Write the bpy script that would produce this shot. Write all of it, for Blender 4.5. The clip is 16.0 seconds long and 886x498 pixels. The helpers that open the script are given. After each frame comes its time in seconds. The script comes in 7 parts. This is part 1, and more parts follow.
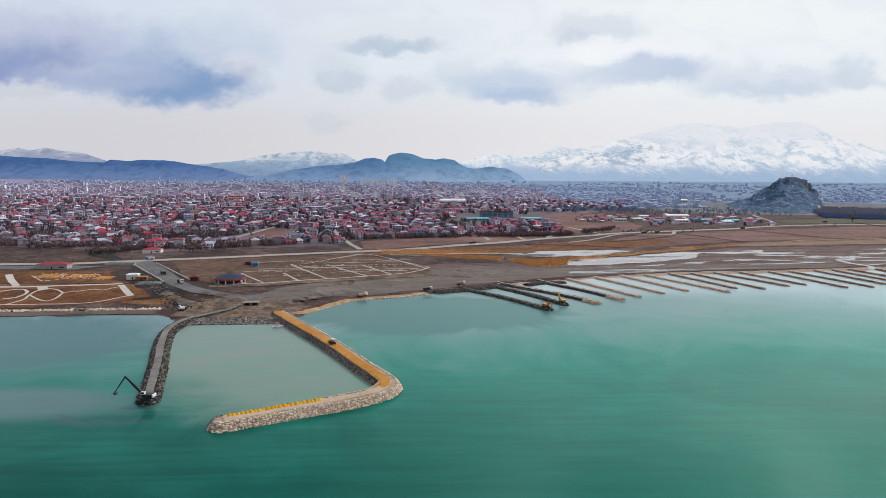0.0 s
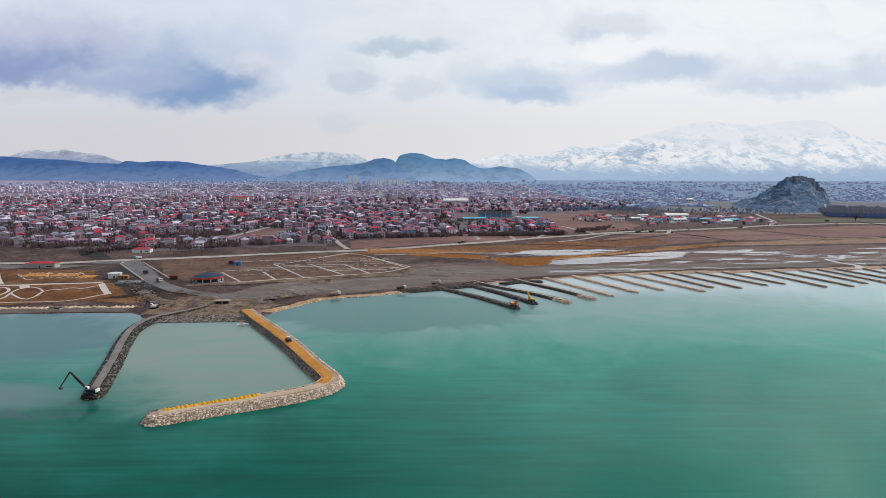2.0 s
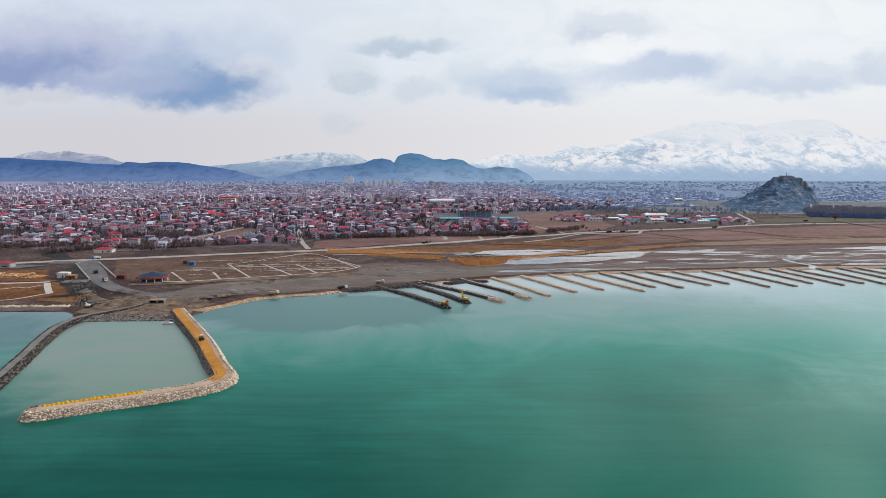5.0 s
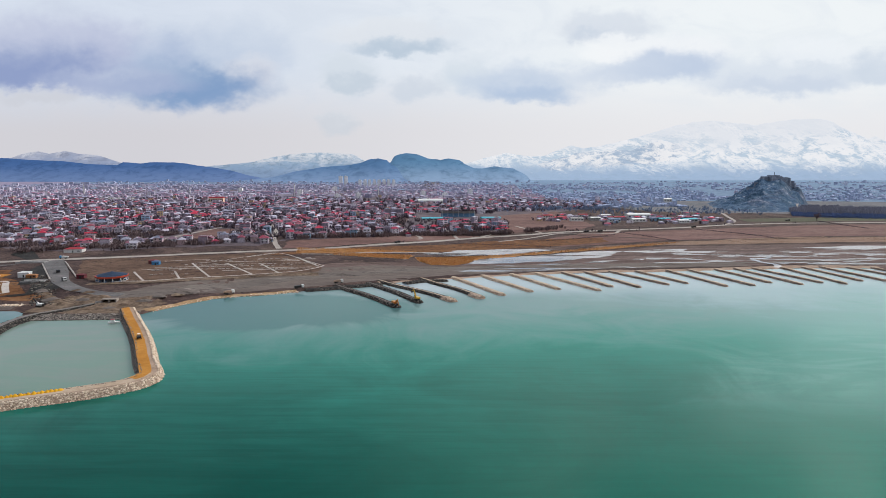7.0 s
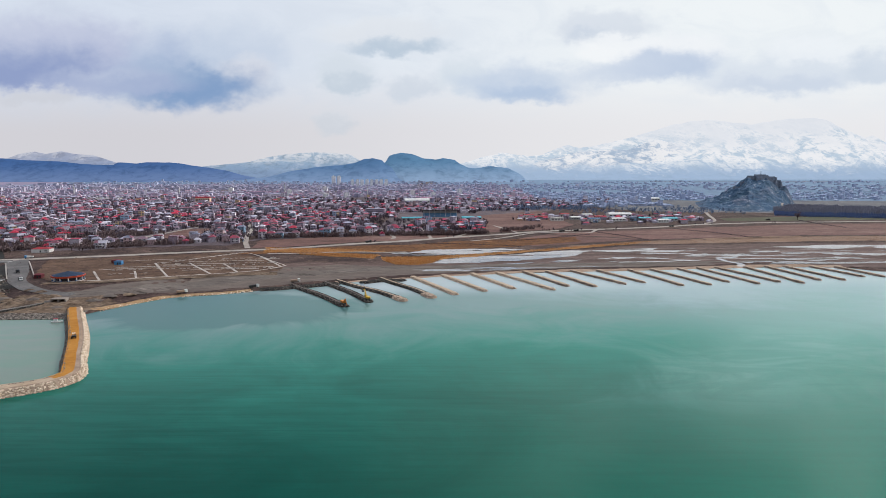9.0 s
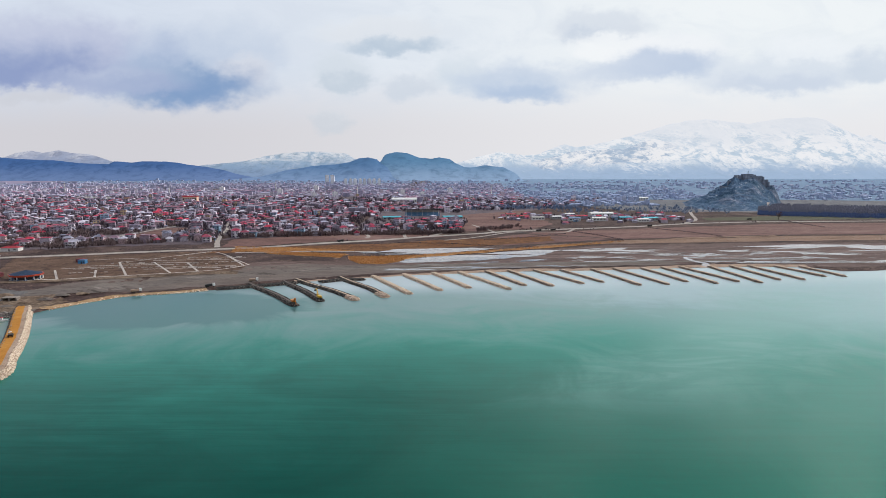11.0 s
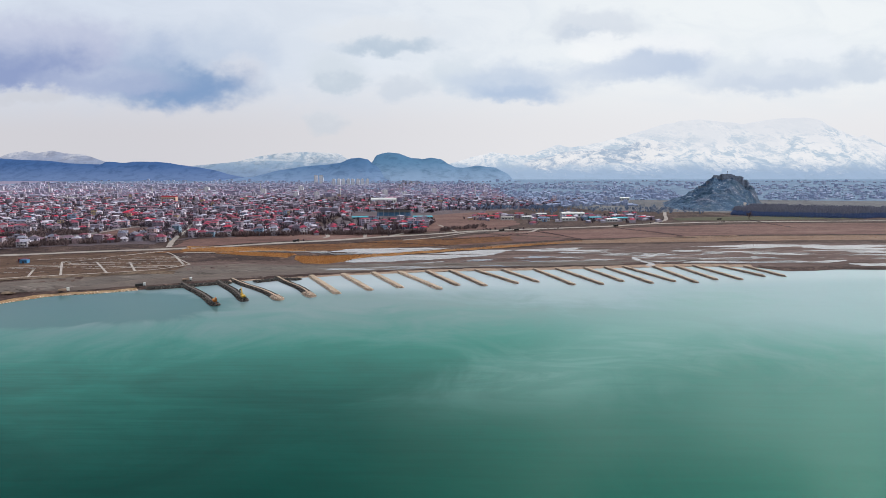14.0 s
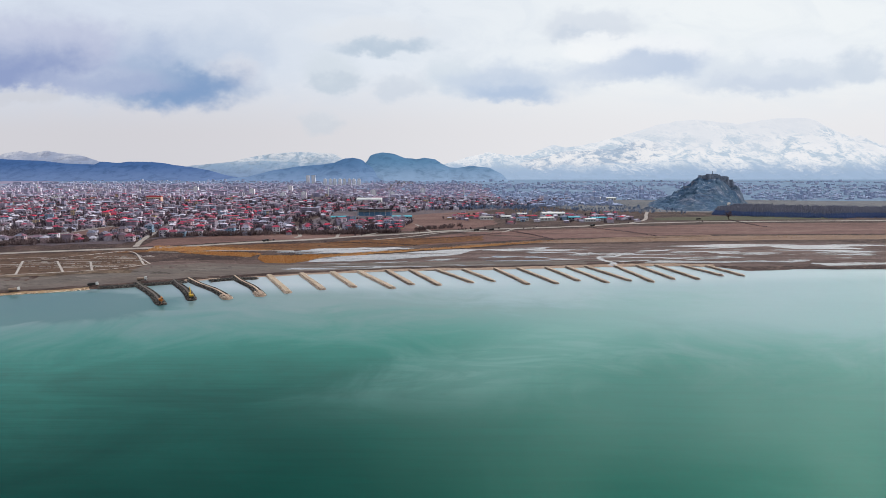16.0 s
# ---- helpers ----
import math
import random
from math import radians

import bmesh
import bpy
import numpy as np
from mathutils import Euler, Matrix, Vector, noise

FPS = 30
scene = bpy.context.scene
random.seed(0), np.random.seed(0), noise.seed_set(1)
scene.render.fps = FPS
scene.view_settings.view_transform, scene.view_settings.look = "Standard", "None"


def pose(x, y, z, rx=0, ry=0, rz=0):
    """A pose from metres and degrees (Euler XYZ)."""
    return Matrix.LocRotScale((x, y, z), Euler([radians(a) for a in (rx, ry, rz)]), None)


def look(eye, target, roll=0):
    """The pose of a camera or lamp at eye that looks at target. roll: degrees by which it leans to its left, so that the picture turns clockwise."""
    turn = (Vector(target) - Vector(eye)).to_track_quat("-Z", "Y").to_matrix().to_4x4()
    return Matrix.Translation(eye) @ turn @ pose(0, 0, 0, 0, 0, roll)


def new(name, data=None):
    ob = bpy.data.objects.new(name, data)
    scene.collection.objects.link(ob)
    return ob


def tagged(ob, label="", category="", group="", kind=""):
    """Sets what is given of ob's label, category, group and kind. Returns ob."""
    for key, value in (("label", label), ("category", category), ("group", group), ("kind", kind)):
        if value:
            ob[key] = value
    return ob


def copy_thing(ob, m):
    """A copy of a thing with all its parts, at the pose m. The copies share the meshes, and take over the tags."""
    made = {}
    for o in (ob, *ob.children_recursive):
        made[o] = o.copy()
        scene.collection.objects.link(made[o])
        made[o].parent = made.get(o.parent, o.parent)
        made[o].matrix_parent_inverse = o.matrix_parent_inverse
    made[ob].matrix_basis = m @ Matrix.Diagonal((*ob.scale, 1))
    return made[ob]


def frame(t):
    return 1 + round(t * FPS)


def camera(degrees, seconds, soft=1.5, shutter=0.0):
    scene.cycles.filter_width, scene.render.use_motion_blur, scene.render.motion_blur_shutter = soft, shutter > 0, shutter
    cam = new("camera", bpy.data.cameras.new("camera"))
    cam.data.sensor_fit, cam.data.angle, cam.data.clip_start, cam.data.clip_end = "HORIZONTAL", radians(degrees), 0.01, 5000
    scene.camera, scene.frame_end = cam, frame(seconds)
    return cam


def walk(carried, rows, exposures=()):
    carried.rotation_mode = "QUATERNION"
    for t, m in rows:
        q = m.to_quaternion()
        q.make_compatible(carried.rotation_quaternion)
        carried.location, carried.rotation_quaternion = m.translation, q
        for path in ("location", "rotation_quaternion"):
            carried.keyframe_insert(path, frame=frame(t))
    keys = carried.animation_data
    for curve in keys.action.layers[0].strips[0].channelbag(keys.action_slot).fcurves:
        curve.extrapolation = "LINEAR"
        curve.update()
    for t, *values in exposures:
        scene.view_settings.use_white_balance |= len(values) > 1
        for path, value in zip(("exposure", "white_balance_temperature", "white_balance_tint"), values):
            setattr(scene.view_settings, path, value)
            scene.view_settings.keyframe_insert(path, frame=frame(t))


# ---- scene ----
# ---- the camera: seconds, place, heading, dip and lean in degrees ----
from mathutils import geometry

cam = camera(70, 16.0, soft=0.8)
PATH = [
    (0.0, -0.00, -0.00, 95.20, 2.205, 7.272, -0.383),
    (0.5, 8.14, -1.26, 95.20, 1.747, 7.290, -0.308),
    (1.0, 16.34, -2.48, 95.22, 1.337, 7.294, -0.246),
    (1.5, 24.64, -3.63, 95.27, 0.969, 7.292, -0.198),
    (2.0, 33.06, -4.66, 95.33, 0.713, 7.288, -0.164),
    (2.5, 41.60, -5.56, 95.41, 0.484, 7.291, -0.140),
    (3.0, 50.25, -6.31, 95.50, 0.292, 7.289, -0.120),
    (3.5, 58.95, -6.96, 95.60, 0.131, 7.282, -0.100),
    (4.0, 67.77, -7.53, 95.70, 0.092, 7.266, -0.081),
    (6.5, 112.96, -10.36, 95.52, -0.180, 7.270, -0.017),
    (7.0, 122.12, -10.47, 95.45, -0.230, 7.265, 0.001),
    (7.5, 131.32, -10.53, 95.39, -0.276, 7.263, 0.019),
    (8.0, 140.57, -10.56, 95.32, -0.301, 7.265, 0.038),
    (8.5, 149.80, -10.61, 95.26, -0.340, 7.272, 0.057),
    (9.0, 159.02, -10.68, 95.19, -0.357, 7.286, 0.072),
    (11.5, 204.16, -10.47, 95.26, -0.531, 7.362, 0.030),
    (12.0, 213.41, -10.09, 95.12, -0.546, 7.356, 0.031),
    (12.5, 222.68, -9.70, 94.97, -0.571, 7.349, 0.033),
    (13.0, 231.97, -9.32, 94.79, -0.601, 7.341, 0.036),
    (13.5, 241.26, -8.97, 94.59, -0.635, 7.330, 0.039),
    (14.0, 250.54, -8.67, 94.38, -0.635, 7.317, 0.040),
    (14.5, 259.82, -8.39, 94.15, -0.654, 7.314, 0.038),
    (15.0, 269.12, -8.11, 93.93, -0.661, 7.323, 0.034),
    (15.5, 278.45, -7.74, 93.73, -0.647, 7.305, 0.032),
    (16.0, 287.80, -7.34, 93.53, -0.681, 7.296, 0.031),
]
walk(cam, [(t, pose(x, y, z, 90 - dip, 0, -yaw) @ pose(0, 0, 0, 0, 0, -lean)) for t, x, y, z, yaw, dip, lean in PATH])

# ---- sky, sun ----
SUN_AZ, SUN_EL = 64.0, 38.0        # degrees clockwise from +y, and above the horizon


def build_world():
    w = bpy.data.worlds.new("sky")
    scene.world = w
    w.use_nodes = True
    nt = w.node_tree
    nt.nodes.clear()
    N, L = nt.nodes.new, nt.links.new
    out, bg = N("ShaderNodeOutputWorld"), N("ShaderNodeBackground")
    L(bg.outputs[0], out.inputs[0])
    sky = N("ShaderNodeTexSky")
    sky.sky_type, sky.sun_disc = "NISHITA", False
    sky.sun_elevation, sky.sun_rotation = radians(SUN_EL), radians(SUN_AZ)
    sky.air_density, sky.dust_density = 1.0, 2.0
    skys = N("ShaderNodeVectorMath"); skys.operation = "SCALE"
    L(sky.outputs[0], skys.inputs[0]); skys.inputs["Scale"].default_value = 0.10
    tc, sep = N("ShaderNodeTexCoord"), N("ShaderNodeSeparateXYZ")
    L(tc.outputs["Generated"], sep.inputs[0])

    def m(op, a, b=None, clamp=False):
        n = N("ShaderNodeMath"); n.operation, n.use_clamp = op, clamp
        for k, v in enumerate((a, b)):
            if v is None: continue
            if isinstance(v, (int, float)): n.inputs[k].default_value = v
            else: L(v, n.inputs[k])
        return n.outputs[0]

    def rgb(a, b, fac):
        n = N("ShaderNodeMix"); n.data_type = "RGBA"
        for k, v in ((6, a), (7, b)):
            if isinstance(v, tuple): n.inputs[k].default_value = (*v, 1)
            else: L(v, n.inputs[k])
        if isinstance(fac, float): n.inputs[0].default_value = fac
        else: L(fac, n.inputs[0])
        return n.outputs[2]

    az = m("ARCTAN2", sep.outputs[0], sep.outputs[1])          # 0 ahead, + to the right
    hyp = m("SQRT", m("SUBTRACT", 1.0, m("MULTIPLY", sep.outputs[2], sep.outputs[2])))
    el = m("ARCTAN2", sep.outputs[2], hyp)
    # billowing cloud edges: the angles are shaken by noise at three sizes
    comb = N("ShaderNodeCombineXYZ")
    L(m("MULTIPLY", az, 7.0), comb.inputs[0]); L(m("MULTIPLY", el, 11.0), comb.inputs[1])

    def puff(scale, detail, rough, dist=0.0):
        n = N("ShaderNodeTexNoise")
        n.inputs["Scale"].default_value, n.inputs["Detail"].default_value = scale, detail
        n.inputs["Roughness"].default_value, n.inputs["Distortion"].default_value = rough, dist
        L(comb.outputs[0], n.inputs["Vector"])
        sp = N("ShaderNodeSeparateColor"); L(n.outputs["Color"], sp.inputs[0])
        return n.outputs["Fac"], m("SUBTRACT", sp.outputs[0], 0.5), m("SUBTRACT", sp.outputs[1], 0.5)

    broad, bx, by = puff(1.3, 2, 0.5)
    fine, fx, fy = puff(3.6, 6, 0.55)
    veils = puff(0.6, 5, 0.5, 0.6)[0]
    azw = m("ADD", m("ADD", az, m("MULTIPLY", bx, radians(9.0))), m("MULTIPLY", fx, radians(3.6)))
    elw = m("ADD", m("ADD", el, m("MULTIPLY", by, radians(2.2))), m("MULTIPLY", fy, radians(3.2)))

    def smooth(v, lo, hi):
        n = N("ShaderNodeMapRange"); n.interpolation_type = "SMOOTHSTEP"
        L(v, n.inputs[0]); n.inputs[1].default_value, n.inputs[2].default_value = lo, hi
        return n.outputs[0]

    # clear bright haze near the horizon, veiled blue-grey higher up
    elc = m("MULTIPLY", m("MAXIMUM", el, 0.0), 1.0 / radians(24), True)
    veil = rgb((0.74, 0.73, 0.77), (0.88, 0.91, 0.97), elc)
    over = rgb(veil, skys.outputs[0], 0.12)
    # high up the cover is thick away from the sun and thin towards it
    high = N("ShaderNodeMapRange"); high.interpolation_type = "SMOOTHSTEP"; L(el, high.inputs[0])
    high.inputs[1].default_value, high.inputs[2].default_value = radians(10.5), radians(22)
    dot = N("ShaderNodeVectorMath"); dot.operation = "DOT_PRODUCT"
    L(tc.outputs["Generated"], dot.inputs[0])
    dot.inputs[1].default_value = (math.sin(radians(SUN_AZ)) * math.cos(radians(SUN_EL)), math.cos(radians(SUN_AZ)) * math.cos(radians(SUN_EL)), math.sin(radians(SUN_EL)))
    near = m("MULTIPLY", m("ADD", dot.outputs["Value"], 1.0), 0.5)
    thin = N("ShaderNodeVectorMath"); thin.operation = "DOT_PRODUCT"          # added glow below the sun, mostly out of view, to brighten the lake's reflection
    L(tc.outputs["Generated"], thin.inputs[0])
    thin.inputs[1].default_value = (math.sin(radians(52)) * math.cos(radians(28)), math.cos(radians(52)) * math.cos(radians(28)), math.sin(radians(28)))
    dome = rgb((0.12, 0.17, 0.27), (1.18, 1.23, 1.30), m("POWER", near, 4.0))
    over = rgb(over, dome, m("MULTIPLY", high.outputs[0], 0.9))
    glow = N("ShaderNodeMapRange"); L(thin.outputs["Value"], glow.inputs[0])
    glow.inputs[1].default_value, glow.inputs[2].default_value = 0.50, 1.0
    g3 = m("MULTIPLY", m("MULTIPLY", m("POWER", glow.outputs[0], 1.6), 3.2), m("ADD", m("MULTIPLY", smooth(el, radians(13), radians(24)), 0.94), 0.06))
    gl = N("ShaderNodeVectorMath"); gl.operation = "SCALE"
    gl.inputs[0].default_value = (1.0, 0.97, 0.92); L(g3, gl.inputs["Scale"])
    add = N("ShaderNodeVectorMath"); add.operation = "ADD"
    L(over, add.inputs[0]); L(gl.outputs[0], add.inputs[1])
    over = add.outputs[0]
    # broad unevenness over the whole sky
    soft = N("ShaderNodeMapRange"); soft.interpolation_type = "SMOOTHSTEP"
    L(veils, soft.inputs[0]); soft.inputs[1].default_value, soft.inputs[2].default_value = 0.42, 0.66
    upper = N("ShaderNodeMapRange"); L(el, upper.inputs[0])
    upper.inputs[1].default_value, upper.inputs[2].default_value = radians(4), radians(9)
    c = rgb(over, (0.60, 0.66, 0.78), m("MULTIPLY", m("MULTIPLY", soft.outputs[0], 0.6), upper.outputs[0]))
    # each bank: bright billows on top, flat blue-grey underside
    covers = shades = None
    for a0, e0, wa, we, amt, dark in CLOUDS:
        da = m("DIVIDE", m("SUBTRACT", azw, radians(a0)), radians(wa * 1.22))
        de = m("DIVIDE", m("SUBTRACT", elw, radians(e0)), radians(we * 1.35))
        low = m("MULTIPLY", m("MINIMUM", de, 0.0), 1.35)
        de2 = m("ADD", m("MAXIMUM", de, 0.0), low)
        r = m("SQRT", m("ADD", m("MULTIPLY", da, da), m("MULTIPLY", de2, de2)))
        cover = m("MULTIPLY", smooth(r, 1.30, 0.62), amt)
        shade = m("MULTIPLY", m("MULTIPLY", smooth(de, 1.35, -0.45), smooth(r, 1.25, 0.45)), dark)
        shade = m("MULTIPLY", shade, cover)
        covers = m("MAXIMUM", covers, cover) if covers else cover
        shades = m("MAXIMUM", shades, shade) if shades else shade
    c = rgb(c, rgb((0.76, 0.81, 0.90), (0.23, 0.33, 0.54), shades), covers)
    L(c, bg.inputs[0])
    bg.inputs[1].default_value = 1.0


CLOUDS = [(75, 15, 24, 6, 0.5, 0.5), (-75, 12, 26, 6, 0.8, 0.8), (-24, 20, 14, 4, 0.4, 0.4), (20, 22, 16, 4, 0.3, 0.3)]
build_world()

sun = new("sun", bpy.data.lights.new("sun", "SUN"))
sun.data.energy, sun.data.angle, sun.data.color = 1.3, radians(10), (1.0, 0.95, 0.89)
a, e = radians(SUN_AZ), radians(SUN_EL)
sun.matrix_world = look((math.sin(a) * math.cos(e) * 900, math.cos(a) * math.cos(e) * 900, math.sin(e) * 900), (0, 0, 0))
scene.view_settings.exposure = 0.0

# ---- materials ----


class Mat:
    """A node material under construction."""

    def __init__(self, name, rough=0.9, metal=0.0, spec=0.3):
        self.m = bpy.data.materials.new(name)
        self.m.use_nodes = True
        self.t = self.m.node_tree
        self.b = self.t.nodes["Principled BSDF"]
        self.b.inputs["Roughness"].default_value, self.b.inputs["Metallic"].default_value = rough, metal
        self.b.inputs["Specular IOR Level"].default_value = spec

    def n(self, kind, **ins):
        nd = self.t.nodes.new(kind)
        for k, v in ins.items():
            nd.inputs[k.replace("_", " ")].default_value = v
        return nd

    def link(self, a, b):
        self.t.links.new(a, b)

    def pos(self, sx=1, sy=1, sz=1):
        g, mp = self.n("ShaderNodeNewGeometry"), self.n("ShaderNodeMapping")
        mp.inputs["Scale"].default_value = (sx, sy, sz)
        self.link(g.outputs["Position"], mp.inputs["Vector"])
        return mp.outputs[0]

    def noise(self, scale, detail=4, rough=0.55, vec=None, dist=0.0):
        nd = self.n("ShaderNodeTexNoise", Scale=scale, Detail=detail, Roughness=rough, Distortion=dist)
        self.link(vec or self.pos(), nd.inputs["Vector"])
        return nd.outputs["Fac"]

    def ramp(self, fac, stops, const=False):
        r = self.n("ShaderNodeValToRGB")
        r.color_ramp.interpolation = "CONSTANT" if const else "LINEAR"
        els = r.color_ramp.elements
        while len(els) < len(stops):
            els.new(0.5)
        for el, (p, c) in zip(els, stops):
            el.position, el.color = p, (*c, 1)
        self.link(fac, r.inputs[0])
        return r.outputs[0]

    def range(self, v, a, b, lo=0.0, hi=1.0):
        r = self.n("ShaderNodeMapRange")
        r.interpolation_type = "SMOOTHSTEP"
        for k, x in enumerate((a, b, lo, hi)):
            r.inputs[k + 1].default_value = x
        self.link(v, r.inputs[0])
        return r.outputs[0]

    def mix(self, a, b, fac, mode="MIX"):
        nd = self.n("ShaderNodeMix")
        nd.data_type, nd.blend_type = "RGBA", mode
        for k, v in ((6, a), (7, b)):
            if isinstance(v, tuple): nd.inputs[k].default_value = (*v, 1)
            else: self.link(v, nd.inputs[k])
        if isinstance(fac, (int, float)): nd.inputs[0].default_value = fac
        else: self.link(fac, nd.inputs[0])
        return nd.outputs[2]

    def math(self, op, a, b=0.0):
        nd = self.n("ShaderNodeMath")
        nd.operation = op
        for k, v in enumerate((a, b)):
            if isinstance(v, (int, float)): nd.inputs[k].default_value = v
            else: self.link(v, nd.inputs[k])
        return nd.outputs[0]

    def color(self, c):
        if isinstance(c, tuple): self.b.inputs["Base Color"].default_value = (*c, 1)
        else: self.link(c, self.b.inputs["Base Color"])
        return self

    def bump(self, fac, dist=0.1, strength=0.6):
        bp = self.n("ShaderNodeBump", Strength=strength, Distance=dist)
        self.link(fac, bp.inputs["Height"])
        self.link(bp.outputs[0], self.b.inputs["Normal"])
        return self


def plain(name, col, rough=0.6, metal=0.0, var=0.25, scale=1.5, spec=0.3):
    """A painted or raw surface with fine and coarse dirt."""
    M = Mat(name, rough, metal, spec)
    k = M.math("ADD", M.math("MULTIPLY", M.noise(scale), 0.5), M.math("MULTIPLY", M.noise(scale * 7, 3), 0.5))
    dark = tuple(c * (1 - var) for c in col)
    M.color(M.mix(dark, tuple(min(1, c * (1 + var * 0.5)) for c in col), M.range(k, 0.35, 0.65)))
    return M.m


def earth(name, stops, coarse=0.02, fine=0.35, bump=0.3, tufts=0.0, stretch=(1, 1)):
    """Soil, grass, gravel: colour stops over two scales of noise; tufts: share of dark tussocks and stains."""
    M = Mat(name, 0.95, spec=0.15)
    stops = [(p, tuple(q * 0.86 for q in c)) for p, c in stops]        # every stop darkened alike
    v = M.pos(stretch[0], stretch[1], 1)
    k = M.math("ADD", M.math("MULTIPLY", M.noise(coarse, 6, 0.65, v, 0.4), 0.5), M.math("MULTIPLY", M.noise(fine, 6, 0.75, v), 0.5))
    c = M.ramp(k, stops)
    if tufts:
        a = M.range(M.noise(0.11, 7, 0.72, v, 0.3), 0.50, 0.60)
        b = M.range(M.noise(0.5, 4, 0.7, v), 0.42, 0.58)
        c = M.mix(c, tuple(q * 0.35 for q in stops[0][1]), M.math("MULTIPLY", M.math("MULTIPLY", a, b), tufts))
        p = M.range(M.noise(0.16, 6, 0.7, M.pos(stretch[0] * 0.6, stretch[1], 1), 0.5), 0.60, 0.68)
        c = M.mix(c, tuple(min(1, q * 1.9) for q in stops[-1][1]), M.math("MULTIPLY", p, tufts * 0.55))
    M.color(c)
    M.bump(M.noise(fine * 2, 5, 0.65), bump, 0.7)
    return M.m


def water_material():
    M = Mat("lake_water", 0.10, spec=0.5)
    M.b.inputs["IOR"].default_value = 1.112
    big = M.noise(0.004, 5, 0.55, M.pos(1.0, 1.6, 1), 1.2)
    mid = M.noise(0.016, 5, 0.6, M.pos(0.8, 2.2, 1), 0.8)
    k = M.math("ADD", M.math("MULTIPLY", big, 0.7), M.math("MULTIPLY", mid, 0.3))
    c = M.ramp(k, [(0.34, (0.000, 0.020, 0.014)), (0.52, (0.000, 0.030, 0.022)), (0.68, (0.000, 0.044, 0.032))])
    sep = M.n("ShaderNodeSeparateXYZ")
    M.link(M.pos(), sep.inputs[0])
    X, Y = sep.outputs[0], sep.outputs[1]
    wob = M.math("SUBTRACT", M.noise(0.014, 6, 0.6, None, 1.5), 0.5)
    wisp = M.range(M.noise(0.02, 6, 0.6, M.pos(0.6, 1.5, 1), 2.0), 0.38, 0.66)

    def silt_glare_patch(cx, cy, rx, ry, edge, ragged):
        """A patch of silt or of painted glare with a wandering outline: 1 inside, 0 outside."""
        dx, dy = M.math("DIVIDE", M.math("SUBTRACT", X, cx), rx), M.math("DIVIDE", M.math("SUBTRACT", Y, cy), ry)
        r = M.math("SQRT", M.math("ADD", M.math("MULTIPLY", dx, dx), M.math("MULTIPLY", dy, dy)))
        return M.range(M.math("ADD", r, M.math("MULTIPLY", wob, ragged)), 1.0, 1.0 - edge)

    # milky band along the works, thinning out into the lake
    shore = M.math("ADD", M.math("SUBTRACT", Y, M.math("MULTIPLY", X, 0.10)), M.math("MULTIPLY", wob, 150.0))
    c = M.mix(c, (0.016, 0.158, 0.124), M.range(shore, 120, 350))
    # darker to the right and offshore; wind ripples' shading painted as dark streaks
    c = M.mix(c, M.mix((0, 0, 0), c, 0.58), M.math("MULTIPLY", M.range(X, 70, 230), M.range(Y, 350, 225)))
    fine = M.noise(0.22, 5, 0.65, M.pos(0.10, 1.5, 1), 0.3)
    lanes = M.noise(0.06, 4, 0.6, M.pos(0.12, 1.6, 1), 0.6)
    c = M.mix(c, M.mix((0, 0, 0), c, 0.80), M.math("MULTIPLY", M.range(fine, 0.42, 0.64), M.range(Y, 340, 240, 0.25, 1.0)))
    c = M.mix(c, M.mix((0, 0, 0), c, 0.80), M.math("MULTIPLY", M.range(lanes, 0.46, 0.62), M.range(Y, 330, 200)))
    c = M.mix(c, (0.176, 0.216, 0.232), M.math("MULTIPLY", M.range(shore, 275, 430), 0.88))
    # pale silt and painted sky glare off the groynes and along their shore
    c = M.mix(c, (0.335, 0.375, 0.415), M.math("MULTIPLY", silt_glare_patch(450, 520, 340, 135, 0.7, 0.7), 0.9))
    c = M.mix(c, (0.270, 0.318, 0.352), M.math("MULTIPLY", silt_glare_patch(560, 420, 330, 190, 0.8, 0.6), 0.85))
    inshore = M.range(M.math("SUBTRACT", Y, M.math("MULTIPLY", X, 0.13)), 425, 480)
    c = M.mix(c, (0.40, 0.42, 0.465), M.math("MULTIPLY", M.math("MULTIPLY", inshore, M.range(X, 40, 110)), 0.85))
    # a long pale plume that drifts out from the groynes
    off = M.math("ABSOLUTE", M.math("ADD", M.math("SUBTRACT", M.math("SUBTRACT", X, 290.0), M.math("MULTIPLY", M.math("SUBTRACT", Y, 255.0), 0.78)), M.math("MULTIPLY", wob, 110.0)))
    plume = M.math("MULTIPLY", M.math("MULTIPLY", M.range(off, 80, 0), M.range(wisp, -1.2, 0.8)), M.math("MULTIPLY", M.range(Y, 205, 290), M.range(Y, 520, 430)))
    # wide lighter patch on the right paints in the sky's reflection
    c = M.mix(c, (0.10, 0.205, 0.185), M.math("MULTIPLY", silt_glare_patch(430, 260, 260, 130, 0.95, 0.4), 0.35))
    c = M.mix(c, (0.17, 0.275, 0.26), M.math("MULTIPLY", plume, 0.6))
    c = M.mix(c, (0.058, 0.118, 0.122), M.math("MULTIPLY", silt_glare_patch(5, 412, 100, 62, 0.25, 0.8), 0.88))
    c = M.mix(c, (0.058, 0.112, 0.124), M.math("MULTIPLY", silt_glare_patch(-235, 345, 120, 85, 0.5, 0.9), 0.9))
    c = M.mix(c, (0.115, 0.150, 0.165), M.math("MULTIPLY", silt_glare_patch(-165, 252, 75, 24, 0.6, 0.7), 0.75))
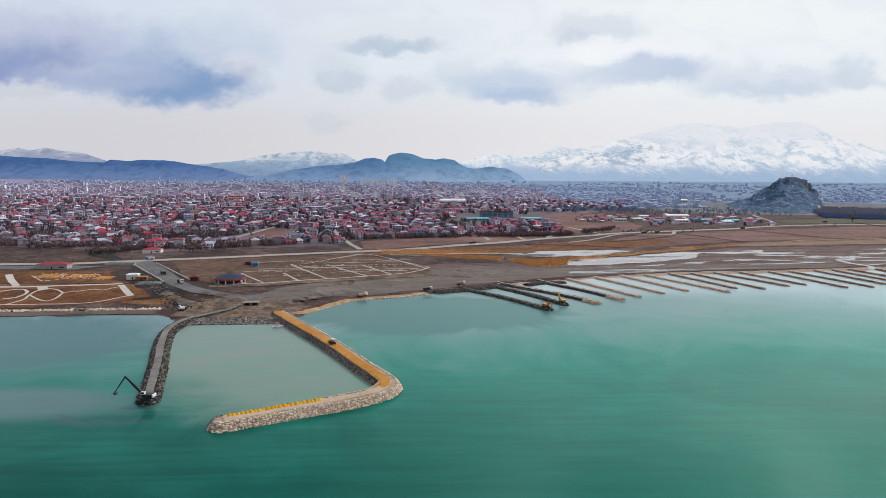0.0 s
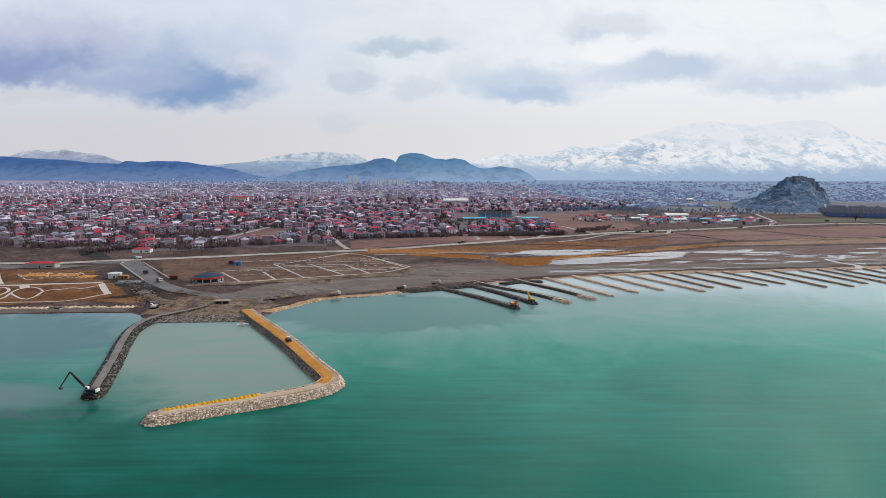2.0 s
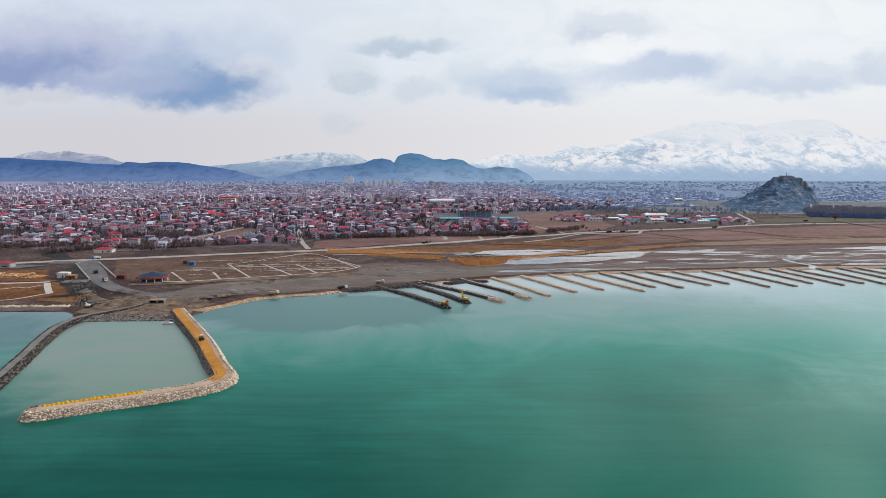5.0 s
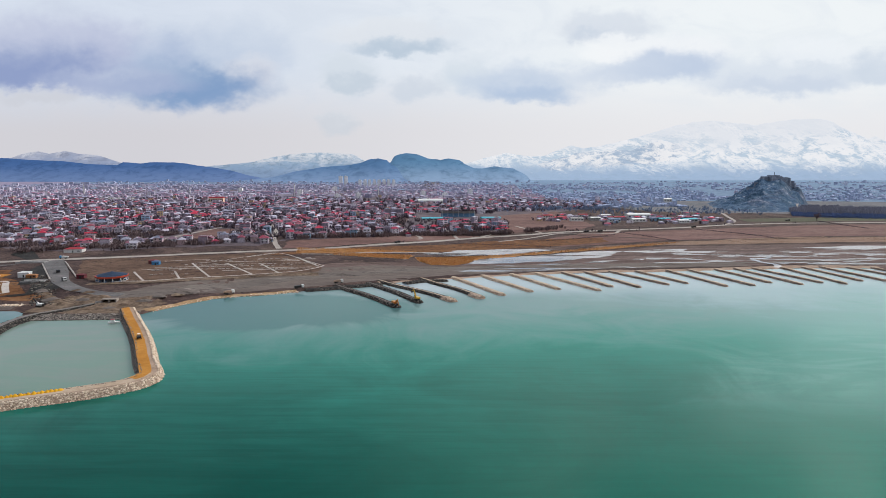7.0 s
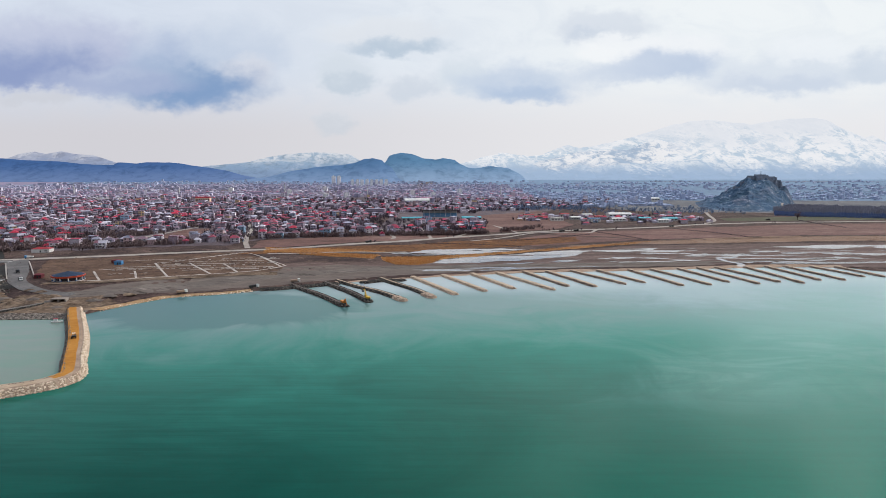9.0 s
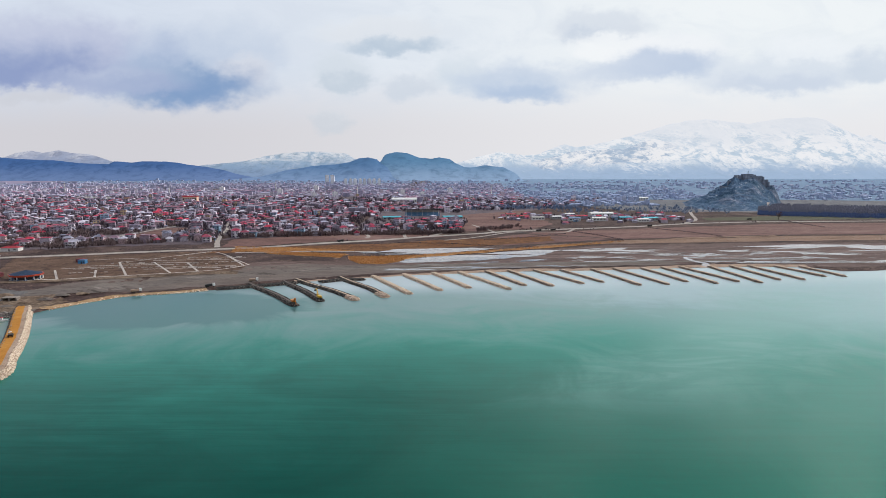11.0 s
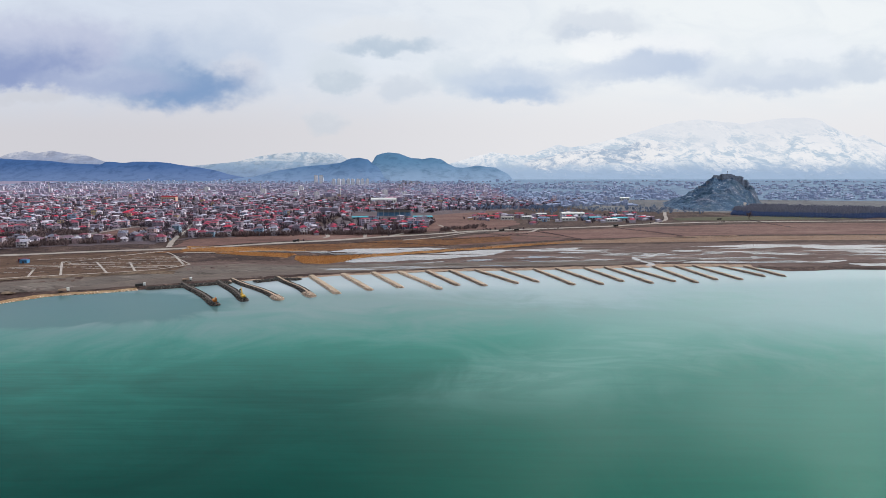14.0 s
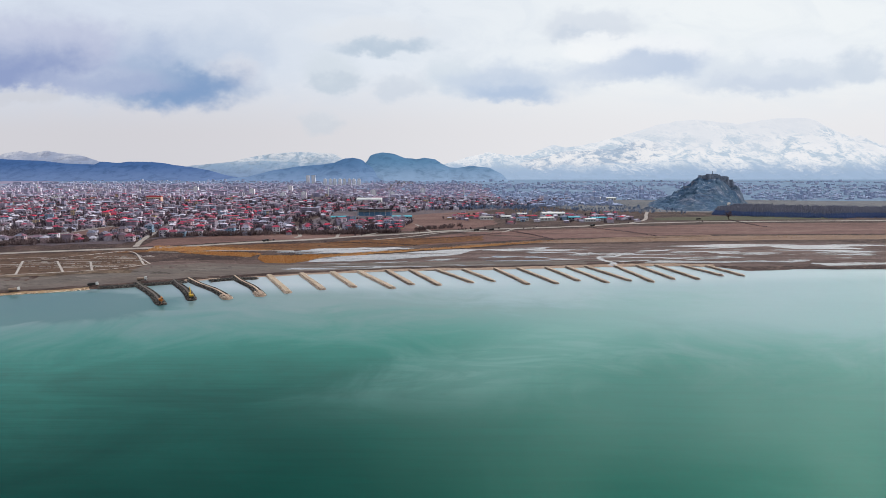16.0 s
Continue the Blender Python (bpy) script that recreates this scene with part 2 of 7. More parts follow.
    c = M.mix(c, (0.050, 0.060, 0.085), M.math("MULTIPLY", M.math("MULTIPLY", silt_glare_patch(-119, 238, 24, 13, 0.5, 1.1), M.range(wisp, 0.0, 0.6)), 0.8))
    # grey-green water shut in between jetty and breakwater, open at the mouth

    def beyond(x, y, nx, ny):
        return M.math("ADD", M.math("MULTIPLY", M.math("SUBTRACT", X, x), nx), M.math("MULTIPLY", M.math("SUBTRACT", Y, y), ny))

    basin = M.math("MULTIPLY", M.range(beyond(-91.0, 404.0, -0.869, -0.495), 0, 3), M.range(beyond(-13.0, 267.0, -0.571, 0.822), 0, 3))
    basin = M.math("MULTIPLY", basin, M.math("MULTIPLY", M.range(beyond(-144.0, 361.0, 0.956, 0.298), 0, 3), M.range(Y, 395, 390)))
    basin = M.math("MULTIPLY", basin, M.range(M.math("ADD", beyond(-72.0, 226.0, 0.565, 0.826), M.math("MULTIPLY", wob, 60.0)), -12, 34))
    c = M.mix(c, M.mix((0.165, 0.215, 0.180), (0.192, 0.210, 0.188), wisp), M.math("MULTIPLY", basin, 0.92))
    M.color(c)
    w = M.noise(0.55, 3, 0.6, M.pos(0.35, 1.5, 1))
    sw = M.noise(0.035, 5, 0.6, M.pos(0.22, 1.8, 1), 0.7)
    calm = M.range(M.noise(0.006, 4, 0.55, M.pos(0.6, 1.5, 1), 1.2), 0.42, 0.62, 0.10, 0.14)
    M.link(calm, M.b.inputs["Roughness"])
    M.bump(M.math("ADD", M.math("MULTIPLY", w, 0.22), sw), 0.26, 0.40)
    # a broad green-tinted reflection of the sky, mixed in to brighten the water
    gl, mx = M.n("ShaderNodeBsdfGlossy"), M.n("ShaderNodeMixShader")
    gl.inputs["Color"].default_value, gl.inputs["Roughness"].default_value = (0.03, 0.80, 0.58, 1), 0.32
    mx.inputs[0].default_value = 0.065
    M.link(M.b.outputs[0], mx.inputs[1]); M.link(gl.outputs[0], mx.inputs[2])
    M.link(mx.outputs[0], M.t.nodes["Material Output"].inputs[0])
    return M.m


def pond_material():
    M = Mat("shallow_pond_water", 0.04, spec=0.5)
    M.b.inputs["IOR"].default_value = 1.33
    M.color(M.ramp(M.noise(0.05, 5, 0.6, M.pos(0.5, 1.6, 1)), [(0.3, (0.13, 0.125, 0.13)), (0.7, (0.34, 0.33, 0.33))]))
    return M.m


def tone(r, g, b):
    """A colour from 0 to 255 as linear light."""
    return tuple((c / 255 / 12.92) if c < 10 else ((c / 255 + 0.055) / 1.055) ** 2.4 for c in (r, g, b))


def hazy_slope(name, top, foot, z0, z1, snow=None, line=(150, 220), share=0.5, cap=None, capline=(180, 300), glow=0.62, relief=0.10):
    """Far slopes with haze painted into colour and emission: bluer towards the crest, pale at the foot, snow in
    gullies, summits lost in cloud.
    """
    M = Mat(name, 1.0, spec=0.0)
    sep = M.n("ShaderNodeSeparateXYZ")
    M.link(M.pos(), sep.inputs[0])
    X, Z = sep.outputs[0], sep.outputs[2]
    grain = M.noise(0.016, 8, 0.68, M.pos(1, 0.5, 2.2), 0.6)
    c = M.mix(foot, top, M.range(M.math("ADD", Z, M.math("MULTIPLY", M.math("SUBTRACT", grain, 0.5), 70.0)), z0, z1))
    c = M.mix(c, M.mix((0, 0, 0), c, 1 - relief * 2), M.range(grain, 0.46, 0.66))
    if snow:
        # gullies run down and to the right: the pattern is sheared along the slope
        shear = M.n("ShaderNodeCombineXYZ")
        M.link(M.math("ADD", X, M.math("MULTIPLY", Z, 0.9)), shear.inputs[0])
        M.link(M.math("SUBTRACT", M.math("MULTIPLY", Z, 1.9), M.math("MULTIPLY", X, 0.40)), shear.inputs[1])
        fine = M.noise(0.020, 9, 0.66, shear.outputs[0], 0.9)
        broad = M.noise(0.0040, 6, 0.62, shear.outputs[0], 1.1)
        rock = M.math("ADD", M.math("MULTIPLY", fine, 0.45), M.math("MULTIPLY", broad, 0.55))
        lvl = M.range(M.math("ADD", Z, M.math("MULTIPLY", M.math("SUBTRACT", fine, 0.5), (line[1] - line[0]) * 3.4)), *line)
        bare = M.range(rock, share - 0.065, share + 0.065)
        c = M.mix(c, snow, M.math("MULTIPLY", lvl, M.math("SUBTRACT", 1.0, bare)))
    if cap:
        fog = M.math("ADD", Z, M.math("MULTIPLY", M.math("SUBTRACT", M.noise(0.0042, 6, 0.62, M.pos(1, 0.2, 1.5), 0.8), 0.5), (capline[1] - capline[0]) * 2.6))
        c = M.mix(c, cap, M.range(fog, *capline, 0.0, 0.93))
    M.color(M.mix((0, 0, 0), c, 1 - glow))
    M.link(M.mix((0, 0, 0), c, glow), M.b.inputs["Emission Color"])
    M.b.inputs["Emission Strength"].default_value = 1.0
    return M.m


def cloud_material():
    """The overcast sky over the mountains: a pale veil, brighter towards the sun, with torn grey banks."""
    M = Mat("cloudy_sky", 1.0, spec=0.0)
    sep = M.n("ShaderNodeSeparateXYZ")
    M.link(M.pos(), sep.inputs[0])
    X, Z = sep.outputs[0], sep.outputs[2]
    flat = M.pos(1, 0, 1.5)

    def shake(scale, detail, amp, rough=0.55):
        nd = M.n("ShaderNodeTexNoise", Scale=scale, Detail=detail, Roughness=rough)
        M.link(flat, nd.inputs["Vector"])
        sp = M.n("ShaderNodeSeparateColor")
        M.link(nd.outputs["Color"], sp.inputs[0])
        return [M.math("MULTIPLY", M.math("SUBTRACT", sp.outputs[k], 0.5), amp) for k in (0, 1)]

    coarse, middle, small = shake(0.0022, 2, 260.0), shake(0.0050, 3, 280.0, 0.55), shake(0.018, 4, 46.0)
    U = M.math("ADD", M.math("ADD", X, coarse[0]), M.math("ADD", middle[0], small[0]))
    V = M.math("ADD", M.math("ADD", Z, M.math("MULTIPLY", coarse[1], 0.35)), M.math("ADD", M.math("MULTIPLY", middle[1], 0.7), small[1]))
    side = M.range(X, -2600, 2400)
    low = M.mix(tone(210, 209, 215), tone(233, 233, 236), side)
    high = M.mix(tone(214, 223, 237), tone(239, 244, 247), side)
    c = M.mix(low, high, M.range(Z, 330, 900))
    veil = M.range(M.noise(0.0016, 6, 0.6, M.pos(1, 0, 2.2), 0.8), 0.40, 0.64)
    c = M.mix(c, M.mix(tone(203, 213, 228), tone(222, 230, 239), side), M.math("MULTIPLY", M.math("MULTIPLY", veil, 0.40), M.range(Z, 350, 800)))
    for x, z, w, h, col, amt, hard in BANKS:
        dx = M.math("DIVIDE", M.math("SUBTRACT", U, x), w * 1.25)
        dz = M.math("DIVIDE", M.math("SUBTRACT", V, z), h * 1.25)
        dz = M.math("ADD", M.math("MAXIMUM", dz, 0.0), M.math("MULTIPLY", M.math("MINIMUM", dz, 0.0), 1.15))
        r = M.math("SQRT", M.math("ADD", M.math("MULTIPLY", dx, dx), M.math("MULTIPLY", dz, dz)))
        col = tone(*col)
        lit = M.mix(col, tuple(q * 0.74 + p * 0.26 for q, p in zip(col, tone(236, 241, 247))), M.range(M.math("ADD", dz, M.math("MULTIPLY", middle[0], 0.003)), -0.15, 1.05))
        c = M.mix(c, lit, M.math("MULTIPLY", M.range(r, 1.2, hard * 0.75), amt))
    M.color((0, 0, 0))
    M.link(c, M.b.inputs["Emission Color"])
    M.b.inputs["Emission Strength"].default_value = 1.0
    return M.m


# each bank: place along and up the sky, half width and height, colour, thickness, inner edge
BANKS = [(-2800, 965, 640, 270, (184, 192, 218), 0.95, 0.7), (-2292, 790, 470, 120, (184, 193, 219), 0.85, 0.5), (-3000, 850, 640, 170, (142, 158, 199), 0.95, 0.55),
         (-1830, 830, 420, 270, (172, 188, 216), 0.95, 0.7), (-1420, 960, 330, 240, (198, 210, 228), 0.85, 0.7), (-1380, 800, 210, 120, (220, 221, 229), 0.7, 0.5), (-1830, 715, 560, 170, (132, 160, 199), 1.0, 0.55), (-2350, 730, 520, 110, (172, 184, 213), 0.8, 0.55),
         (-2971, 637, 314, 70, (205, 208, 217), 0.8, 0.6), (-609, 806, 201, 166, (207, 217, 227), 0.65, 0.45), (-598, 723, 174, 61, (196, 208, 221), 0.8, 0.6), (-295, 1100, 414, 105, (222, 227, 234), 0.7, 0.72), (-211, 1000, 340, 62, (188, 203, 219), 0.95, 0.55),
         (-706, 438, 153, 87, (206, 212, 221), 0.8, 0.6), (-81, 702, 183, 87, (206, 215, 227), 0.8, 0.6), (324, 785, 218, 140, (213, 223, 233), 0.9, 0.72), (721, 723, 436, 140, (198, 211, 229), 0.95, 0.5), (740, 655, 280, 80, (180, 198, 223), 0.9, 0.55),
         (1325, 1125, 327, 122, (213, 221, 232), 0.85, 0.72), (1250, 1060, 150, 60, (196, 208, 224), 0.7, 0.55), (1480, 985, 330, 90, (243, 246, 249), 0.9, 0.8), (1900, 960, 320, 110, (241, 244, 248), 0.8, 0.8), (1840, 860, 400, 120, (192, 206, 227), 0.95, 0.55), (1500, 800, 330, 90, (200, 212, 230), 0.7, 0.6),
         (2747, 800, 480, 160, (216, 225, 236), 0.9, 0.72), (2900, 960, 280, 100, (238, 243, 248), 0.7, 0.72), (2660, 720, 520, 80, (203, 214, 230), 0.8, 0.55), (3360, 830, 200, 120, (205, 216, 230), 0.85, 0.6)]


WATER = water_material()
DRYGRASS = earth("dry_winter_grass", [(0.37, (0.026, 0.015, 0.014)), (0.46, (0.056, 0.034, 0.031)), (0.55, (0.102, 0.065, 0.056)), (0.65, (0.21, 0.145, 0.115))], 0.02, 0.22, 0.3, 1.0)
SILTSAND = earth("grey_beach_silt", [(0.34, (0.090, 0.070, 0.061)), (0.50, (0.145, 0.116, 0.102)), (0.66, (0.21, 0.172, 0.152))], 0.03, 0.4, 0.15, 0.2, (0.4, 1.4))
MUD = earth("wet_brown_mud", [(0.36, (0.060, 0.037, 0.033)), (0.50, (0.128, 0.083, 0.074)), (0.62, (0.23, 0.168, 0.152))], 0.02, 0.3, 0.2, 0.7, (0.35, 1.6))
REDSOIL = earth("reddish_bare_field", [(0.36, (0.100, 0.052, 0.045)), (0.50, (0.175, 0.096, 0.083)), (0.64, (0.27, 0.17, 0.148))], 0.012, 0.2, 0.2, 0.5, (0.4, 1.6))
PARKSOIL = earth("orange_brown_park_soil", [(0.36, (0.070, 0.027, 0.011)), (0.50, (0.155, 0.064, 0.024)), (0.64, (0.23, 0.12, 0.055))], 0.03, 0.25, 0.2, 0.8)
GRAVEL = earth("light_gravel_road", [(0.34, (0.26, 0.225, 0.20)), (0.52, (0.40, 0.355, 0.32)), (0.68, (0.50, 0.46, 0.42))], 0.05, 0.6, 0.08, 0.25)
DARKROAD = earth("dark_packed_gravel", [(0.34, (0.115, 0.095, 0.085)), (0.52, (0.165, 0.139, 0.125)), (0.68, (0.23, 0.195, 0.175))], 0.03, 0.5, 0.1, 0.8, (0.35, 1.3))
OCHRE = earth("ochre_fill_soil", [(0.32, (0.27, 0.105, 0.015)), (0.50, (0.47, 0.205, 0.035)), (0.68, (0.55, 0.30, 0.09))], 0.05, 0.5, 0.1, 0.2)
PAVING = earth("pale_path_paving", [(0.32, (0.42, 0.37, 0.34)), (0.55, (0.55, 0.50, 0.46)), (0.70, (0.62, 0.58, 0.54))], 0.1, 1.0, 0.03)
SAND = earth("pale_sand_fill", [(0.32, (0.23, 0.155, 0.11)), (0.50, (0.38, 0.27, 0.20)), (0.68, (0.50, 0.39, 0.31))], 0.08, 0.7, 0.2, 0.3)
BLACKFILL = earth("black_dredged_fill", [(0.34, (0.012, 0.012, 0.013)), (0.52, (0.030, 0.029, 0.028)), (0.70, (0.085, 0.076, 0.068))], 0.1, 0.6, 0.3)
POND = pond_material()
# mauve tint stands in for haze over the town
YARDS = earth("dark_town_yards", [(0.34, (0.075, 0.058, 0.070)), (0.50, (0.130, 0.102, 0.115)), (0.66, (0.22, 0.18, 0.19))], 0.02, 0.2, 0.2, 0.4)
GREENFIELD = earth("dull_green_meadow", [(0.32, (0.055, 0.060, 0.035)), (0.52, (0.085, 0.088, 0.052)), (0.70, (0.12, 0.105, 0.07))], 0.015, 0.2, 0.2, 0.3)

# ---- lie of the land ----
SHORE_X = (-3600, -264, -200, -165, -145, -84, -72, -63, -48, -18, 8, 21, 40, 66, 90, 121, 190, 250, 323, 405, 488, 540, 559, 617, 672, 900, 1500, 3900)
SHORE_Y = (408, 400, 405, 405, 380, 383, 410, 426, 448, 459, 472, 481, 494, 508, 519, 530, 552, 564, 571, 585, 595, 590, 566, 577, 575, 590, 640, 900)


def ease(a, b, x):
    t = min(max((x - a) / (b - a), 0.0), 1.0)
    return t * t * (3 - 2 * t)


def shore(x):
    return float(np.interp(x, SHORE_X, SHORE_Y))


def land(x, y):
    """Height of the ground over the lake."""
    s = y - shore(x) + 2.5 * noise.noise((x * 0.06, y * 0.06, 3.0))
    if s < 0:
        return max(s * 0.4, -3.0)
    z = 1.4 * ease(0, 9, s) + 0.6 * ease(10, 120, s)
    z += 3.6 * (1 - ease(20, 140, x)) * ease(25, 70, s)
    z += 2.5 * ease(140, 500, s) + 16 * ease(1300, 3600, y)
    return z


def mesh_object(name, verts, faces, material=None, parent=None, label="", smooth=False):
    me = bpy.data.meshes.new(name)
    me.from_pydata(verts, [], faces)
    me.update()
    for m in (material if isinstance(material, (list, tuple)) else [material] if material else []):
        me.materials.append(m)
    if smooth:
        me.polygons.foreach_set("use_smooth", [True] * len(me.polygons))
    ob = new(name, me)
    ob.parent = parent
    if label:
        ob["label"] = label
    return ob


def part(name, bm, material, parent, label=""):
    me = bpy.data.meshes.new(name)
    bm.to_mesh(me)
    bm.free()
    me.materials.append(material)
    ob = new(name, me)
    ob.parent = parent
    if label:
        ob["label"] = label
    return ob


def graded(lo, hi, centre_lo, centre_hi, fine, grow):
    """Stations from lo to hi: fine between the centre marks, growing outwards."""
    out, x, st = [], centre_lo, fine
    while x <= centre_hi:
        out.append(x); x += fine
    st = fine
    while x < hi:
        out.append(x); st *= grow; x += st
    out.append(hi)
    x, st, left = centre_lo, fine, []
    while x > lo:
        st *= grow; x -= st; left.append(max(x, lo))
    return sorted(set(left)) + out


def build_ground():
    xs = graded(-4600, 4600, -420, 820, 6, 1.09)
    ys = graded(300, 4900, 370, 660, 4, 1.06)
    verts = [(x, y, land(x, y)) for y in ys for x in xs]
    nx = len(xs)
    faces = [(j * nx + i, j * nx + i + 1, (j + 1) * nx + i + 1, (j + 1) * nx + i) for j in range(len(ys) - 1) for i in range(nx - 1)]
    return tagged(mesh_object("ground", verts, faces, DRYGRASS, smooth=True), "flat lakeshore plain of dry brown winter grass", "ground", kind="structure")


def smooth_line(pts, step):
    """Catmull-Rom through the marks, at even steps."""
    P = [Vector((*p[:2], 0)) for p in pts]
    P = [P[0] * 2 - P[1]] + P + [P[-1] * 2 - P[-2]]
    out = []
    for a, b, c, d in zip(P, P[1:], P[2:], P[3:]):
        n = max(1, int((c - b).length / step))
        for k in range(n):
            t = k / n
            out.append(0.5 * ((2 * b) + (c - a) * t + (2 * a - 5 * b + 4 * c - d) * t * t + (3 * b - a - 3 * c + d) * t ** 3))
    return out + [P[-2]]


def normals(line):
    out = []
    for i in range(len(line)):
        d = line[min(i + 1, len(line) - 1)] - line[max(i - 1, 0)]
        out.append(Vector((d.y, -d.x, 0)).normalized())
    return out


def ribbon(name, pts, width, material, lift=0.2, step=6, ragged=0.0, level=None, parent=None, label="", cross=3):
    """A road or path laid on the ground."""
    line = smooth_line(pts, step)
    verts, faces = [], []
    for i, (p, n) in enumerate(zip(line, normals(line))):
        wv = width if isinstance(width, (int, float)) else width[0] + (width[1] - width[0]) * i / (len(line) - 1)
        for k in range(cross + 1):
            u = k / cross * 2 - 1
            q = p + n * (u * wv / 2 * (1 + ragged * noise.noise((p.x * 0.11, p.y * 0.11, u * 3))))
            z = land(q.x, q.y) if level is None else level
            verts.append((q.x, q.y, z + lift))
    c = cross + 1
    for i in range(len(line) - 1):
        for k in range(cross):
            faces.append((i * c + k, (i + 1) * c + k, (i + 1) * c + k + 1, i * c + k + 1))
    return mesh_object(name, verts, faces, material, parent, label, smooth=True)


def patch(name, pts, material, lift=0.2, cell=9, ragged=3.0, level=None, parent=None, label=""):
    """A stretch of ground with a wandering outline."""
    out = []
    P = [Vector(p) for p in pts]
    for a, b in zip(P, P[1:] + P[:1]):
        n = max(2, int((b - a).length / 5))
        for k in range(n):
            q = a.lerp(b, k / n)
            w = ragged * 1.6
            out.append(q + Vector((noise.noise((q.x * 0.045, q.y * 0.045, 1.0)) * w + noise.noise((q.x * 0.2, q.y * 0.2, 2.0)) * w * 0.4,
                                   noise.noise((q.x * 0.045, q.y * 0.045, 5.0)) * w + noise.noise((q.x * 0.2, q.y * 0.2, 7.0)) * w * 0.4)))
    x0, x1 = min(p.x for p in out), max(p.x for p in out)
    y0, y1 = min(p.y for p in out), max(p.y for p in out)
    inner = []
    gx = x0 + cell / 2
    while gx < x1:
        gy = y0 + cell / 2
        while gy < y1:
            inner.append(Vector((gx, gy)))
            gy += cell
        gx += cell
    n = len(out)
    v, _, f, *_ = geometry.delaunay_2d_cdt(out + inner, [], [list(range(n))], 1, 0.01)
    verts = [(p.x, p.y, (land(p.x, p.y) if level is None else level) + lift) for p in v]
    return mesh_object(name, verts, [tuple(q) for q in f], material, parent, label, smooth=True)


def rock_mesh(rng, size, flat=0.7):
    """One broken stone: a shaken octahedron cut to twenty faces or fewer."""
    bm = bmesh.new()
    bmesh.ops.create_icosphere(bm, subdivisions=1, radius=size)
    for v in bm.verts:
        v.co *= rng.uniform(0.72, 1.18)
        v.co.z *= flat
    vs = [tuple(v.co) for v in bm.verts]
    fs = [tuple(v.index for v in f.verts) for f in bm.faces]
    bm.free()
    return vs, fs


RNG = random.Random(7)
STONES = [rock_mesh(RNG, 1.0) for _ in range(10)]


def scatter(name, spots, material, parent, label=""):
    """Many loose stones joined in one mesh: spots of (x, y, z, size)."""
    rng = random.Random(len(spots))
    verts, faces = [], []
    for x, y, z, s in spots:
        vs, fs = STONES[rng.randrange(len(STONES))]
        a = rng.uniform(0, 6.28)
        ca, sa, k = math.cos(a), math.sin(a), len(verts)
        st = rng.uniform(0.8, 1.25)
        verts += [(x + (vx * ca - vy * sa * st) * s, y + (vx * sa + vy * ca * st) * s, z + vz * s) for vx, vy, vz in vs]
        faces += [tuple(i + k for i in f) for f in fs]
    return tagged(mesh_object(name, verts, faces, material, parent, label), kind="stuff")


def stone_material(name, stops):
    M = Mat(name, 0.9, spec=0.2)
    g = M.n("ShaderNodeNewGeometry")
    k = M.math("ADD", M.math("MULTIPLY", g.outputs["Random Per Island"], 0.8), M.math("MULTIPLY", M.noise(1.2, 5), 0.2))
    M.color(M.ramp(k, stops))
    M.bump(M.noise(2.5, 5), 0.1, 0.6)
    return M.m


ARMOUR = stone_material("beige_armour_stone", [(0.1, (0.30, 0.21, 0.15)), (0.5, (0.56, 0.44, 0.33)), (0.9, (0.74, 0.62, 0.50))])
GREYROCK = stone_material("grey_armour_stone", [(0.1, (0.055, 0.05, 0.048)), (0.5, (0.135, 0.115, 0.10)), (0.9, (0.30, 0.26, 0.23))])
BROWNROCK = stone_material("brown_rubble", [(0.1, (0.10, 0.072, 0.056)), (0.5, (0.23, 0.172, 0.135)), (0.9, (0.44, 0.35, 0.29))])
DARKROCK = stone_material("dark_wet_rubble", [(0.1, (0.02, 0.019, 0.018)), (0.55, (0.07, 0.062, 0.055)), (0.9, (0.20, 0.175, 0.15))])


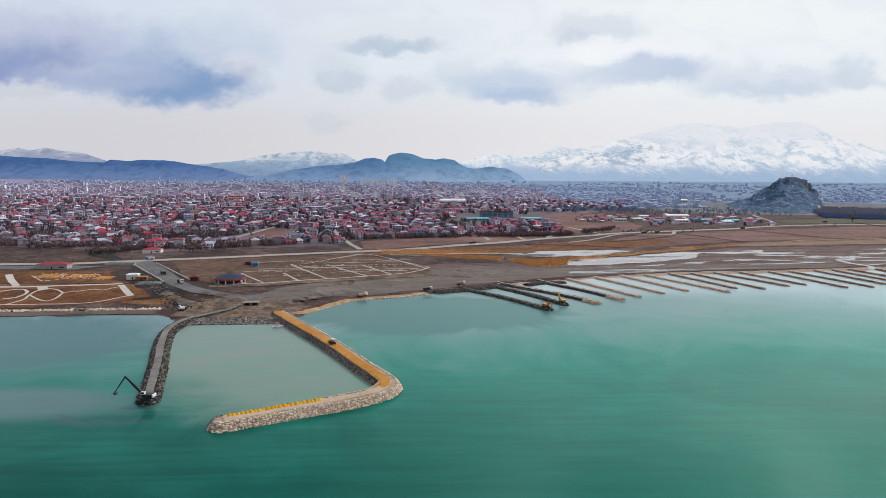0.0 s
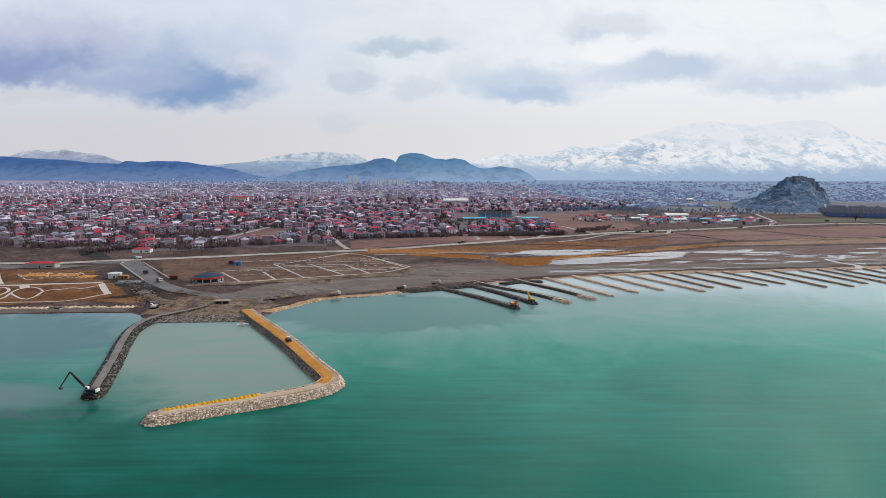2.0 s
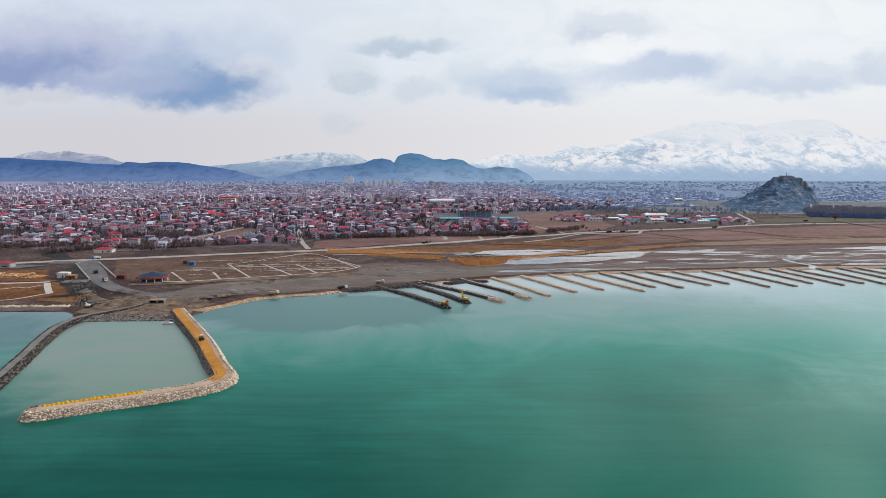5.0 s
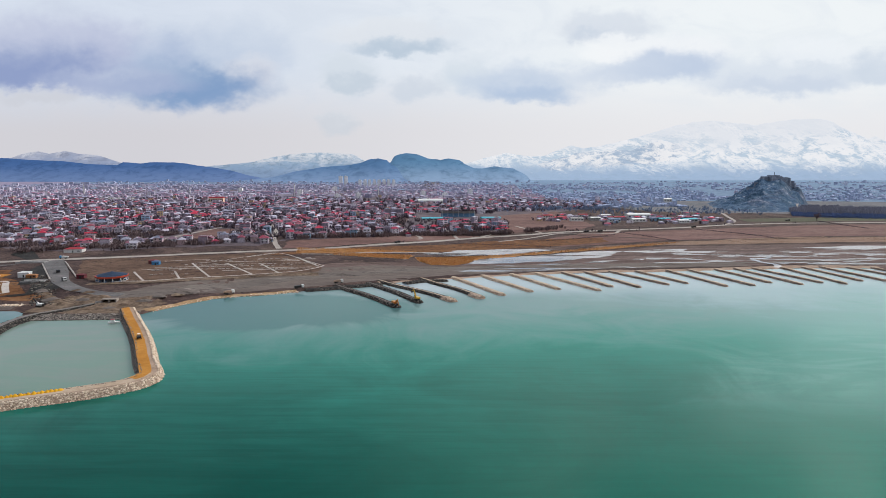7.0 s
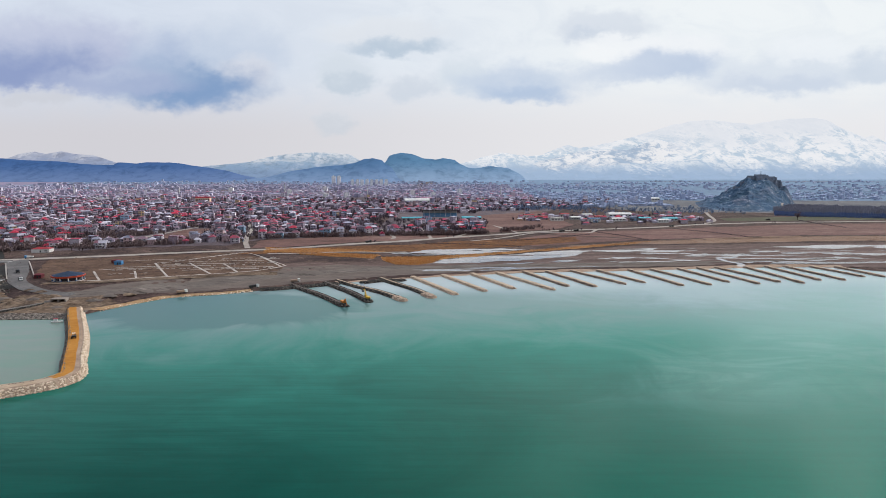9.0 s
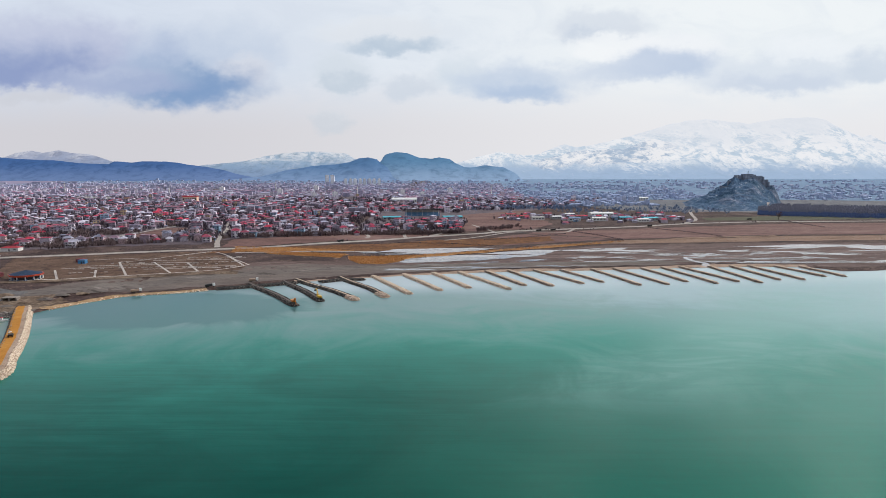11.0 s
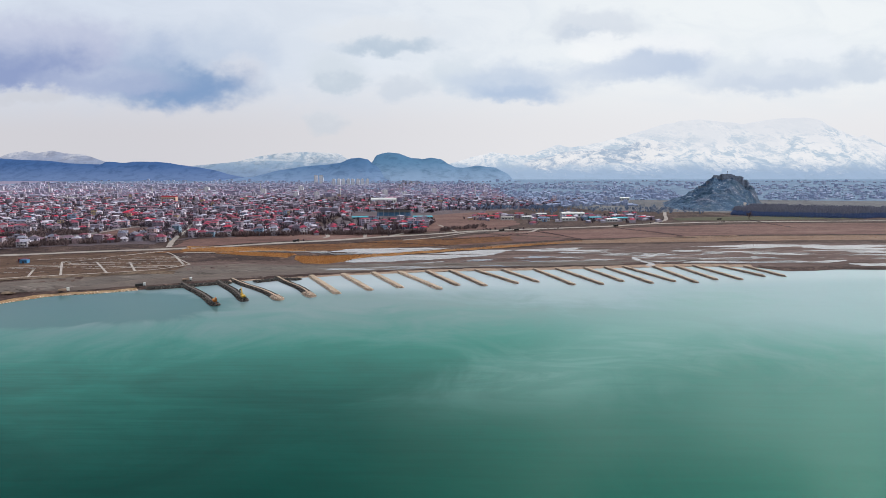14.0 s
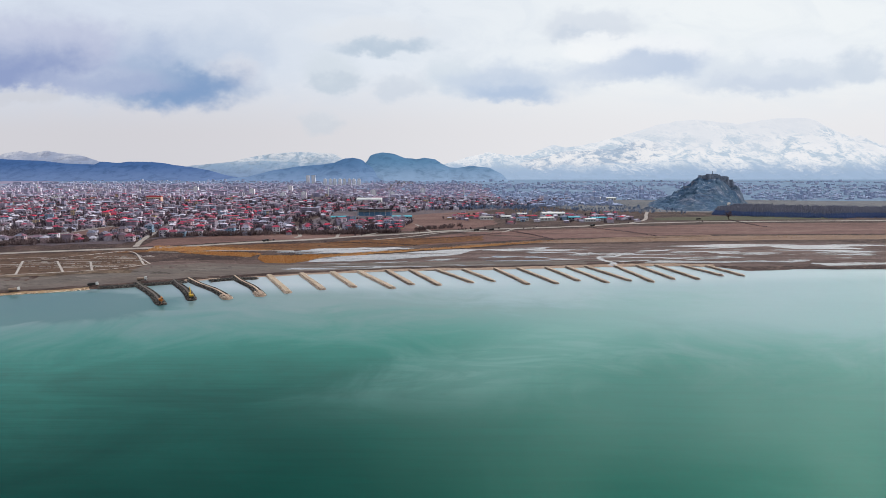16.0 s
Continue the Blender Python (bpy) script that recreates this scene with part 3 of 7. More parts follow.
def embankment(name, pts, crest, base, height, body, road, left, right, label, category, seed, spacing=1.3, size=(0.45, 0.95), road_width=None, tip=True, group="", round_tip=1.0, wander=0.13):
    """A rubble bank in the water: core, road on top, stones on both slopes and round its head."""
    rng = random.Random(seed)
    line = smooth_line(pts, 3)
    nr = normals(line)
    root = tagged(new(name), label, category, group)
    prof = [(-base, -2.2), (-base * 0.82, 0.0), (-crest, height), (-crest * 0.4, height + 0.12), (crest * 0.4, height + 0.12), (crest, height), (base * 0.82, 0.0), (base, -2.2)]
    verts, faces = [], []
    c = len(prof)
    L = len(line)
    for i, (p, n) in enumerate(zip(line, nr)):
        for u, z in prof:
            wob = 1 + wander * noise.noise((p.x * 0.12, p.y * 0.12, u))
            q = p + n * u * wob
            verts.append((q.x, q.y, z + (0.25 * noise.noise((q.x * 0.3, q.y * 0.3, 1)) if z > 0 else 0)))
    for i in range(L - 1):
        for k in range(c - 1):
            faces.append((i * c + k, (i + 1) * c + k, (i + 1) * c + k + 1, i * c + k + 1))
    # rounded head
    end, d = line[-1], (line[-1] - line[-2]).normalized()
    fan = []
    for a in range(1, 8):
        ang = math.pi * a / 8
        for u, z in prof[:4]:
            q = end + nr[-1] * (u * math.cos(ang)) + d * (-u * math.sin(ang) * round_tip)
            fan.append((q.x, q.y, z))
    k0 = len(verts)
    verts += fan
    cols = [[(L - 1) * c + k for k in range(4)]] + [[k0 + a * 4 + k for k in range(4)] for a in range(7)] + [[(L - 1) * c + c - 1 - k for k in range(4)]]
    for A, B in zip(cols, cols[1:]):
        for k in range(3):
            faces.append((A[k], A[k + 1], B[k + 1], B[k]))
    faces.append(tuple(col[3] for col in cols))
    mesh_object("core", verts, faces, body, root)
    if road:
        rw = (road_width or crest * 1.5)
        ribbon("track", [(p.x, p.y) for p in line[::4]] + [tuple(end.xy)], rw, road, 0.22, 3, 0.25, height + 0.1, root)
    for side, mat, nm in ((-1, left, "rubble"), (1, right, "rubble")):
        spots = []
        if mat is None:
            continue
        for i in range(L - 1):
            seg = (line[i + 1] - line[i]).length
            for _ in range(int(seg / spacing * (base - crest + 1.2) / spacing * 1.5) + 1):
                t, v = rng.random(), rng.random()
                p, n = line[i].lerp(line[i + 1], t), nr[i]
                u = crest * 0.92 + (base * 0.84 - crest * 0.92) * v
                z = height * (1 - max(0, (u - crest) / (base * 0.82 - crest)))
                s = rng.uniform(*size)
                q = p + n * u * side
                spots.append((q.x, q.y, z + rng.uniform(-0.1, 0.25), s))
        if tip:
            for _ in range(int(math.pi / 2 * (base ** 2 - crest ** 2) / spacing ** 2 * 0.8)):
                ang = rng.uniform(0, math.pi / 2)
                v = rng.random()
                u = crest * 0.85 + (base * 0.84 - crest * 0.85) * v
                z = height * (1 - max(0, (u - crest) / (base * 0.82 - crest)))
                q = end + nr[-1] * (side * u * math.cos(ang)) + d * (u * math.sin(ang) * round_tip)
                spots.append((q.x, q.y, z + rng.uniform(-0.1, 0.25), rng.uniform(*size)))
        scatter(nm, spots, mat, root)
    return root


def build_far_range(name, ridge, y, depth, material, label, rough, seed, step=14):
    """A mountain range: a height field whose ridge follows the marks, with spurs and gullies running down to the plain."""
    x0, x1 = ridge[0][0], ridge[-1][0]
    rx, rz = [p[0] for p in ridge], [p[1] for p in ridge]
    nx, ny = int((x1 - x0) / step), 46
    verts, faces = [], []
    for j in range(ny + 1):
        v = j / ny
        for i in range(nx + 1):
            x = x0 + (x1 - x0) * i / nx
            top = float(np.interp(x, rx, rz)) + rough * 0.35 * noise.fractal((x * 0.011, seed, 0), 1.0, 2.1, 5)
            fall = v if v < 0.80 else 0.80 + (1 - v) * -1.0
            g = noise.ridged_multi_fractal((x * 0.0038, v * depth * 0.0038, seed), 0.9, 2.1, 6, 1.0, 2.0)
            f = max(0.0, min(1.0, v / 0.80)) ** 1.15 if v <= 0.80 else 1 - (v - 0.80) / 0.2 * 0.5
            edge = min(1, (x - x0) / 90, (x1 - x) / 90)
            z = 8 + (top - 8) * f * edge - rough * (1.3 - g) * 0.55 * (1 - f) * min(1, v * 5) * edge
            yy = y - depth * 0.8 + depth * v + 14 * noise.noise((x * 0.01, v * 5, seed))
            verts.append((x, yy, max(z, 2.0)))
    w = nx + 1
    for j in range(ny):
        for i in range(nx):
            faces.append((j * w + i, j * w + i + 1, (j + 1) * w + i + 1, (j + 1) * w + i))
    return tagged(mesh_object(name, verts, faces, material, smooth=True), label, "mountain", kind="structure")


# ---- ground, lake, ranges ----
build_ground()
tagged(mesh_object("water", [(-9000, -9000, 0), (9000, -9000, 0), (9000, 2200, 0), (-9000, 2200, 0)], [(0, 1, 2, 3)], WATER),
       "calm turquoise lake water with milky silt drifts", "lake", kind="structure")

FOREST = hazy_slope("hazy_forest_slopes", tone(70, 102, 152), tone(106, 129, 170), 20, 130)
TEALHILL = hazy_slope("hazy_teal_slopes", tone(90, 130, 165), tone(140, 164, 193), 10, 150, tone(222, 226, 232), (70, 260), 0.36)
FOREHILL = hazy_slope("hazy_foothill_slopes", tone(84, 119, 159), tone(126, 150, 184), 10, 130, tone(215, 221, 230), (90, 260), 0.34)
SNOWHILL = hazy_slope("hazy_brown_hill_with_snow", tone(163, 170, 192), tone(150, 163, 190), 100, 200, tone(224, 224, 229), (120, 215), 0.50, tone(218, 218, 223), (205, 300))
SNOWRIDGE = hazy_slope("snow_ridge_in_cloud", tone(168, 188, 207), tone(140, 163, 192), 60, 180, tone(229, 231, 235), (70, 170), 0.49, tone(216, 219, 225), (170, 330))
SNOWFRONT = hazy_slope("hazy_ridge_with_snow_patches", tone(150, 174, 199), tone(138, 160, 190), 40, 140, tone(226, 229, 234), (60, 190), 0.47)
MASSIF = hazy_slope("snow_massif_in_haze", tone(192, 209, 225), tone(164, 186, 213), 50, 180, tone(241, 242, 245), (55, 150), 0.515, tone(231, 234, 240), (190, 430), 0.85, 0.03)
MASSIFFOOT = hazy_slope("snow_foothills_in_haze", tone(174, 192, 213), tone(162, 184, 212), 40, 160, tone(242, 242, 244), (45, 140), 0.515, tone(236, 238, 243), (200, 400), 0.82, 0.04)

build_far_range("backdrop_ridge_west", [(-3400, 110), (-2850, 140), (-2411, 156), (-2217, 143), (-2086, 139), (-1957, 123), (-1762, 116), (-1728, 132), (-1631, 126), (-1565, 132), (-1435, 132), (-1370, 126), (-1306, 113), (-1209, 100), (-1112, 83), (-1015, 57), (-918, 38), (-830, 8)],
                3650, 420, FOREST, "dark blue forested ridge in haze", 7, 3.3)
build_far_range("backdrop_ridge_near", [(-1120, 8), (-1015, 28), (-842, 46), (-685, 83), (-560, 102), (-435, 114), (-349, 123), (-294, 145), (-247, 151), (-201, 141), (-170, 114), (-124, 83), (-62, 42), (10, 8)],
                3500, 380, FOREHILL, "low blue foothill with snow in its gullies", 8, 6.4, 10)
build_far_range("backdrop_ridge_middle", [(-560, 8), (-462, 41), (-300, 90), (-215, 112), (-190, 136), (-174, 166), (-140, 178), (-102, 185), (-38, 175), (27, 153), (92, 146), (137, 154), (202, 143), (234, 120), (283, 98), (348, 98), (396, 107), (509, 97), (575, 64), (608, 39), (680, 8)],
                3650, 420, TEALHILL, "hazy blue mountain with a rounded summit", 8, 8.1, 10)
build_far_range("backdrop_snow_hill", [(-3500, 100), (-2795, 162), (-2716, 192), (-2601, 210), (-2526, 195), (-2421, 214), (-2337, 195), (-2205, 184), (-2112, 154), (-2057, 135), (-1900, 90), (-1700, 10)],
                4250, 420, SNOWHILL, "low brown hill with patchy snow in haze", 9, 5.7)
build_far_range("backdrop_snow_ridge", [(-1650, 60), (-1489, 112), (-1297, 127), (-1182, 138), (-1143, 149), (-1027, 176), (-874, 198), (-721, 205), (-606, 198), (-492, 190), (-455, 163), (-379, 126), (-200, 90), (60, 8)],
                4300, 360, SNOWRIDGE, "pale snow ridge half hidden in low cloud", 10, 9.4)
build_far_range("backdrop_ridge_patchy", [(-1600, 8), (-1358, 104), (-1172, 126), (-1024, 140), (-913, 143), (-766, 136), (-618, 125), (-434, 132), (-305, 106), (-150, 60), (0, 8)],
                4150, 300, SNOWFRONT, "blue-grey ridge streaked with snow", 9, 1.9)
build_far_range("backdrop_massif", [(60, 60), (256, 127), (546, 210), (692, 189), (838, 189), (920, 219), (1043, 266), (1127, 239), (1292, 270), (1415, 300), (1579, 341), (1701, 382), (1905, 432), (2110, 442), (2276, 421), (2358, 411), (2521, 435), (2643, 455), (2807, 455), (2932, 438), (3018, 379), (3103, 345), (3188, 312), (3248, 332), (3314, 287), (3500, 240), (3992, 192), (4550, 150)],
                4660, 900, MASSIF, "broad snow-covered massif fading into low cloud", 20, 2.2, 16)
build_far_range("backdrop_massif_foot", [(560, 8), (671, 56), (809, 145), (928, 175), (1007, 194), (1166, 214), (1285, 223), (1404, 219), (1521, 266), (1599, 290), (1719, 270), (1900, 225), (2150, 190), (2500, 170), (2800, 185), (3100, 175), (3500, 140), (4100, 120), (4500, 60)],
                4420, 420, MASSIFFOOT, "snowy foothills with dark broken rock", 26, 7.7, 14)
SKYWALL = [(-5400 + 600 * i) for i in range(20)]
tagged(mesh_object("backdrop_sky", [(x, 4885, z) for z in (-40, 1480) for x in SKYWALL], [(i, i + 1, i + 21, i + 20) for i in range(19)], cloud_material()),
       "pale overcast sky with torn blue-grey cloud banks", "sky", kind="structure")

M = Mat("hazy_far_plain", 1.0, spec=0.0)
# no haze in the air: blue tint and emission paint it on, stronger with distance
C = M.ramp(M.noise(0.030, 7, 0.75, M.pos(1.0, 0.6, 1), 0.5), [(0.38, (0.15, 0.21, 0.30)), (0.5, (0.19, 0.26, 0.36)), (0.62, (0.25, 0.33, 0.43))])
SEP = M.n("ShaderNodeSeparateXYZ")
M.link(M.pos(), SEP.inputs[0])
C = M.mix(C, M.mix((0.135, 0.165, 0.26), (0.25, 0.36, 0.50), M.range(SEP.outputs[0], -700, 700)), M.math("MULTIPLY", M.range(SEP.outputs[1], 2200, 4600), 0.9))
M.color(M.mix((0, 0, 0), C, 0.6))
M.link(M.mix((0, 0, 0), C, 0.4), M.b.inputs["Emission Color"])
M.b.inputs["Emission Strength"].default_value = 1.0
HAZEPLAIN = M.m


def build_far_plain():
    """The plain towards the mountains, wrapped in painted haze."""
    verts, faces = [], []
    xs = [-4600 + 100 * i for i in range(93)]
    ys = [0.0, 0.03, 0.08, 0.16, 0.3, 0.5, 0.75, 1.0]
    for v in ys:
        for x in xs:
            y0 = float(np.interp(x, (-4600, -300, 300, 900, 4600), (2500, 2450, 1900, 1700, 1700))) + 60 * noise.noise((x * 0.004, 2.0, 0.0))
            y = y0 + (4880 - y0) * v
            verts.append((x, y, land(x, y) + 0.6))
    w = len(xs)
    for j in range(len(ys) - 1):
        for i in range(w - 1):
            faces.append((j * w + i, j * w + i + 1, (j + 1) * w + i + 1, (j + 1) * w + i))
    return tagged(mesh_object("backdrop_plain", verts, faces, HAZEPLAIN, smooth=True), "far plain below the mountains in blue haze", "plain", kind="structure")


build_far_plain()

# ---- shapes shared by the things ----


def box(bm, x0, x1, y0, y1, z0, z1, bevel=0.0):
    vs = [bm.verts.new((x, y, z)) for z in (z0, z1) for x, y in ((x0, y0), (x1, y0), (x1, y1), (x0, y1))]
    for f in ((3, 2, 1, 0), (4, 5, 6, 7), (0, 1, 5, 4), (1, 2, 6, 5), (2, 3, 7, 6), (3, 0, 4, 7)):
        bm.faces.new([vs[i] for i in f])
    if bevel:
        bmesh.ops.bevel(bm, geom=[e for e in bm.edges if all(v in vs for v in e.verts)], offset=bevel, segments=1, affect="EDGES")
    return bm


def block(x0, x1, y0, y1, z0, z1, bevel=0.0):
    return box(bmesh.new(), x0, x1, y0, y1, z0, z1, bevel)


def tube(p, q, r0, r1, n=8):
    """A tapered round bar from p to q."""
    bm = bmesh.new()
    p, q = Vector(p), Vector(q)
    d = (q - p).normalized()
    u = d.orthogonal().normalized()
    w = d.cross(u)
    rings = []
    for c, r in ((p, r0), (q, r1)):
        rings.append([bm.verts.new(c + (u * math.cos(a) + w * math.sin(a)) * r) for a in (2 * math.pi * k / n for k in range(n))])
    for k in range(n):
        bm.faces.new((rings[0][k], rings[0][(k + 1) % n], rings[1][(k + 1) % n], rings[1][k]))
    bm.faces.new(rings[0][::-1]); bm.faces.new(rings[1])
    return bm


def beam(p, q, w0, h0, w1, h1, mid=None):
    """A box girder from p to q, tapering, deepest at mid (share of its length, depth)."""
    bm = bmesh.new()
    p, q = Vector(p), Vector(q)
    d = (q - p).normalized()
    side = d.cross(Vector((0, 0, 1))).normalized()
    up = side.cross(d)
    st = [(0, w0, h0)] + ([(mid[0], max(w0, w1), mid[1])] if mid else []) + [(1, w1, h1)]
    rings = []
    for t, w, h in st:
        c = p.lerp(q, t)
        rings.append([bm.verts.new(c + side * sx * w / 2 + up * sz * h / 2) for sx, sz in ((-1, -1), (1, -1), (1, 1), (-1, 1))])
    for A, B in zip(rings, rings[1:]):
        for k in range(4):
            bm.faces.new((A[k], A[(k + 1) % 4], B[(k + 1) % 4], B[k]))
    bm.faces.new(rings[0][::-1]); bm.faces.new(rings[-1])
    return bm


def prism(outline, y0, y1):
    """An outline in x and z, drawn out along y."""
    bm = bmesh.new()
    a = [bm.verts.new((x, y0, z)) for x, z in outline]
    b = [bm.verts.new((x, y1, z)) for x, z in outline]
    n = len(outline)
    for k in range(n):
        bm.faces.new((a[k], a[(k + 1) % n], b[(k + 1) % n], b[k]))
    bm.faces.new(a[::-1]); bm.faces.new(b)
    bmesh.ops.recalc_face_normals(bm, faces=bm.faces)
    return bm


STEEL = plain("dark_machine_steel", (0.035, 0.034, 0.033), 0.6, 0.3)
WHITEPAINT = plain("white_machine_paint", (0.68, 0.68, 0.66), 0.45)
YELLOWPAINT = plain("yellow_machine_paint", (0.55, 0.33, 0.03), 0.5)
ORANGEPAINT = plain("orange_machine_paint", (0.52, 0.17, 0.025), 0.5)
BLACKPAINT = plain("black_machine_paint", (0.018, 0.018, 0.020), 0.5)
REDPAINT = plain("red_roof_sheet", (0.32, 0.026, 0.036), 0.6)
BLUESHEET = plain("blue_roof_sheet", (0.055, 0.12, 0.24), 0.5, 0.0, 0.35, 0.8)
TEAL = plain("turquoise_roof_sheet", (0.03, 0.36, 0.46), 0.5)
CONCRETE = plain("raw_concrete", (0.36, 0.345, 0.33), 0.9, 0, 0.3, 0.4)
WHITEWALL = plain("white_render", (0.66, 0.65, 0.63), 0.85, 0, 0.15, 0.3)
RUBBER = plain("tyre_rubber", (0.02, 0.02, 0.02), 0.9)
GLASS = Mat("dark_window_glass", 0.08, spec=0.6)
GLASS.color((0.03, 0.035, 0.045))
GLASS = GLASS.m

# ---- shore works ----
PALESAND = earth("pale_packed_sand", [(0.32, (0.34, 0.25, 0.17)), (0.50, (0.48, 0.37, 0.27)), (0.68, (0.58, 0.47, 0.37))], 0.08, 0.7, 0.15, 0.15)
bw = embankment("breakwater", [(-91, 404), (-73.5, 375), (-55.5, 346), (-39.5, 318), (-25.5, 291), (-13, 267), (-21, 252.5), (-50, 237.5), (-72, 226.5)],
                3.6, 7.0, 2.8, SAND, None, ARMOUR, GREYROCK, "angled rubble breakwater with an ochre soil track", "breakwater", 1, 0.62, (0.28, 0.62))
ribbon("track", [(-92, 403), (-74.7, 374), (-56.7, 345), (-40.7, 317), (-26.7, 290.5), (-15, 268), (-17, 260)], 5.2, OCHRE, 0.24, 3, 0.15, 2.9, bw, "ochre soil track")
ribbon("sand_top", [(-14.5, 268), (-16.5, 260), (-23, 253), (-50, 238.2), (-72, 227.2)], 6.2, PALESAND, 0.16, 3, 0.2, 2.9, bw, "pale sandy top")
JETTYTRACK = earth("grey_jetty_track", [(0.32, (0.11, 0.10, 0.095)), (0.50, (0.19, 0.175, 0.165)), (0.68, (0.27, 0.25, 0.23))], 0.06, 0.5, 0.1, 0.3)
embankment("jetty", [(-118, 427), (-131, 402), (-142.5, 386), (-144, 361), (-136, 331), (-124, 296), (-110, 252)],
           2.4, 5.6, 2.3, BLACKFILL, JETTYTRACK, DARKROCK, DARKROCK, "dark rubble jetty under construction with a grey track", "jetty", 2, 1.05, (0.3, 0.75), road_width=3.6)
GROYNES = [(40, 487, 88, 417), (63, 500, 103, 432), (84, 495, 127, 438), (114, 508, 148, 449), (136, 522, 165, 459), (164, 527, 188, 473), (189, 536, 211, 483), (214, 539, 242, 478), (238, 543, 256, 494), (258, 549, 278, 492),
           (283, 552, 305, 503), (306, 555, 323, 509), (333, 562, 350, 496), (356, 562, 374, 499), (382, 566, 394, 512), (403, 566, 416, 504), (423, 566, 437, 512), (448, 569, 454, 507), (470, 573, 476, 521), (489, 576, 497, 521), (514, 580, 524, 538), (535, 580, 542, 538)]
for i, (x0, y0, x1, y1) in enumerate(GROYNES):
    dark = i < 4
    mid = (x0 + (x1 - x0) * 0.5 + (2.2 if i < 4 else 0.7), (y0 + y1) / 2 + (1.5 if i < 4 else 0.4))
    slope = (x1 - x0) / (y1 - y0)
    foot = shore(x0) + 3
    embankment("groyne", [(x0 + slope * (foot - y0), foot), (x0, y0), mid, (x1, y1 + 2.5)], 1.8 if i < 4 else 1.6 if i < 10 else 1.3, 4.2 if i < 4 else 3.7 if i < 10 else 3.2, 1.3 if i < 4 else 1.1, BLACKFILL if dark else SAND, DARKROAD if i < 2 else PALESAND, DARKROCK if dark else ARMOUR, DARKROCK if dark else ARMOUR if i < 8 else BROWNROCK,
               ("narrow groyne of black dredged rubble" if i < 3 else "black rubble groyne with a sandy head") if dark else "narrow groyne of pale sand and rubble", "groyne", 20 + i, 1.0, (0.25, 0.7), road_width=1.5 if dark else 3.4 if i < 10 else 2.6, group="groynes along the shore", wander=0.30)
# sandy heads of the third and fourth groyne
for x, y, dx, dy in ((127, 440, -6, 9), (148, 451, -6, 10)):
    embankment("sand_spit", [(x + dx, y + dy), (x, y - 1)], 2.4, 4.6, 1.5, SAND, None, ARMOUR, ARMOUR, "pale sandy spit at the end of a dark groyne", "spit", int(x), 1.0, (0.3, 0.6))
# the dark causeway that joins the first groynes
embankment("causeway", [(12, 478), (28, 484), (48, 494), (66, 503)], 2.6, 6.0, 1.3, BLACKFILL, None, DARKROCK, DARKROCK, "black dredged fill along the shore", "causeway", 77, 1.0, (0.25, 0.6))
embankment("causeway", [(88, 508), (103, 518), (120, 521)], 2.4, 5.5, 1.3, BLACKFILL, None, DARKROCK, DARKROCK, "black dredged fill beside the beach", "causeway", 78, 1.0, (0.25, 0.6))


def sand_heap(x, y, r, h, seed, soil=None, z=2.95, name="soil_mound"):
    """A tipped load of ochre soil: a low uneven cone."""
    rng = random.Random(seed)
    bm = bmesh.new()
    rings = []
    for f, up in ((1.0, 0.0), (0.74, 0.34), (0.42, 0.74), (0.15, 0.97)):
        rings.append([bm.verts.new((math.cos(a) * r * f * rng.uniform(0.86, 1.12), math.sin(a) * r * f * rng.uniform(0.86, 1.12), h * up)) for a in (2 * math.pi * j / 12 for j in range(12))])
    top = bm.verts.new((0, 0, h))
    for A, B in zip(rings, rings[1:]):
        for j in range(12):
            bm.faces.new((A[j], A[(j + 1) % 12], B[(j + 1) % 12], B[j]))
    for j in range(12):
        bm.faces.new((rings[-1][j], rings[-1][(j + 1) % 12], top))
    ob = part(name, bm, soil or HEAPSOIL, None)
    ob.location = (x, y, z)
    return tagged(ob, "tipped heap of yellow soil on the breakwater", "soil heap", "heaps along the breakwater")


HEAPSOIL = earth("yellow_tipped_soil", [(0.30, (0.48, 0.23, 0.012)), (0.52, (0.68, 0.36, 0.02)), (0.70, (0.72, 0.42, 0.05))], 0.2, 1.2, 0.1)
for k in range(23):
    t = k / 22
    sand_heap(-70.5 + 31 * t + RNG.uniform(-0.2, 0.2), 229.4 + 15.2 * t - 0.0 + RNG.uniform(-0.3, 0.3), 1.15 + RNG.uniform(-0.1, 0.3), 0.9 + RNG.uniform(-0.15, 0.3), 300 + k)

# ---- roads, beach, fields, ponds ----
tagged(ribbon("road", [(-1400, 520), (-700, 560), (-381, 583), (-322, 586), (-273, 603), (-217, 621), (-151, 643), (-73, 669), (5, 704), (73, 757), (155, 825), (234, 867), (293, 903), (390, 936), (494, 972), (568, 1007), (684, 1040), (800, 1053), (1200, 1090), (2200, 1200)],
              12.0, GRAVEL, 0.36, 10, 0.30), "pale unpaved coast road with dusty edges", "road", kind="structure")
BANKSAND = earth("ochre_sandy_bank", [(0.32, (0.21, 0.125, 0.06)), (0.50, (0.37, 0.24, 0.13)), (0.68, (0.50, 0.37, 0.25))], 0.08, 0.7, 0.25, 0.4)
YARD = earth("disturbed_site_soil", [(0.36, (0.055, 0.036, 0.026)), (0.48, (0.14, 0.095, 0.066)), (0.60, (0.27, 0.20, 0.145))], 0.05, 0.3, 0.2, 0.7)
TANREED = earth("tan_reed_ground", [(0.30, (0.16, 0.095, 0.066)), (0.50, (0.27, 0.175, 0.125)), (0.70, (0.36, 0.26, 0.20))], 0.05, 0.8, 0.3, 0.3, (0.5, 1.4))
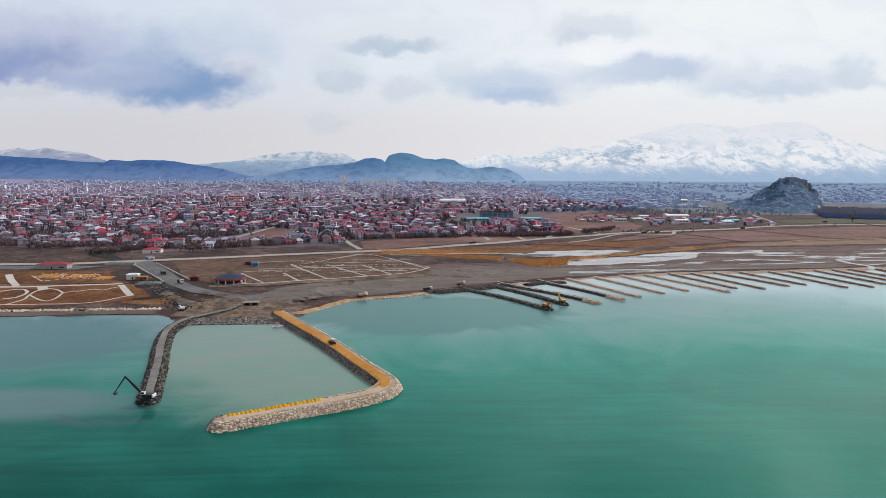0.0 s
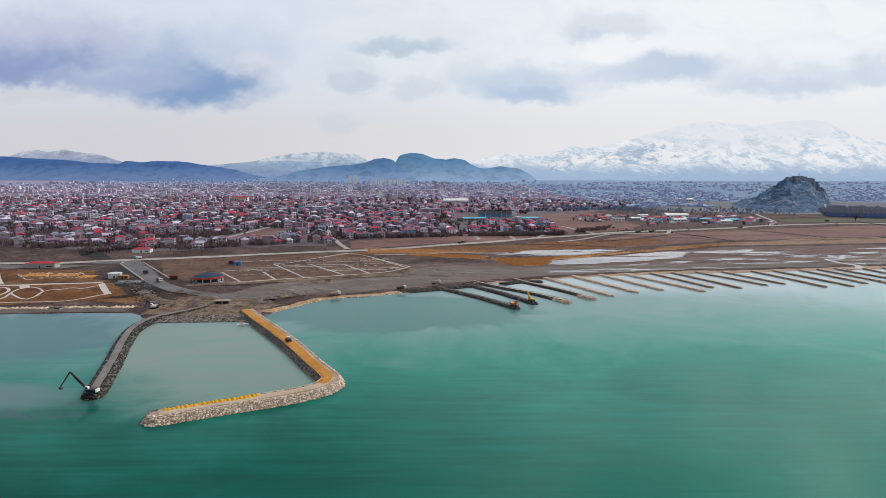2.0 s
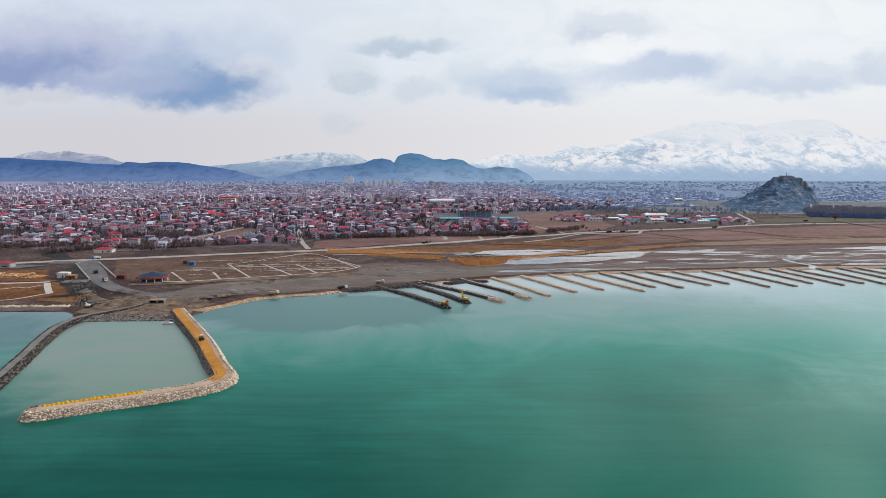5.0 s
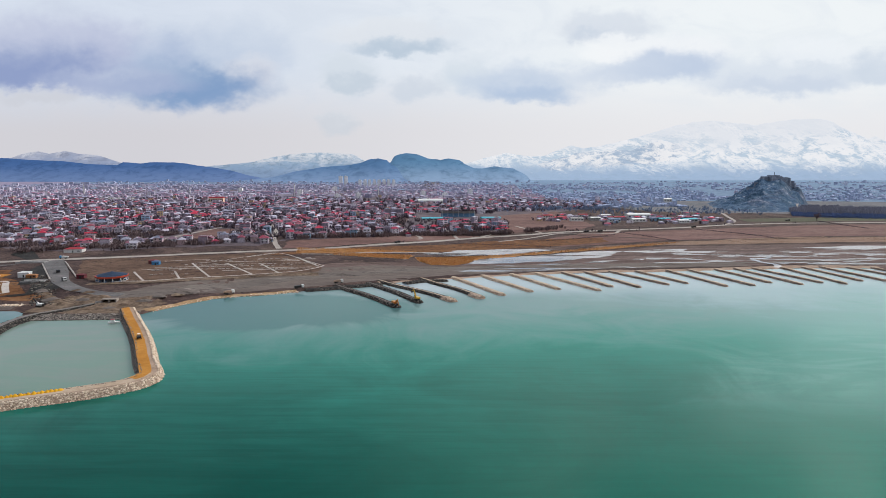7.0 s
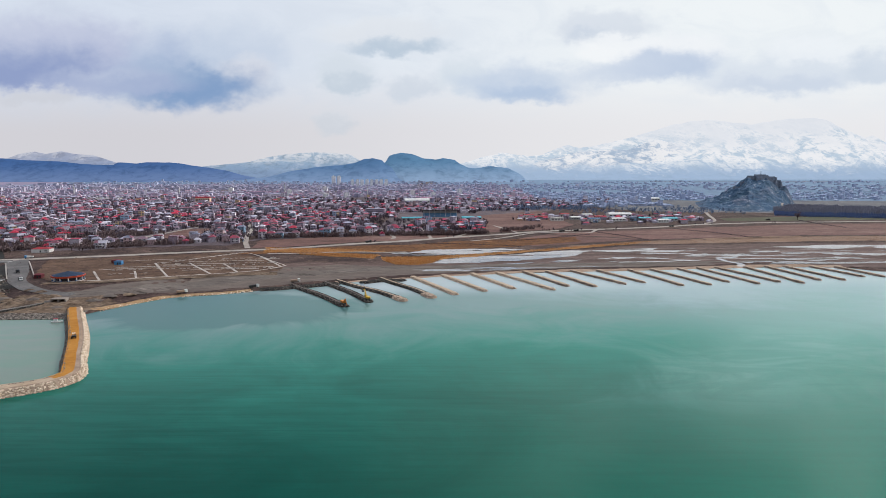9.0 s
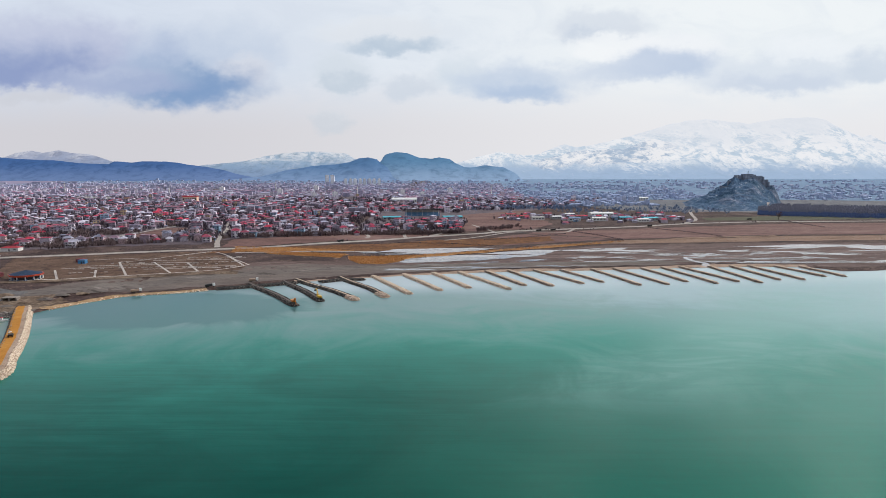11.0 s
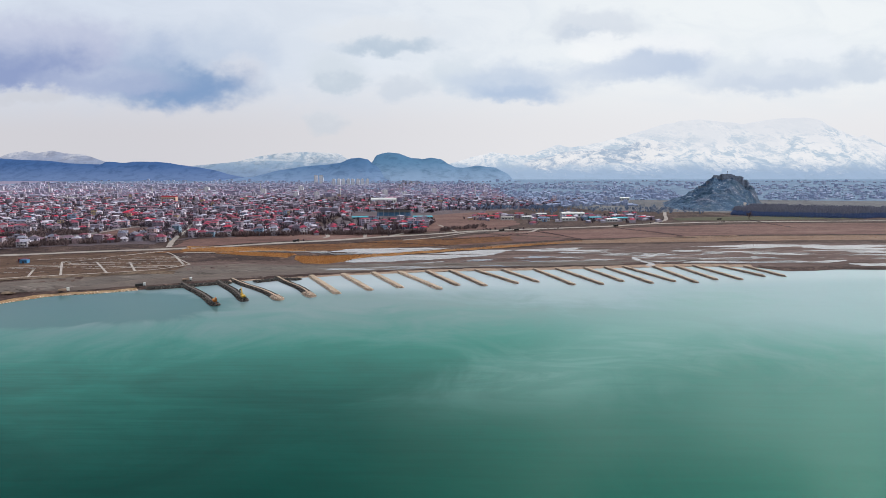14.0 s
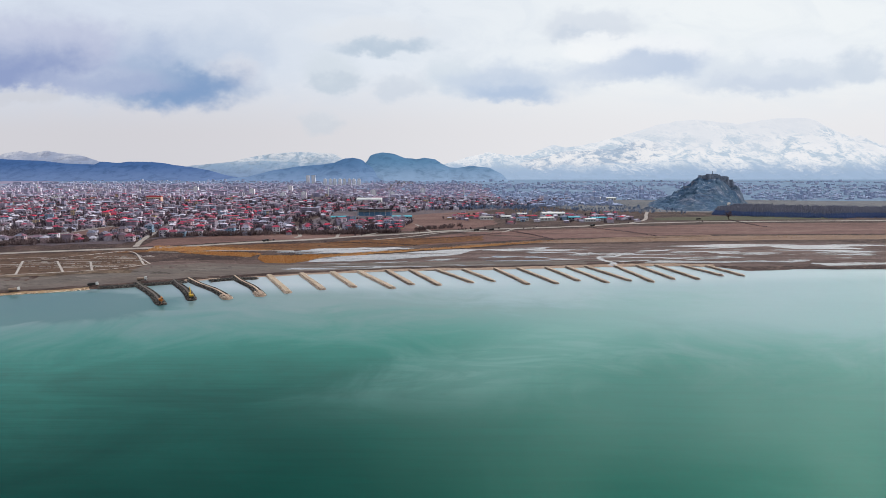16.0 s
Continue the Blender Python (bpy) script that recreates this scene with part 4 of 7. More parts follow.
ASPHALT = earth("worn_grey_asphalt", [(0.34, (0.085, 0.080, 0.082)), (0.52, (0.15, 0.142, 0.142)), (0.68, (0.23, 0.215, 0.21))], 0.05, 0.6, 0.03, 0.3)
LANES = [[(-64, 690), (-80, 735), (-95, 785), (-106, 830), (-114, 865), (-135, 930), (-157, 990)], [(-234, 755), (-228, 800), (-221, 850), (-214, 905), (-202, 950)],
         [(88, 800), (88, 826), (60, 915), (35, 990)], [(140, 812), (137, 830), (123, 930), (93, 1008)], [(262, 886), (250, 930), (233, 992)]]
for nm, pts, wd, mat, lift, rg, lab in [
    ("road_link", [(-262, 600), (-245, 575), (-214, 531), (-187, 489), (-161, 462), (-135, 444), (-112, 438)], (20, 8), ASPHALT, 0.40, 0.1, "wide grey road from the bridge to the shore"),
    ("road_town", LANES[0], 6, GRAVEL, 0.32, 0.3, "pale dirt lane into the town"),
    ("road_lane", LANES[1], 5.5, GRAVEL, 0.32, 0.3, "pale dirt lane between fields"),
    ("road_alley", LANES[2], 5, GRAVEL, 0.32, 0.3, "pale lane climbing between houses"),
    ("road_alley", LANES[3], 4.5, GRAVEL, 0.32, 0.3, "narrow pale lane between orchards"),
    ("road_alley", LANES[4], 4.5, GRAVEL, 0.32, 0.3, "pale lane beside the last houses"),
    ("road_spur", [(155, 825), (175, 850), (195, 905), (190, 960)], 5, GRAVEL, 0.32, 0.3, "pale dirt lane beside the field"),
    ("track_castle", [(568, 1007), (620, 1080), (660, 1200), (690, 1290)], 6, GRAVEL, 0.32, 0.3, "pale track towards the castle rock"),
    ("dyke", [(293, 903), (311, 862), (372, 837), (416, 805)], 4, BLACKFILL, 0.34, 0.4, "dark drainage ditch across the meadow"),
    ("track_shore", [(-118, 437), (-88, 445), (-60, 474), (-19, 505), (27, 533), (78, 560), (135, 582), (260, 602), (420, 617), (560, 640)], (17, 6), DARKROAD, 0.30, 0.5, "wide grey silt track along the shore"),
    ("sand_strip", [(-30, 650), (-13, 649), (10, 648), (34, 660), (58, 668), (88, 676), (114, 686)], (4, 6), GRAVEL, 0.40, 0.9, "pale dusty strip between reed beds"),
    ("tan_ridge", [(300, 742), (348, 757), (425, 787), (466, 799), (512, 821), (640, 846)], (6, 10), TANREED, 0.36, 0.6, "tan grass ridge above the ponds"),
    ("track_lower", [(190, 792), (222, 816), (244, 840), (284, 884), (325, 889), (361, 888), (380, 925), (391, 945)], 5, GRAVEL, 0.42, 0.4, "pale dirt track looping below the coast road"),
    ("park_bank", [(-158, 477), (-121, 482), (-95, 492), (-70, 500), (-43, 513), (-20, 522), (12, 530)], (11, 9), YARD, 0.42, 0.4, "brown earth slope below the unfinished park"),
    ("sandbar", [(66, 510), (130, 533), (190, 553), (250, 567), (323, 574), (405, 588), (488, 598), (540, 593)], (5, 8), SAND, 0.28, 0.6, "pale sand bar at the foot of the groynes"),
    ("sand_edge", [(-80, 404), (-72, 413), (-62, 429), (-46, 451), (-18, 462), (6, 475)], (5.5, 4), BANKSAND, 0.26, 0.5, "narrow pale sandy water's edge")]:
    tagged(ribbon(nm, pts, wd, mat, lift, 5, rg), lab, "road" if "road" in nm else "track", kind="structure")

# both far soils lifted towards mauve and blue-grey, haze put into the colour
MAUVE = earth("hazy_mauve_slope", [(0.36, (0.25, 0.22, 0.32)), (0.50, (0.30, 0.26, 0.36)), (0.64, (0.36, 0.31, 0.40))], 0.006, 0.05, 0.1)
FARFIELD = earth("haze_tinted_far_fields", [(0.36, (0.105, 0.112, 0.130)), (0.50, (0.160, 0.160, 0.170)), (0.64, (0.22, 0.21, 0.21))], 0.012, 0.08, 0.2, 0.6, (1.0, 0.35))
REEDS = earth("orange_reed_ground", [(0.30, (0.25, 0.115, 0.042)), (0.50, (0.40, 0.20, 0.078)), (0.70, (0.46, 0.28, 0.135))], 0.05, 0.8, 0.3)
for nm, pts, mat, lab, cat, lift in [
    ("marsh", [(40, 522), (130, 562), (300, 592), (480, 612), (560, 585), (720, 592), (900, 640), (900, 770), (580, 770), (380, 745), (250, 680), (150, 630), (60, 600), (-20, 575)], MUD, "wet brown mudflat behind the groynes", "mudflat", 0.10),
    ("beach", [(-118, 438), (-60, 456), (8, 484), (64, 517), (140, 547), (250, 577), (420, 598), (420, 612), (150, 594), (60, 580), (-20, 545), (-60, 515), (-100, 470)], SILTSAND, "grey silt beach", "beach", 0.16),
    ("sandy_flat", [(-90, 640), (22, 655), (110, 690), (230, 735), (330, 790), (330, 840), (250, 816), (186, 800), (100, 745), (0, 690)], PARKSOIL, "dry orange-brown grass strip below the road", "field", 0.20),
    ("reed_bed", [(-44, 698), (18, 691), (91, 684), (62, 670), (18, 662), (-37, 657)], REEDS, "ground of an orange dry reed bed", "reeds", 0.24),
    ("reed_bed", [(0, 650), (20, 655), (87, 656), (84, 627), (37, 632), (10, 641)], REEDS, "ground of an orange reed bed by the silt track", "reeds", 0.24),
    ("reed_bed", [(91, 640), (161, 660), (146, 612), (132, 598), (109, 595), (96, 614)], REEDS, "ground of a reed bed beside a pond", "reeds", 0.24),
    ("reed_belt", [(154, 656), (258, 711), (401, 790), (649, 842), (1200, 880), (1200, 840), (584, 785), (378, 760), (248, 690), (155, 640)], TANREED, "ground of a long belt of brown reeds", "reeds", 0.24),
    ("reed_belt", [(150, 652), (258, 706), (401, 784), (420, 786), (378, 757), (248, 688), (152, 636)], REEDS, "ground of an orange reed belt beside the ponds", "reeds", 0.30),
    ("field", [(215, 1200), (357, 1332), (362, 1004), (318, 930), (205, 890)], REDSOIL, "reddish bare field", "field", 0.2),
    ("field", [(250, 816), (319, 890), (754, 1020), (1500, 1060), (1500, 900), (649, 860), (401, 806), (262, 742)], REDSOIL, "reddish brown winter meadow", "field", 0.18),
    ("field", [(-60, 690), (-70, 760), (124, 875), (190, 834), (73, 775), (-1, 718)], REDSOIL, "bare brown field beside the road", "field", 0.2),
    ("field", [(-216, 790), (-214, 900), (-186, 903), (-160, 806), (-188, 770)], REDSOIL, "small bare field among houses", "field", 0.28),
    ("meadow", [(640, 1075), (760, 1080), (980, 1110), (980, 1180), (760, 1160), (650, 1130)], GREENFIELD, "dull green meadow below the castle rock", "field", 0.2),
    ("works_yard", [(-158, 398), (-140, 392), (-88, 393), (-76, 406), (-72, 424), (-92, 444), (-118, 442), (-150, 436)], YARD, "disturbed sandy soil of the building site", "yard", 0.24),
    ("far_fields", [(560, 1330), (700, 1290), (1000, 1240), (1800, 1280), (3000, 1400), (3000, 1760), (700, 1760), (480, 1560)], FARFIELD, "dull fields on the far plain in haze-tinted grey", "field", 0.14),
    ("far_slope", [(-3300, 2900), (-1880, 2760), (-1720, 2985), (-1845, 3480), (-2270, 3500), (-3300, 3500)], MAUVE, "bare mauve slope beyond the town in haze", "field", 0.9),
    ("town_yards", [(-3200, 800), (-455, 705), (-400, 700), (-297, 668), (-243, 668), (-192, 695), (-97, 716), (-71, 775), (42, 806), (123, 874), (213, 925), (230, 1190), (300, 1240), (420, 1390), (560, 1540), (900, 1900), (3300, 2300), (3300, 3500), (-3200, 3500)], YARDS, "dark winter yards and gardens of the town", "yards", 0.16)]:
    big = nm in ("town_yards", "far_fields", "far_slope")
    tagged(patch(nm, pts, mat, lift, 60 if big else 9, 6 if big else 3), lab, cat, kind="structure")


def within(outline, x, y):
    c = False
    for (xa, ya), (xb, yb) in zip(outline, outline[-1:] + outline[:-1]):
        if (ya > y) != (yb > y) and x < (xb - xa) * (y - ya) / (yb - ya) + xa:
            c = not c
    return c


def wet(name, outline, level, grain, seed, label, row=0.9, lift=0.3):
    """Standing water on flat ground: strips wherever the outline lies below the waterline, with fretted banks."""
    xs, ys = [p[0] for p in outline], [p[1] for p in outline]
    verts, faces = [], []
    y = min(ys) - 6
    while y < max(ys) + 6:
        x, start = min(xs) - 10, None
        while x < max(xs) + 12:
            wx = x + 7 * noise.noise((x * 0.05, y * 0.16, seed)) + 2.5 * noise.noise((x * 0.22, y * 0.5, seed))
            wy = y + 4 * noise.noise((x * 0.04, y * 0.12, seed + 9)) + 1.2 * noise.noise((x * 0.2, y * 0.5, seed + 4))
            full = within(outline, wx, wy) and noise.fractal((x * 0.016 * grain, y * 0.085 * grain, seed), 0.8, 2.1, 5) > level
            if full and start is None:
                start = x
            elif not full and start is not None:
                k, z = len(verts), land((x + start) / 2, y) + lift
                verts += [(start, y, z), (x, y, z), (x + 0.3, y + row, z), (start + 0.3, y + row, z)]
                faces.append((k, k + 1, k + 2, k + 3))
                start = None
            x += 1.1
        y += row
    return tagged(mesh_object(name, verts, faces, POND), label, "pond", kind="structure")


for k, (pts, level, grain) in enumerate([
        ([(87, 678), (140, 711), (221, 721), (251, 711), (195, 674), (130, 660), (95, 667)], -0.22, 1.0),
        ([(141, 603), (151, 632), (183, 652), (238, 674), (293, 702), (319, 702), (298, 661), (248, 633), (188, 611)], -0.55, 0.8),
        ([(322, 697), (366, 717), (406, 722), (388, 702), (345, 687)], -0.5, 1.0),
        ([(529, 730), (611, 752), (713, 753), (900, 748), (900, 706), (679, 705), (654, 731), (580, 709)], -0.15, 0.7),
        ([(475, 607), (512, 639), (565, 646), (592, 667), (630, 659), (653, 647), (648, 621), (618, 608), (541, 608)], 0.0, 0.9),
        ([(638, 603), (701, 617), (765, 610), (684, 592), (644, 588)], -0.15, 1.0)]):
    wet("pond", pts, level, grain, 11.5 + k, "shallow pond reflecting the pale sky")
for k, (pts, level, grain) in enumerate([
        ([(108, 572), (170, 580), (240, 590), (330, 606), (330, 588), (240, 574), (170, 562), (112, 552)], 0.10, 1.5),
        ([(150, 590), (240, 612), (330, 650), (330, 622), (240, 598), (150, 582)], 0.14, 1.4),
        ([(330, 610), (330, 690), (480, 730), (530, 700), (520, 640), (470, 612)], 0.32, 1.4),
        ([(520, 650), (530, 705), (700, 700), (900, 700), (900, 640), (760, 625), (660, 640), (600, 672)], 0.24, 1.1)]):
    wet("puddles", pts, level, grain, 31.5 + k, "thin broken puddles left on the mudflat", 0.7, 0.26)
tagged(ribbon("stream", [(487, 660), (478, 674), (459, 648), (442, 645), (441, 622), (447, 606), (442, 592)], (4, 7), POND, 0.3, 3, 0.7), "winding shallow stream across the mudflat", "stream", kind="structure")


# spoil tipped about the building site
rng = random.Random(91)
for k, (x, y, r, h) in enumerate(((-150, 426, 5.5, 2.2), (-143, 419, 4.5, 1.6), (-158, 432, 6, 2.4), (-166, 441, 5, 2.0), (-146, 434, 4, 1.3), (-134, 428, 5, 1.5), (-128, 411, 4, 1.2), (-117, 404, 4.5, 1.3), (-106, 409, 5, 1.4), (-97, 402, 4, 1.2), (-100, 418, 4.5, 1.5), (-90, 426, 5, 1.6), (-124, 434, 5.5, 1.7), (-139, 445, 5, 1.6), (-84, 436, 4.5, 1.5), (-76, 446, 5, 1.4), (-174, 449, 4.5, 1.9), (-181, 456, 5, 2.2), (-152, 452, 4, 1.4), (-110, 396, 3.5, 1.0))):
    heap = sand_heap(x, y, r, h, 700 + k, (YARD, YARD, DARKROAD)[k % 3], land(x, y) - 0.1, "earth_mound")
    heap.scale = (1.25, 0.85, 0.9)
    heap["label"], heap["group"] = ("rough brown spoil heap on the building site", "low brown spoil heap on the building site", "grey heap of dredged spoil on the site")[k % 3], "spoil heaps on the site"

# ---- reeds ----
def build_reeds(name, outline, count, hgt, stops, label, seed):
    rng = random.Random(seed)
    xs, ys = [p[0] for p in outline], [p[1] for p in outline]
    M = Mat(name + "_blades", 0.9, spec=0.1)
    M.color(M.ramp(M.n("ShaderNodeNewGeometry").outputs["Random Per Island"], stops))
    verts, faces = [], []

    def inside(x, y):
        c, n = False, len(outline)
        for i in range(n):
            (xa, ya), (xb, yb) = outline[i], outline[i - 1]
            if (ya > y) != (yb > y) and x < (xb - xa) * (y - ya) / (yb - ya) + xa:
                c = not c
        return c

    made = 0
    while made < count:
        x, y = rng.uniform(min(xs), max(xs)), rng.uniform(min(ys), max(ys))
        made += 1
        if not inside(x, y):
            continue
        z = land(x, y)
        for _ in range(3):
            a, b, h, w = rng.uniform(0, 3.14), rng.uniform(0, 6.28), hgt * rng.uniform(0.6, 1.2), rng.uniform(0.10, 0.28)
            k = len(verts)
            dx, dy, lx, ly = math.cos(a) * w, math.sin(a) * w, math.cos(b) * 0.5, math.sin(b) * 0.5
            verts += [(x - dx, y - dy, z), (x + dx, y + dy, z), (x + dx * 0.5 + lx, y + dy * 0.5 + ly, z + h), (x - dx * 0.6 + lx, y - dy * 0.6 + ly, z + h * 0.85)]
            faces.append((k, k + 1, k + 2, k + 3))
    return tagged(mesh_object(name, verts, faces, M.m), label, "reeds", kind="stuff")


STRAW = [(0.0, (0.34, 0.15, 0.045)), (0.5, (0.50, 0.245, 0.085)), (1.0, (0.54, 0.32, 0.145))]
BROWN = [(0.0, (0.19, 0.10, 0.06)), (0.5, (0.30, 0.18, 0.115)), (1.0, (0.40, 0.28, 0.20))]
build_reeds("reeds", [(-44, 698), (18, 691), (91, 684), (62, 670), (18, 662), (-37, 657)], 2600, 1.0, STRAW, "dense orange dry reeds", 41)
build_reeds("reeds", [(0, 650), (20, 655), (87, 656), (84, 627), (37, 632), (10, 641)], 2600, 1.0, STRAW, "low orange reeds by the silt track", 45)
build_reeds("reeds", [(91, 640), (161, 660), (146, 612), (132, 598), (109, 595), (96, 614)], 3500, 1.2, STRAW, "dense orange dry reeds beside the pond", 42)
build_reeds("reeds", [(154, 660), (258, 715), (401, 795), (649, 845), (900, 860), (900, 825), (584, 785), (378, 762), (248, 692), (155, 642)], 9000, 1.0, BROWN, "long belt of tall brown reeds", 43)

build_reeds("reeds", [(150, 652), (258, 706), (401, 784), (420, 786), (378, 757), (248, 688), (152, 636)], 9000, 1.6, STRAW, "belt of tall orange reeds behind the ponds", 44)

# ---- town ----


def varied(name, source, stops, rough):
    """House paint picked at random, in quarters that favour one end of the range."""
    M = Mat(name, rough)
    # slight mauve tint, painted smog over the town
    stops = [(p, (min(1, r * 1.04), g * 0.96, min(1, b * 1.03))) for p, (r, g, b) in stops]
    quarter = M.math("MULTIPLY", M.math("SUBTRACT", M.noise(0.006, 3, 0.6), 0.5), 1.1)
    pick = M.n("ShaderNodeClamp")
    M.link(M.math("ADD", source(M), quarter), pick.inputs[0])
    c = M.ramp(pick.outputs[0], stops, True)
    k = M.range(M.noise(0.5, 4), 0.3, 0.7)
    M.color(M.mix(M.mix((0, 0, 0), c, 0.66), c, k))
    return M.m


def by_island(name, stops, rough=0.88):
    return varied(name, lambda M: M.n("ShaderNodeNewGeometry").outputs["Random Per Island"], stops, rough)


def by_object(name, stops, rough=0.88):
    return varied(name, lambda M: M.n("ShaderNodeObjectInfo").outputs["Random"], stops, rough)


# haze painted into the palettes: lifted and lilac, paler and bluer further off
WALLS = [(0.0, (0.34, 0.31, 0.35)), (0.12, (0.56, 0.53, 0.56)), (0.22, (0.40, 0.36, 0.41)), (0.32, (0.78, 0.77, 0.80)), (0.42, (0.36, 0.30, 0.34)), (0.50, (0.86, 0.85, 0.87)), (0.60, (0.44, 0.42, 0.50)), (0.68, (0.62, 0.48, 0.46)), (0.76, (0.84, 0.82, 0.83)), (0.84, (0.36, 0.34, 0.39)), (0.90, (0.66, 0.52, 0.28)), (0.95, (0.30, 0.48, 0.60))]
ROOF = [(0.0, (0.19, 0.17, 0.21)), (0.12, (0.36, 0.39, 0.46)), (0.24, (0.22, 0.165, 0.20)), (0.34, (0.54, 0.56, 0.62)), (0.43, (0.27, 0.13, 0.165)), (0.52, (0.24, 0.27, 0.34)), (0.60, (0.30, 0.21, 0.25)), (0.66, (0.66, 0.67, 0.71)), (0.73, (0.34, 0.085, 0.125)), (0.80, (0.44, 0.055, 0.105)), (0.88, (0.36, 0.11, 0.14)), (0.94, (0.56, 0.05, 0.09))]
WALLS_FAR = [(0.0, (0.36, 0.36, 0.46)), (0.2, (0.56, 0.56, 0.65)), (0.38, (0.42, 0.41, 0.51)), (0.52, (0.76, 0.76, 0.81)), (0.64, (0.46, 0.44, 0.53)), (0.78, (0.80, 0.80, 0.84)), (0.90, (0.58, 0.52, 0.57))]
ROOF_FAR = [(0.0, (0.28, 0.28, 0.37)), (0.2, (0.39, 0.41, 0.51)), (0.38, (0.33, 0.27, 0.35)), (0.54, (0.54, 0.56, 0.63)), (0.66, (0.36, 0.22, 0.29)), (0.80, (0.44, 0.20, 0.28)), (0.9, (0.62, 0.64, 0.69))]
# window dark lifted to grey by the painted haze
TOWNPANE = plain("haze_lifted_window_bands", (0.15, 0.14, 0.18), 0.5)
WALL_H = by_island("haze_tinted_plaster", [(0.0, (0.37, 0.39, 0.49)), (0.3, (0.48, 0.50, 0.59)), (0.55, (0.42, 0.43, 0.53)), (0.75, (0.62, 0.63, 0.70))])
ROOF_H = by_island("haze_tinted_roofs", [(0.0, (0.31, 0.33, 0.43)), (0.3, (0.39, 0.41, 0.51)), (0.6, (0.39, 0.32, 0.41)), (0.8, (0.49, 0.51, 0.59))])
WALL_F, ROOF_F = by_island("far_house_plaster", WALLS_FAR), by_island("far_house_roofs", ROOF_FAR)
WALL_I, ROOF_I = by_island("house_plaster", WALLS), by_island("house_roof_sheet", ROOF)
NEAR = 0.80          # near walls and roofs darkened: less haze painted into the first rows
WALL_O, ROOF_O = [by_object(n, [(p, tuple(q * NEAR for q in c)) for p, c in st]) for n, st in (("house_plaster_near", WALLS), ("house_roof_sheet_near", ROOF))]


def in_town(x, y):
    near = float(np.interp(x, (-3000, -455, -400, -297, -243, -192, -97, -71, 42, 123, 213, 230, 300, 420, 560, 700, 1400), (760, 705, 715, 690, 690, 715, 730, 780, 812, 880, 930, 1190, 1240, 1400, 1560, 1900, 2300)))
    if y < near + 22 * noise.noise((x * 0.02, 1.0, 6.0)):
        return False
    for lane in LANES:
        for (xa, ya), (xb, yb) in zip(lane, lane[1:]):
            if abs(y - (ya + yb) / 2) < abs(yb - ya) / 2 + 8 and abs(x - xa - (xb - xa) * (y - ya) / (yb - ya)) < 8.5:
                return False
    gaps = ((-215, -160, 745, 905), (-3000, -1650, 2700, 4300), (60, 235, 1065, 1265), (20, 140, 1545, 1640), (-520, -360, 1540, 1640), (225, 420, 880, 1335))
    return not any(x0 < x < x1 and y0 < y < y1 for x0, x1, y0, y1 in gaps)


def house_roof(kind, w, d, h, rise):
    bm = bmesh.new()
    e = 0.55
    if kind == "flat":
        box(bm, -w / 2 - 0.1, w / 2 + 0.1, -d / 2 - 0.1, d / 2 + 0.1, h, h + 0.5)
        return bm
    c = [bm.verts.new(p) for p in ((-w / 2 - e, -d / 2 - e, h), (w / 2 + e, -d / 2 - e, h), (w / 2 + e, d / 2 + e, h), (-w / 2 - e, d / 2 + e, h))]
    f = 0.5 if kind == "gable" else 0.2
    r = [bm.verts.new((-w * f - (e if f == 0.5 else 0), 0, h + rise)), bm.verts.new((w * f + (e if f == 0.5 else 0), 0, h + rise))]
    for q in ((c[0], c[1], r[1], r[0]), (c[2], c[3], r[0], r[1]), (c[1], c[2], r[1]), (c[3], c[0], r[0]), (c[3], c[2], c[1], c[0])):
        bm.faces.new(q)
    return bm


def build_house(w, d, floors, kind, label):
    """A town house: walls, roof with chimney, windows, door, balcony."""
    h = floors * 2.9 + 0.4
    root = tagged(new("house"), label, "house", "houses of the town")
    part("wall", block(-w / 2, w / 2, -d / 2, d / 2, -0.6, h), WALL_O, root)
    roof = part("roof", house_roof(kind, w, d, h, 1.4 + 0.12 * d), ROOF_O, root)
    part("chimney", block(w * 0.2, w * 0.2 + 0.7, d * 0.12, d * 0.12 + 0.7, h, h + 2.9 if kind != "flat" else h + 1.5), CONCRETE, roof)
    for fl in range(floors):
        n = 2 if w < 11 else 3
        for k in range(n):
            x = -w / 2 + w * (k + 0.5) / n
            part("window", block(x - 0.75, x + 0.75, -d / 2 - 0.05, -d / 2 + 0.02, fl * 2.9 + 1.2, fl * 2.9 + 2.6), GLASS, root)
        part("window", block(w / 2 - 0.02, w / 2 + 0.05, -0.8, 0.8, fl * 2.9 + 1.2, fl * 2.9 + 2.6), GLASS, root)
    if floors > 1:
        part("balcony", block(-w * 0.18, w * 0.3, -d / 2 - 1.3, -d / 2, 2.9, 3.75), WHITEWALL, root)
    return root


HOUSES = [build_house(*a) for a in ((8.5, 7.5, 1, "hip", "single-storey plastered house with a hipped roof"), (9.5, 8.5, 2, "hip", "two-storey plastered house with a hipped roof"), (7.5, 6.5, 1, "gable", "small house with a gabled sheet roof"),
                                    (11.5, 9, 2, "gable", "large two-storey house with a gabled roof"), (9.5, 9.5, 3, "hip", "three-storey house with a balcony and hipped roof"), (10, 7.5, 1, "flat", "low plastered house with a flat roof"),
                                    (10, 10, 3, "flat", "three-storey plastered house with a flat roof"), (14, 6.5, 1, "gable", "long low shed with a sheet roof"))]


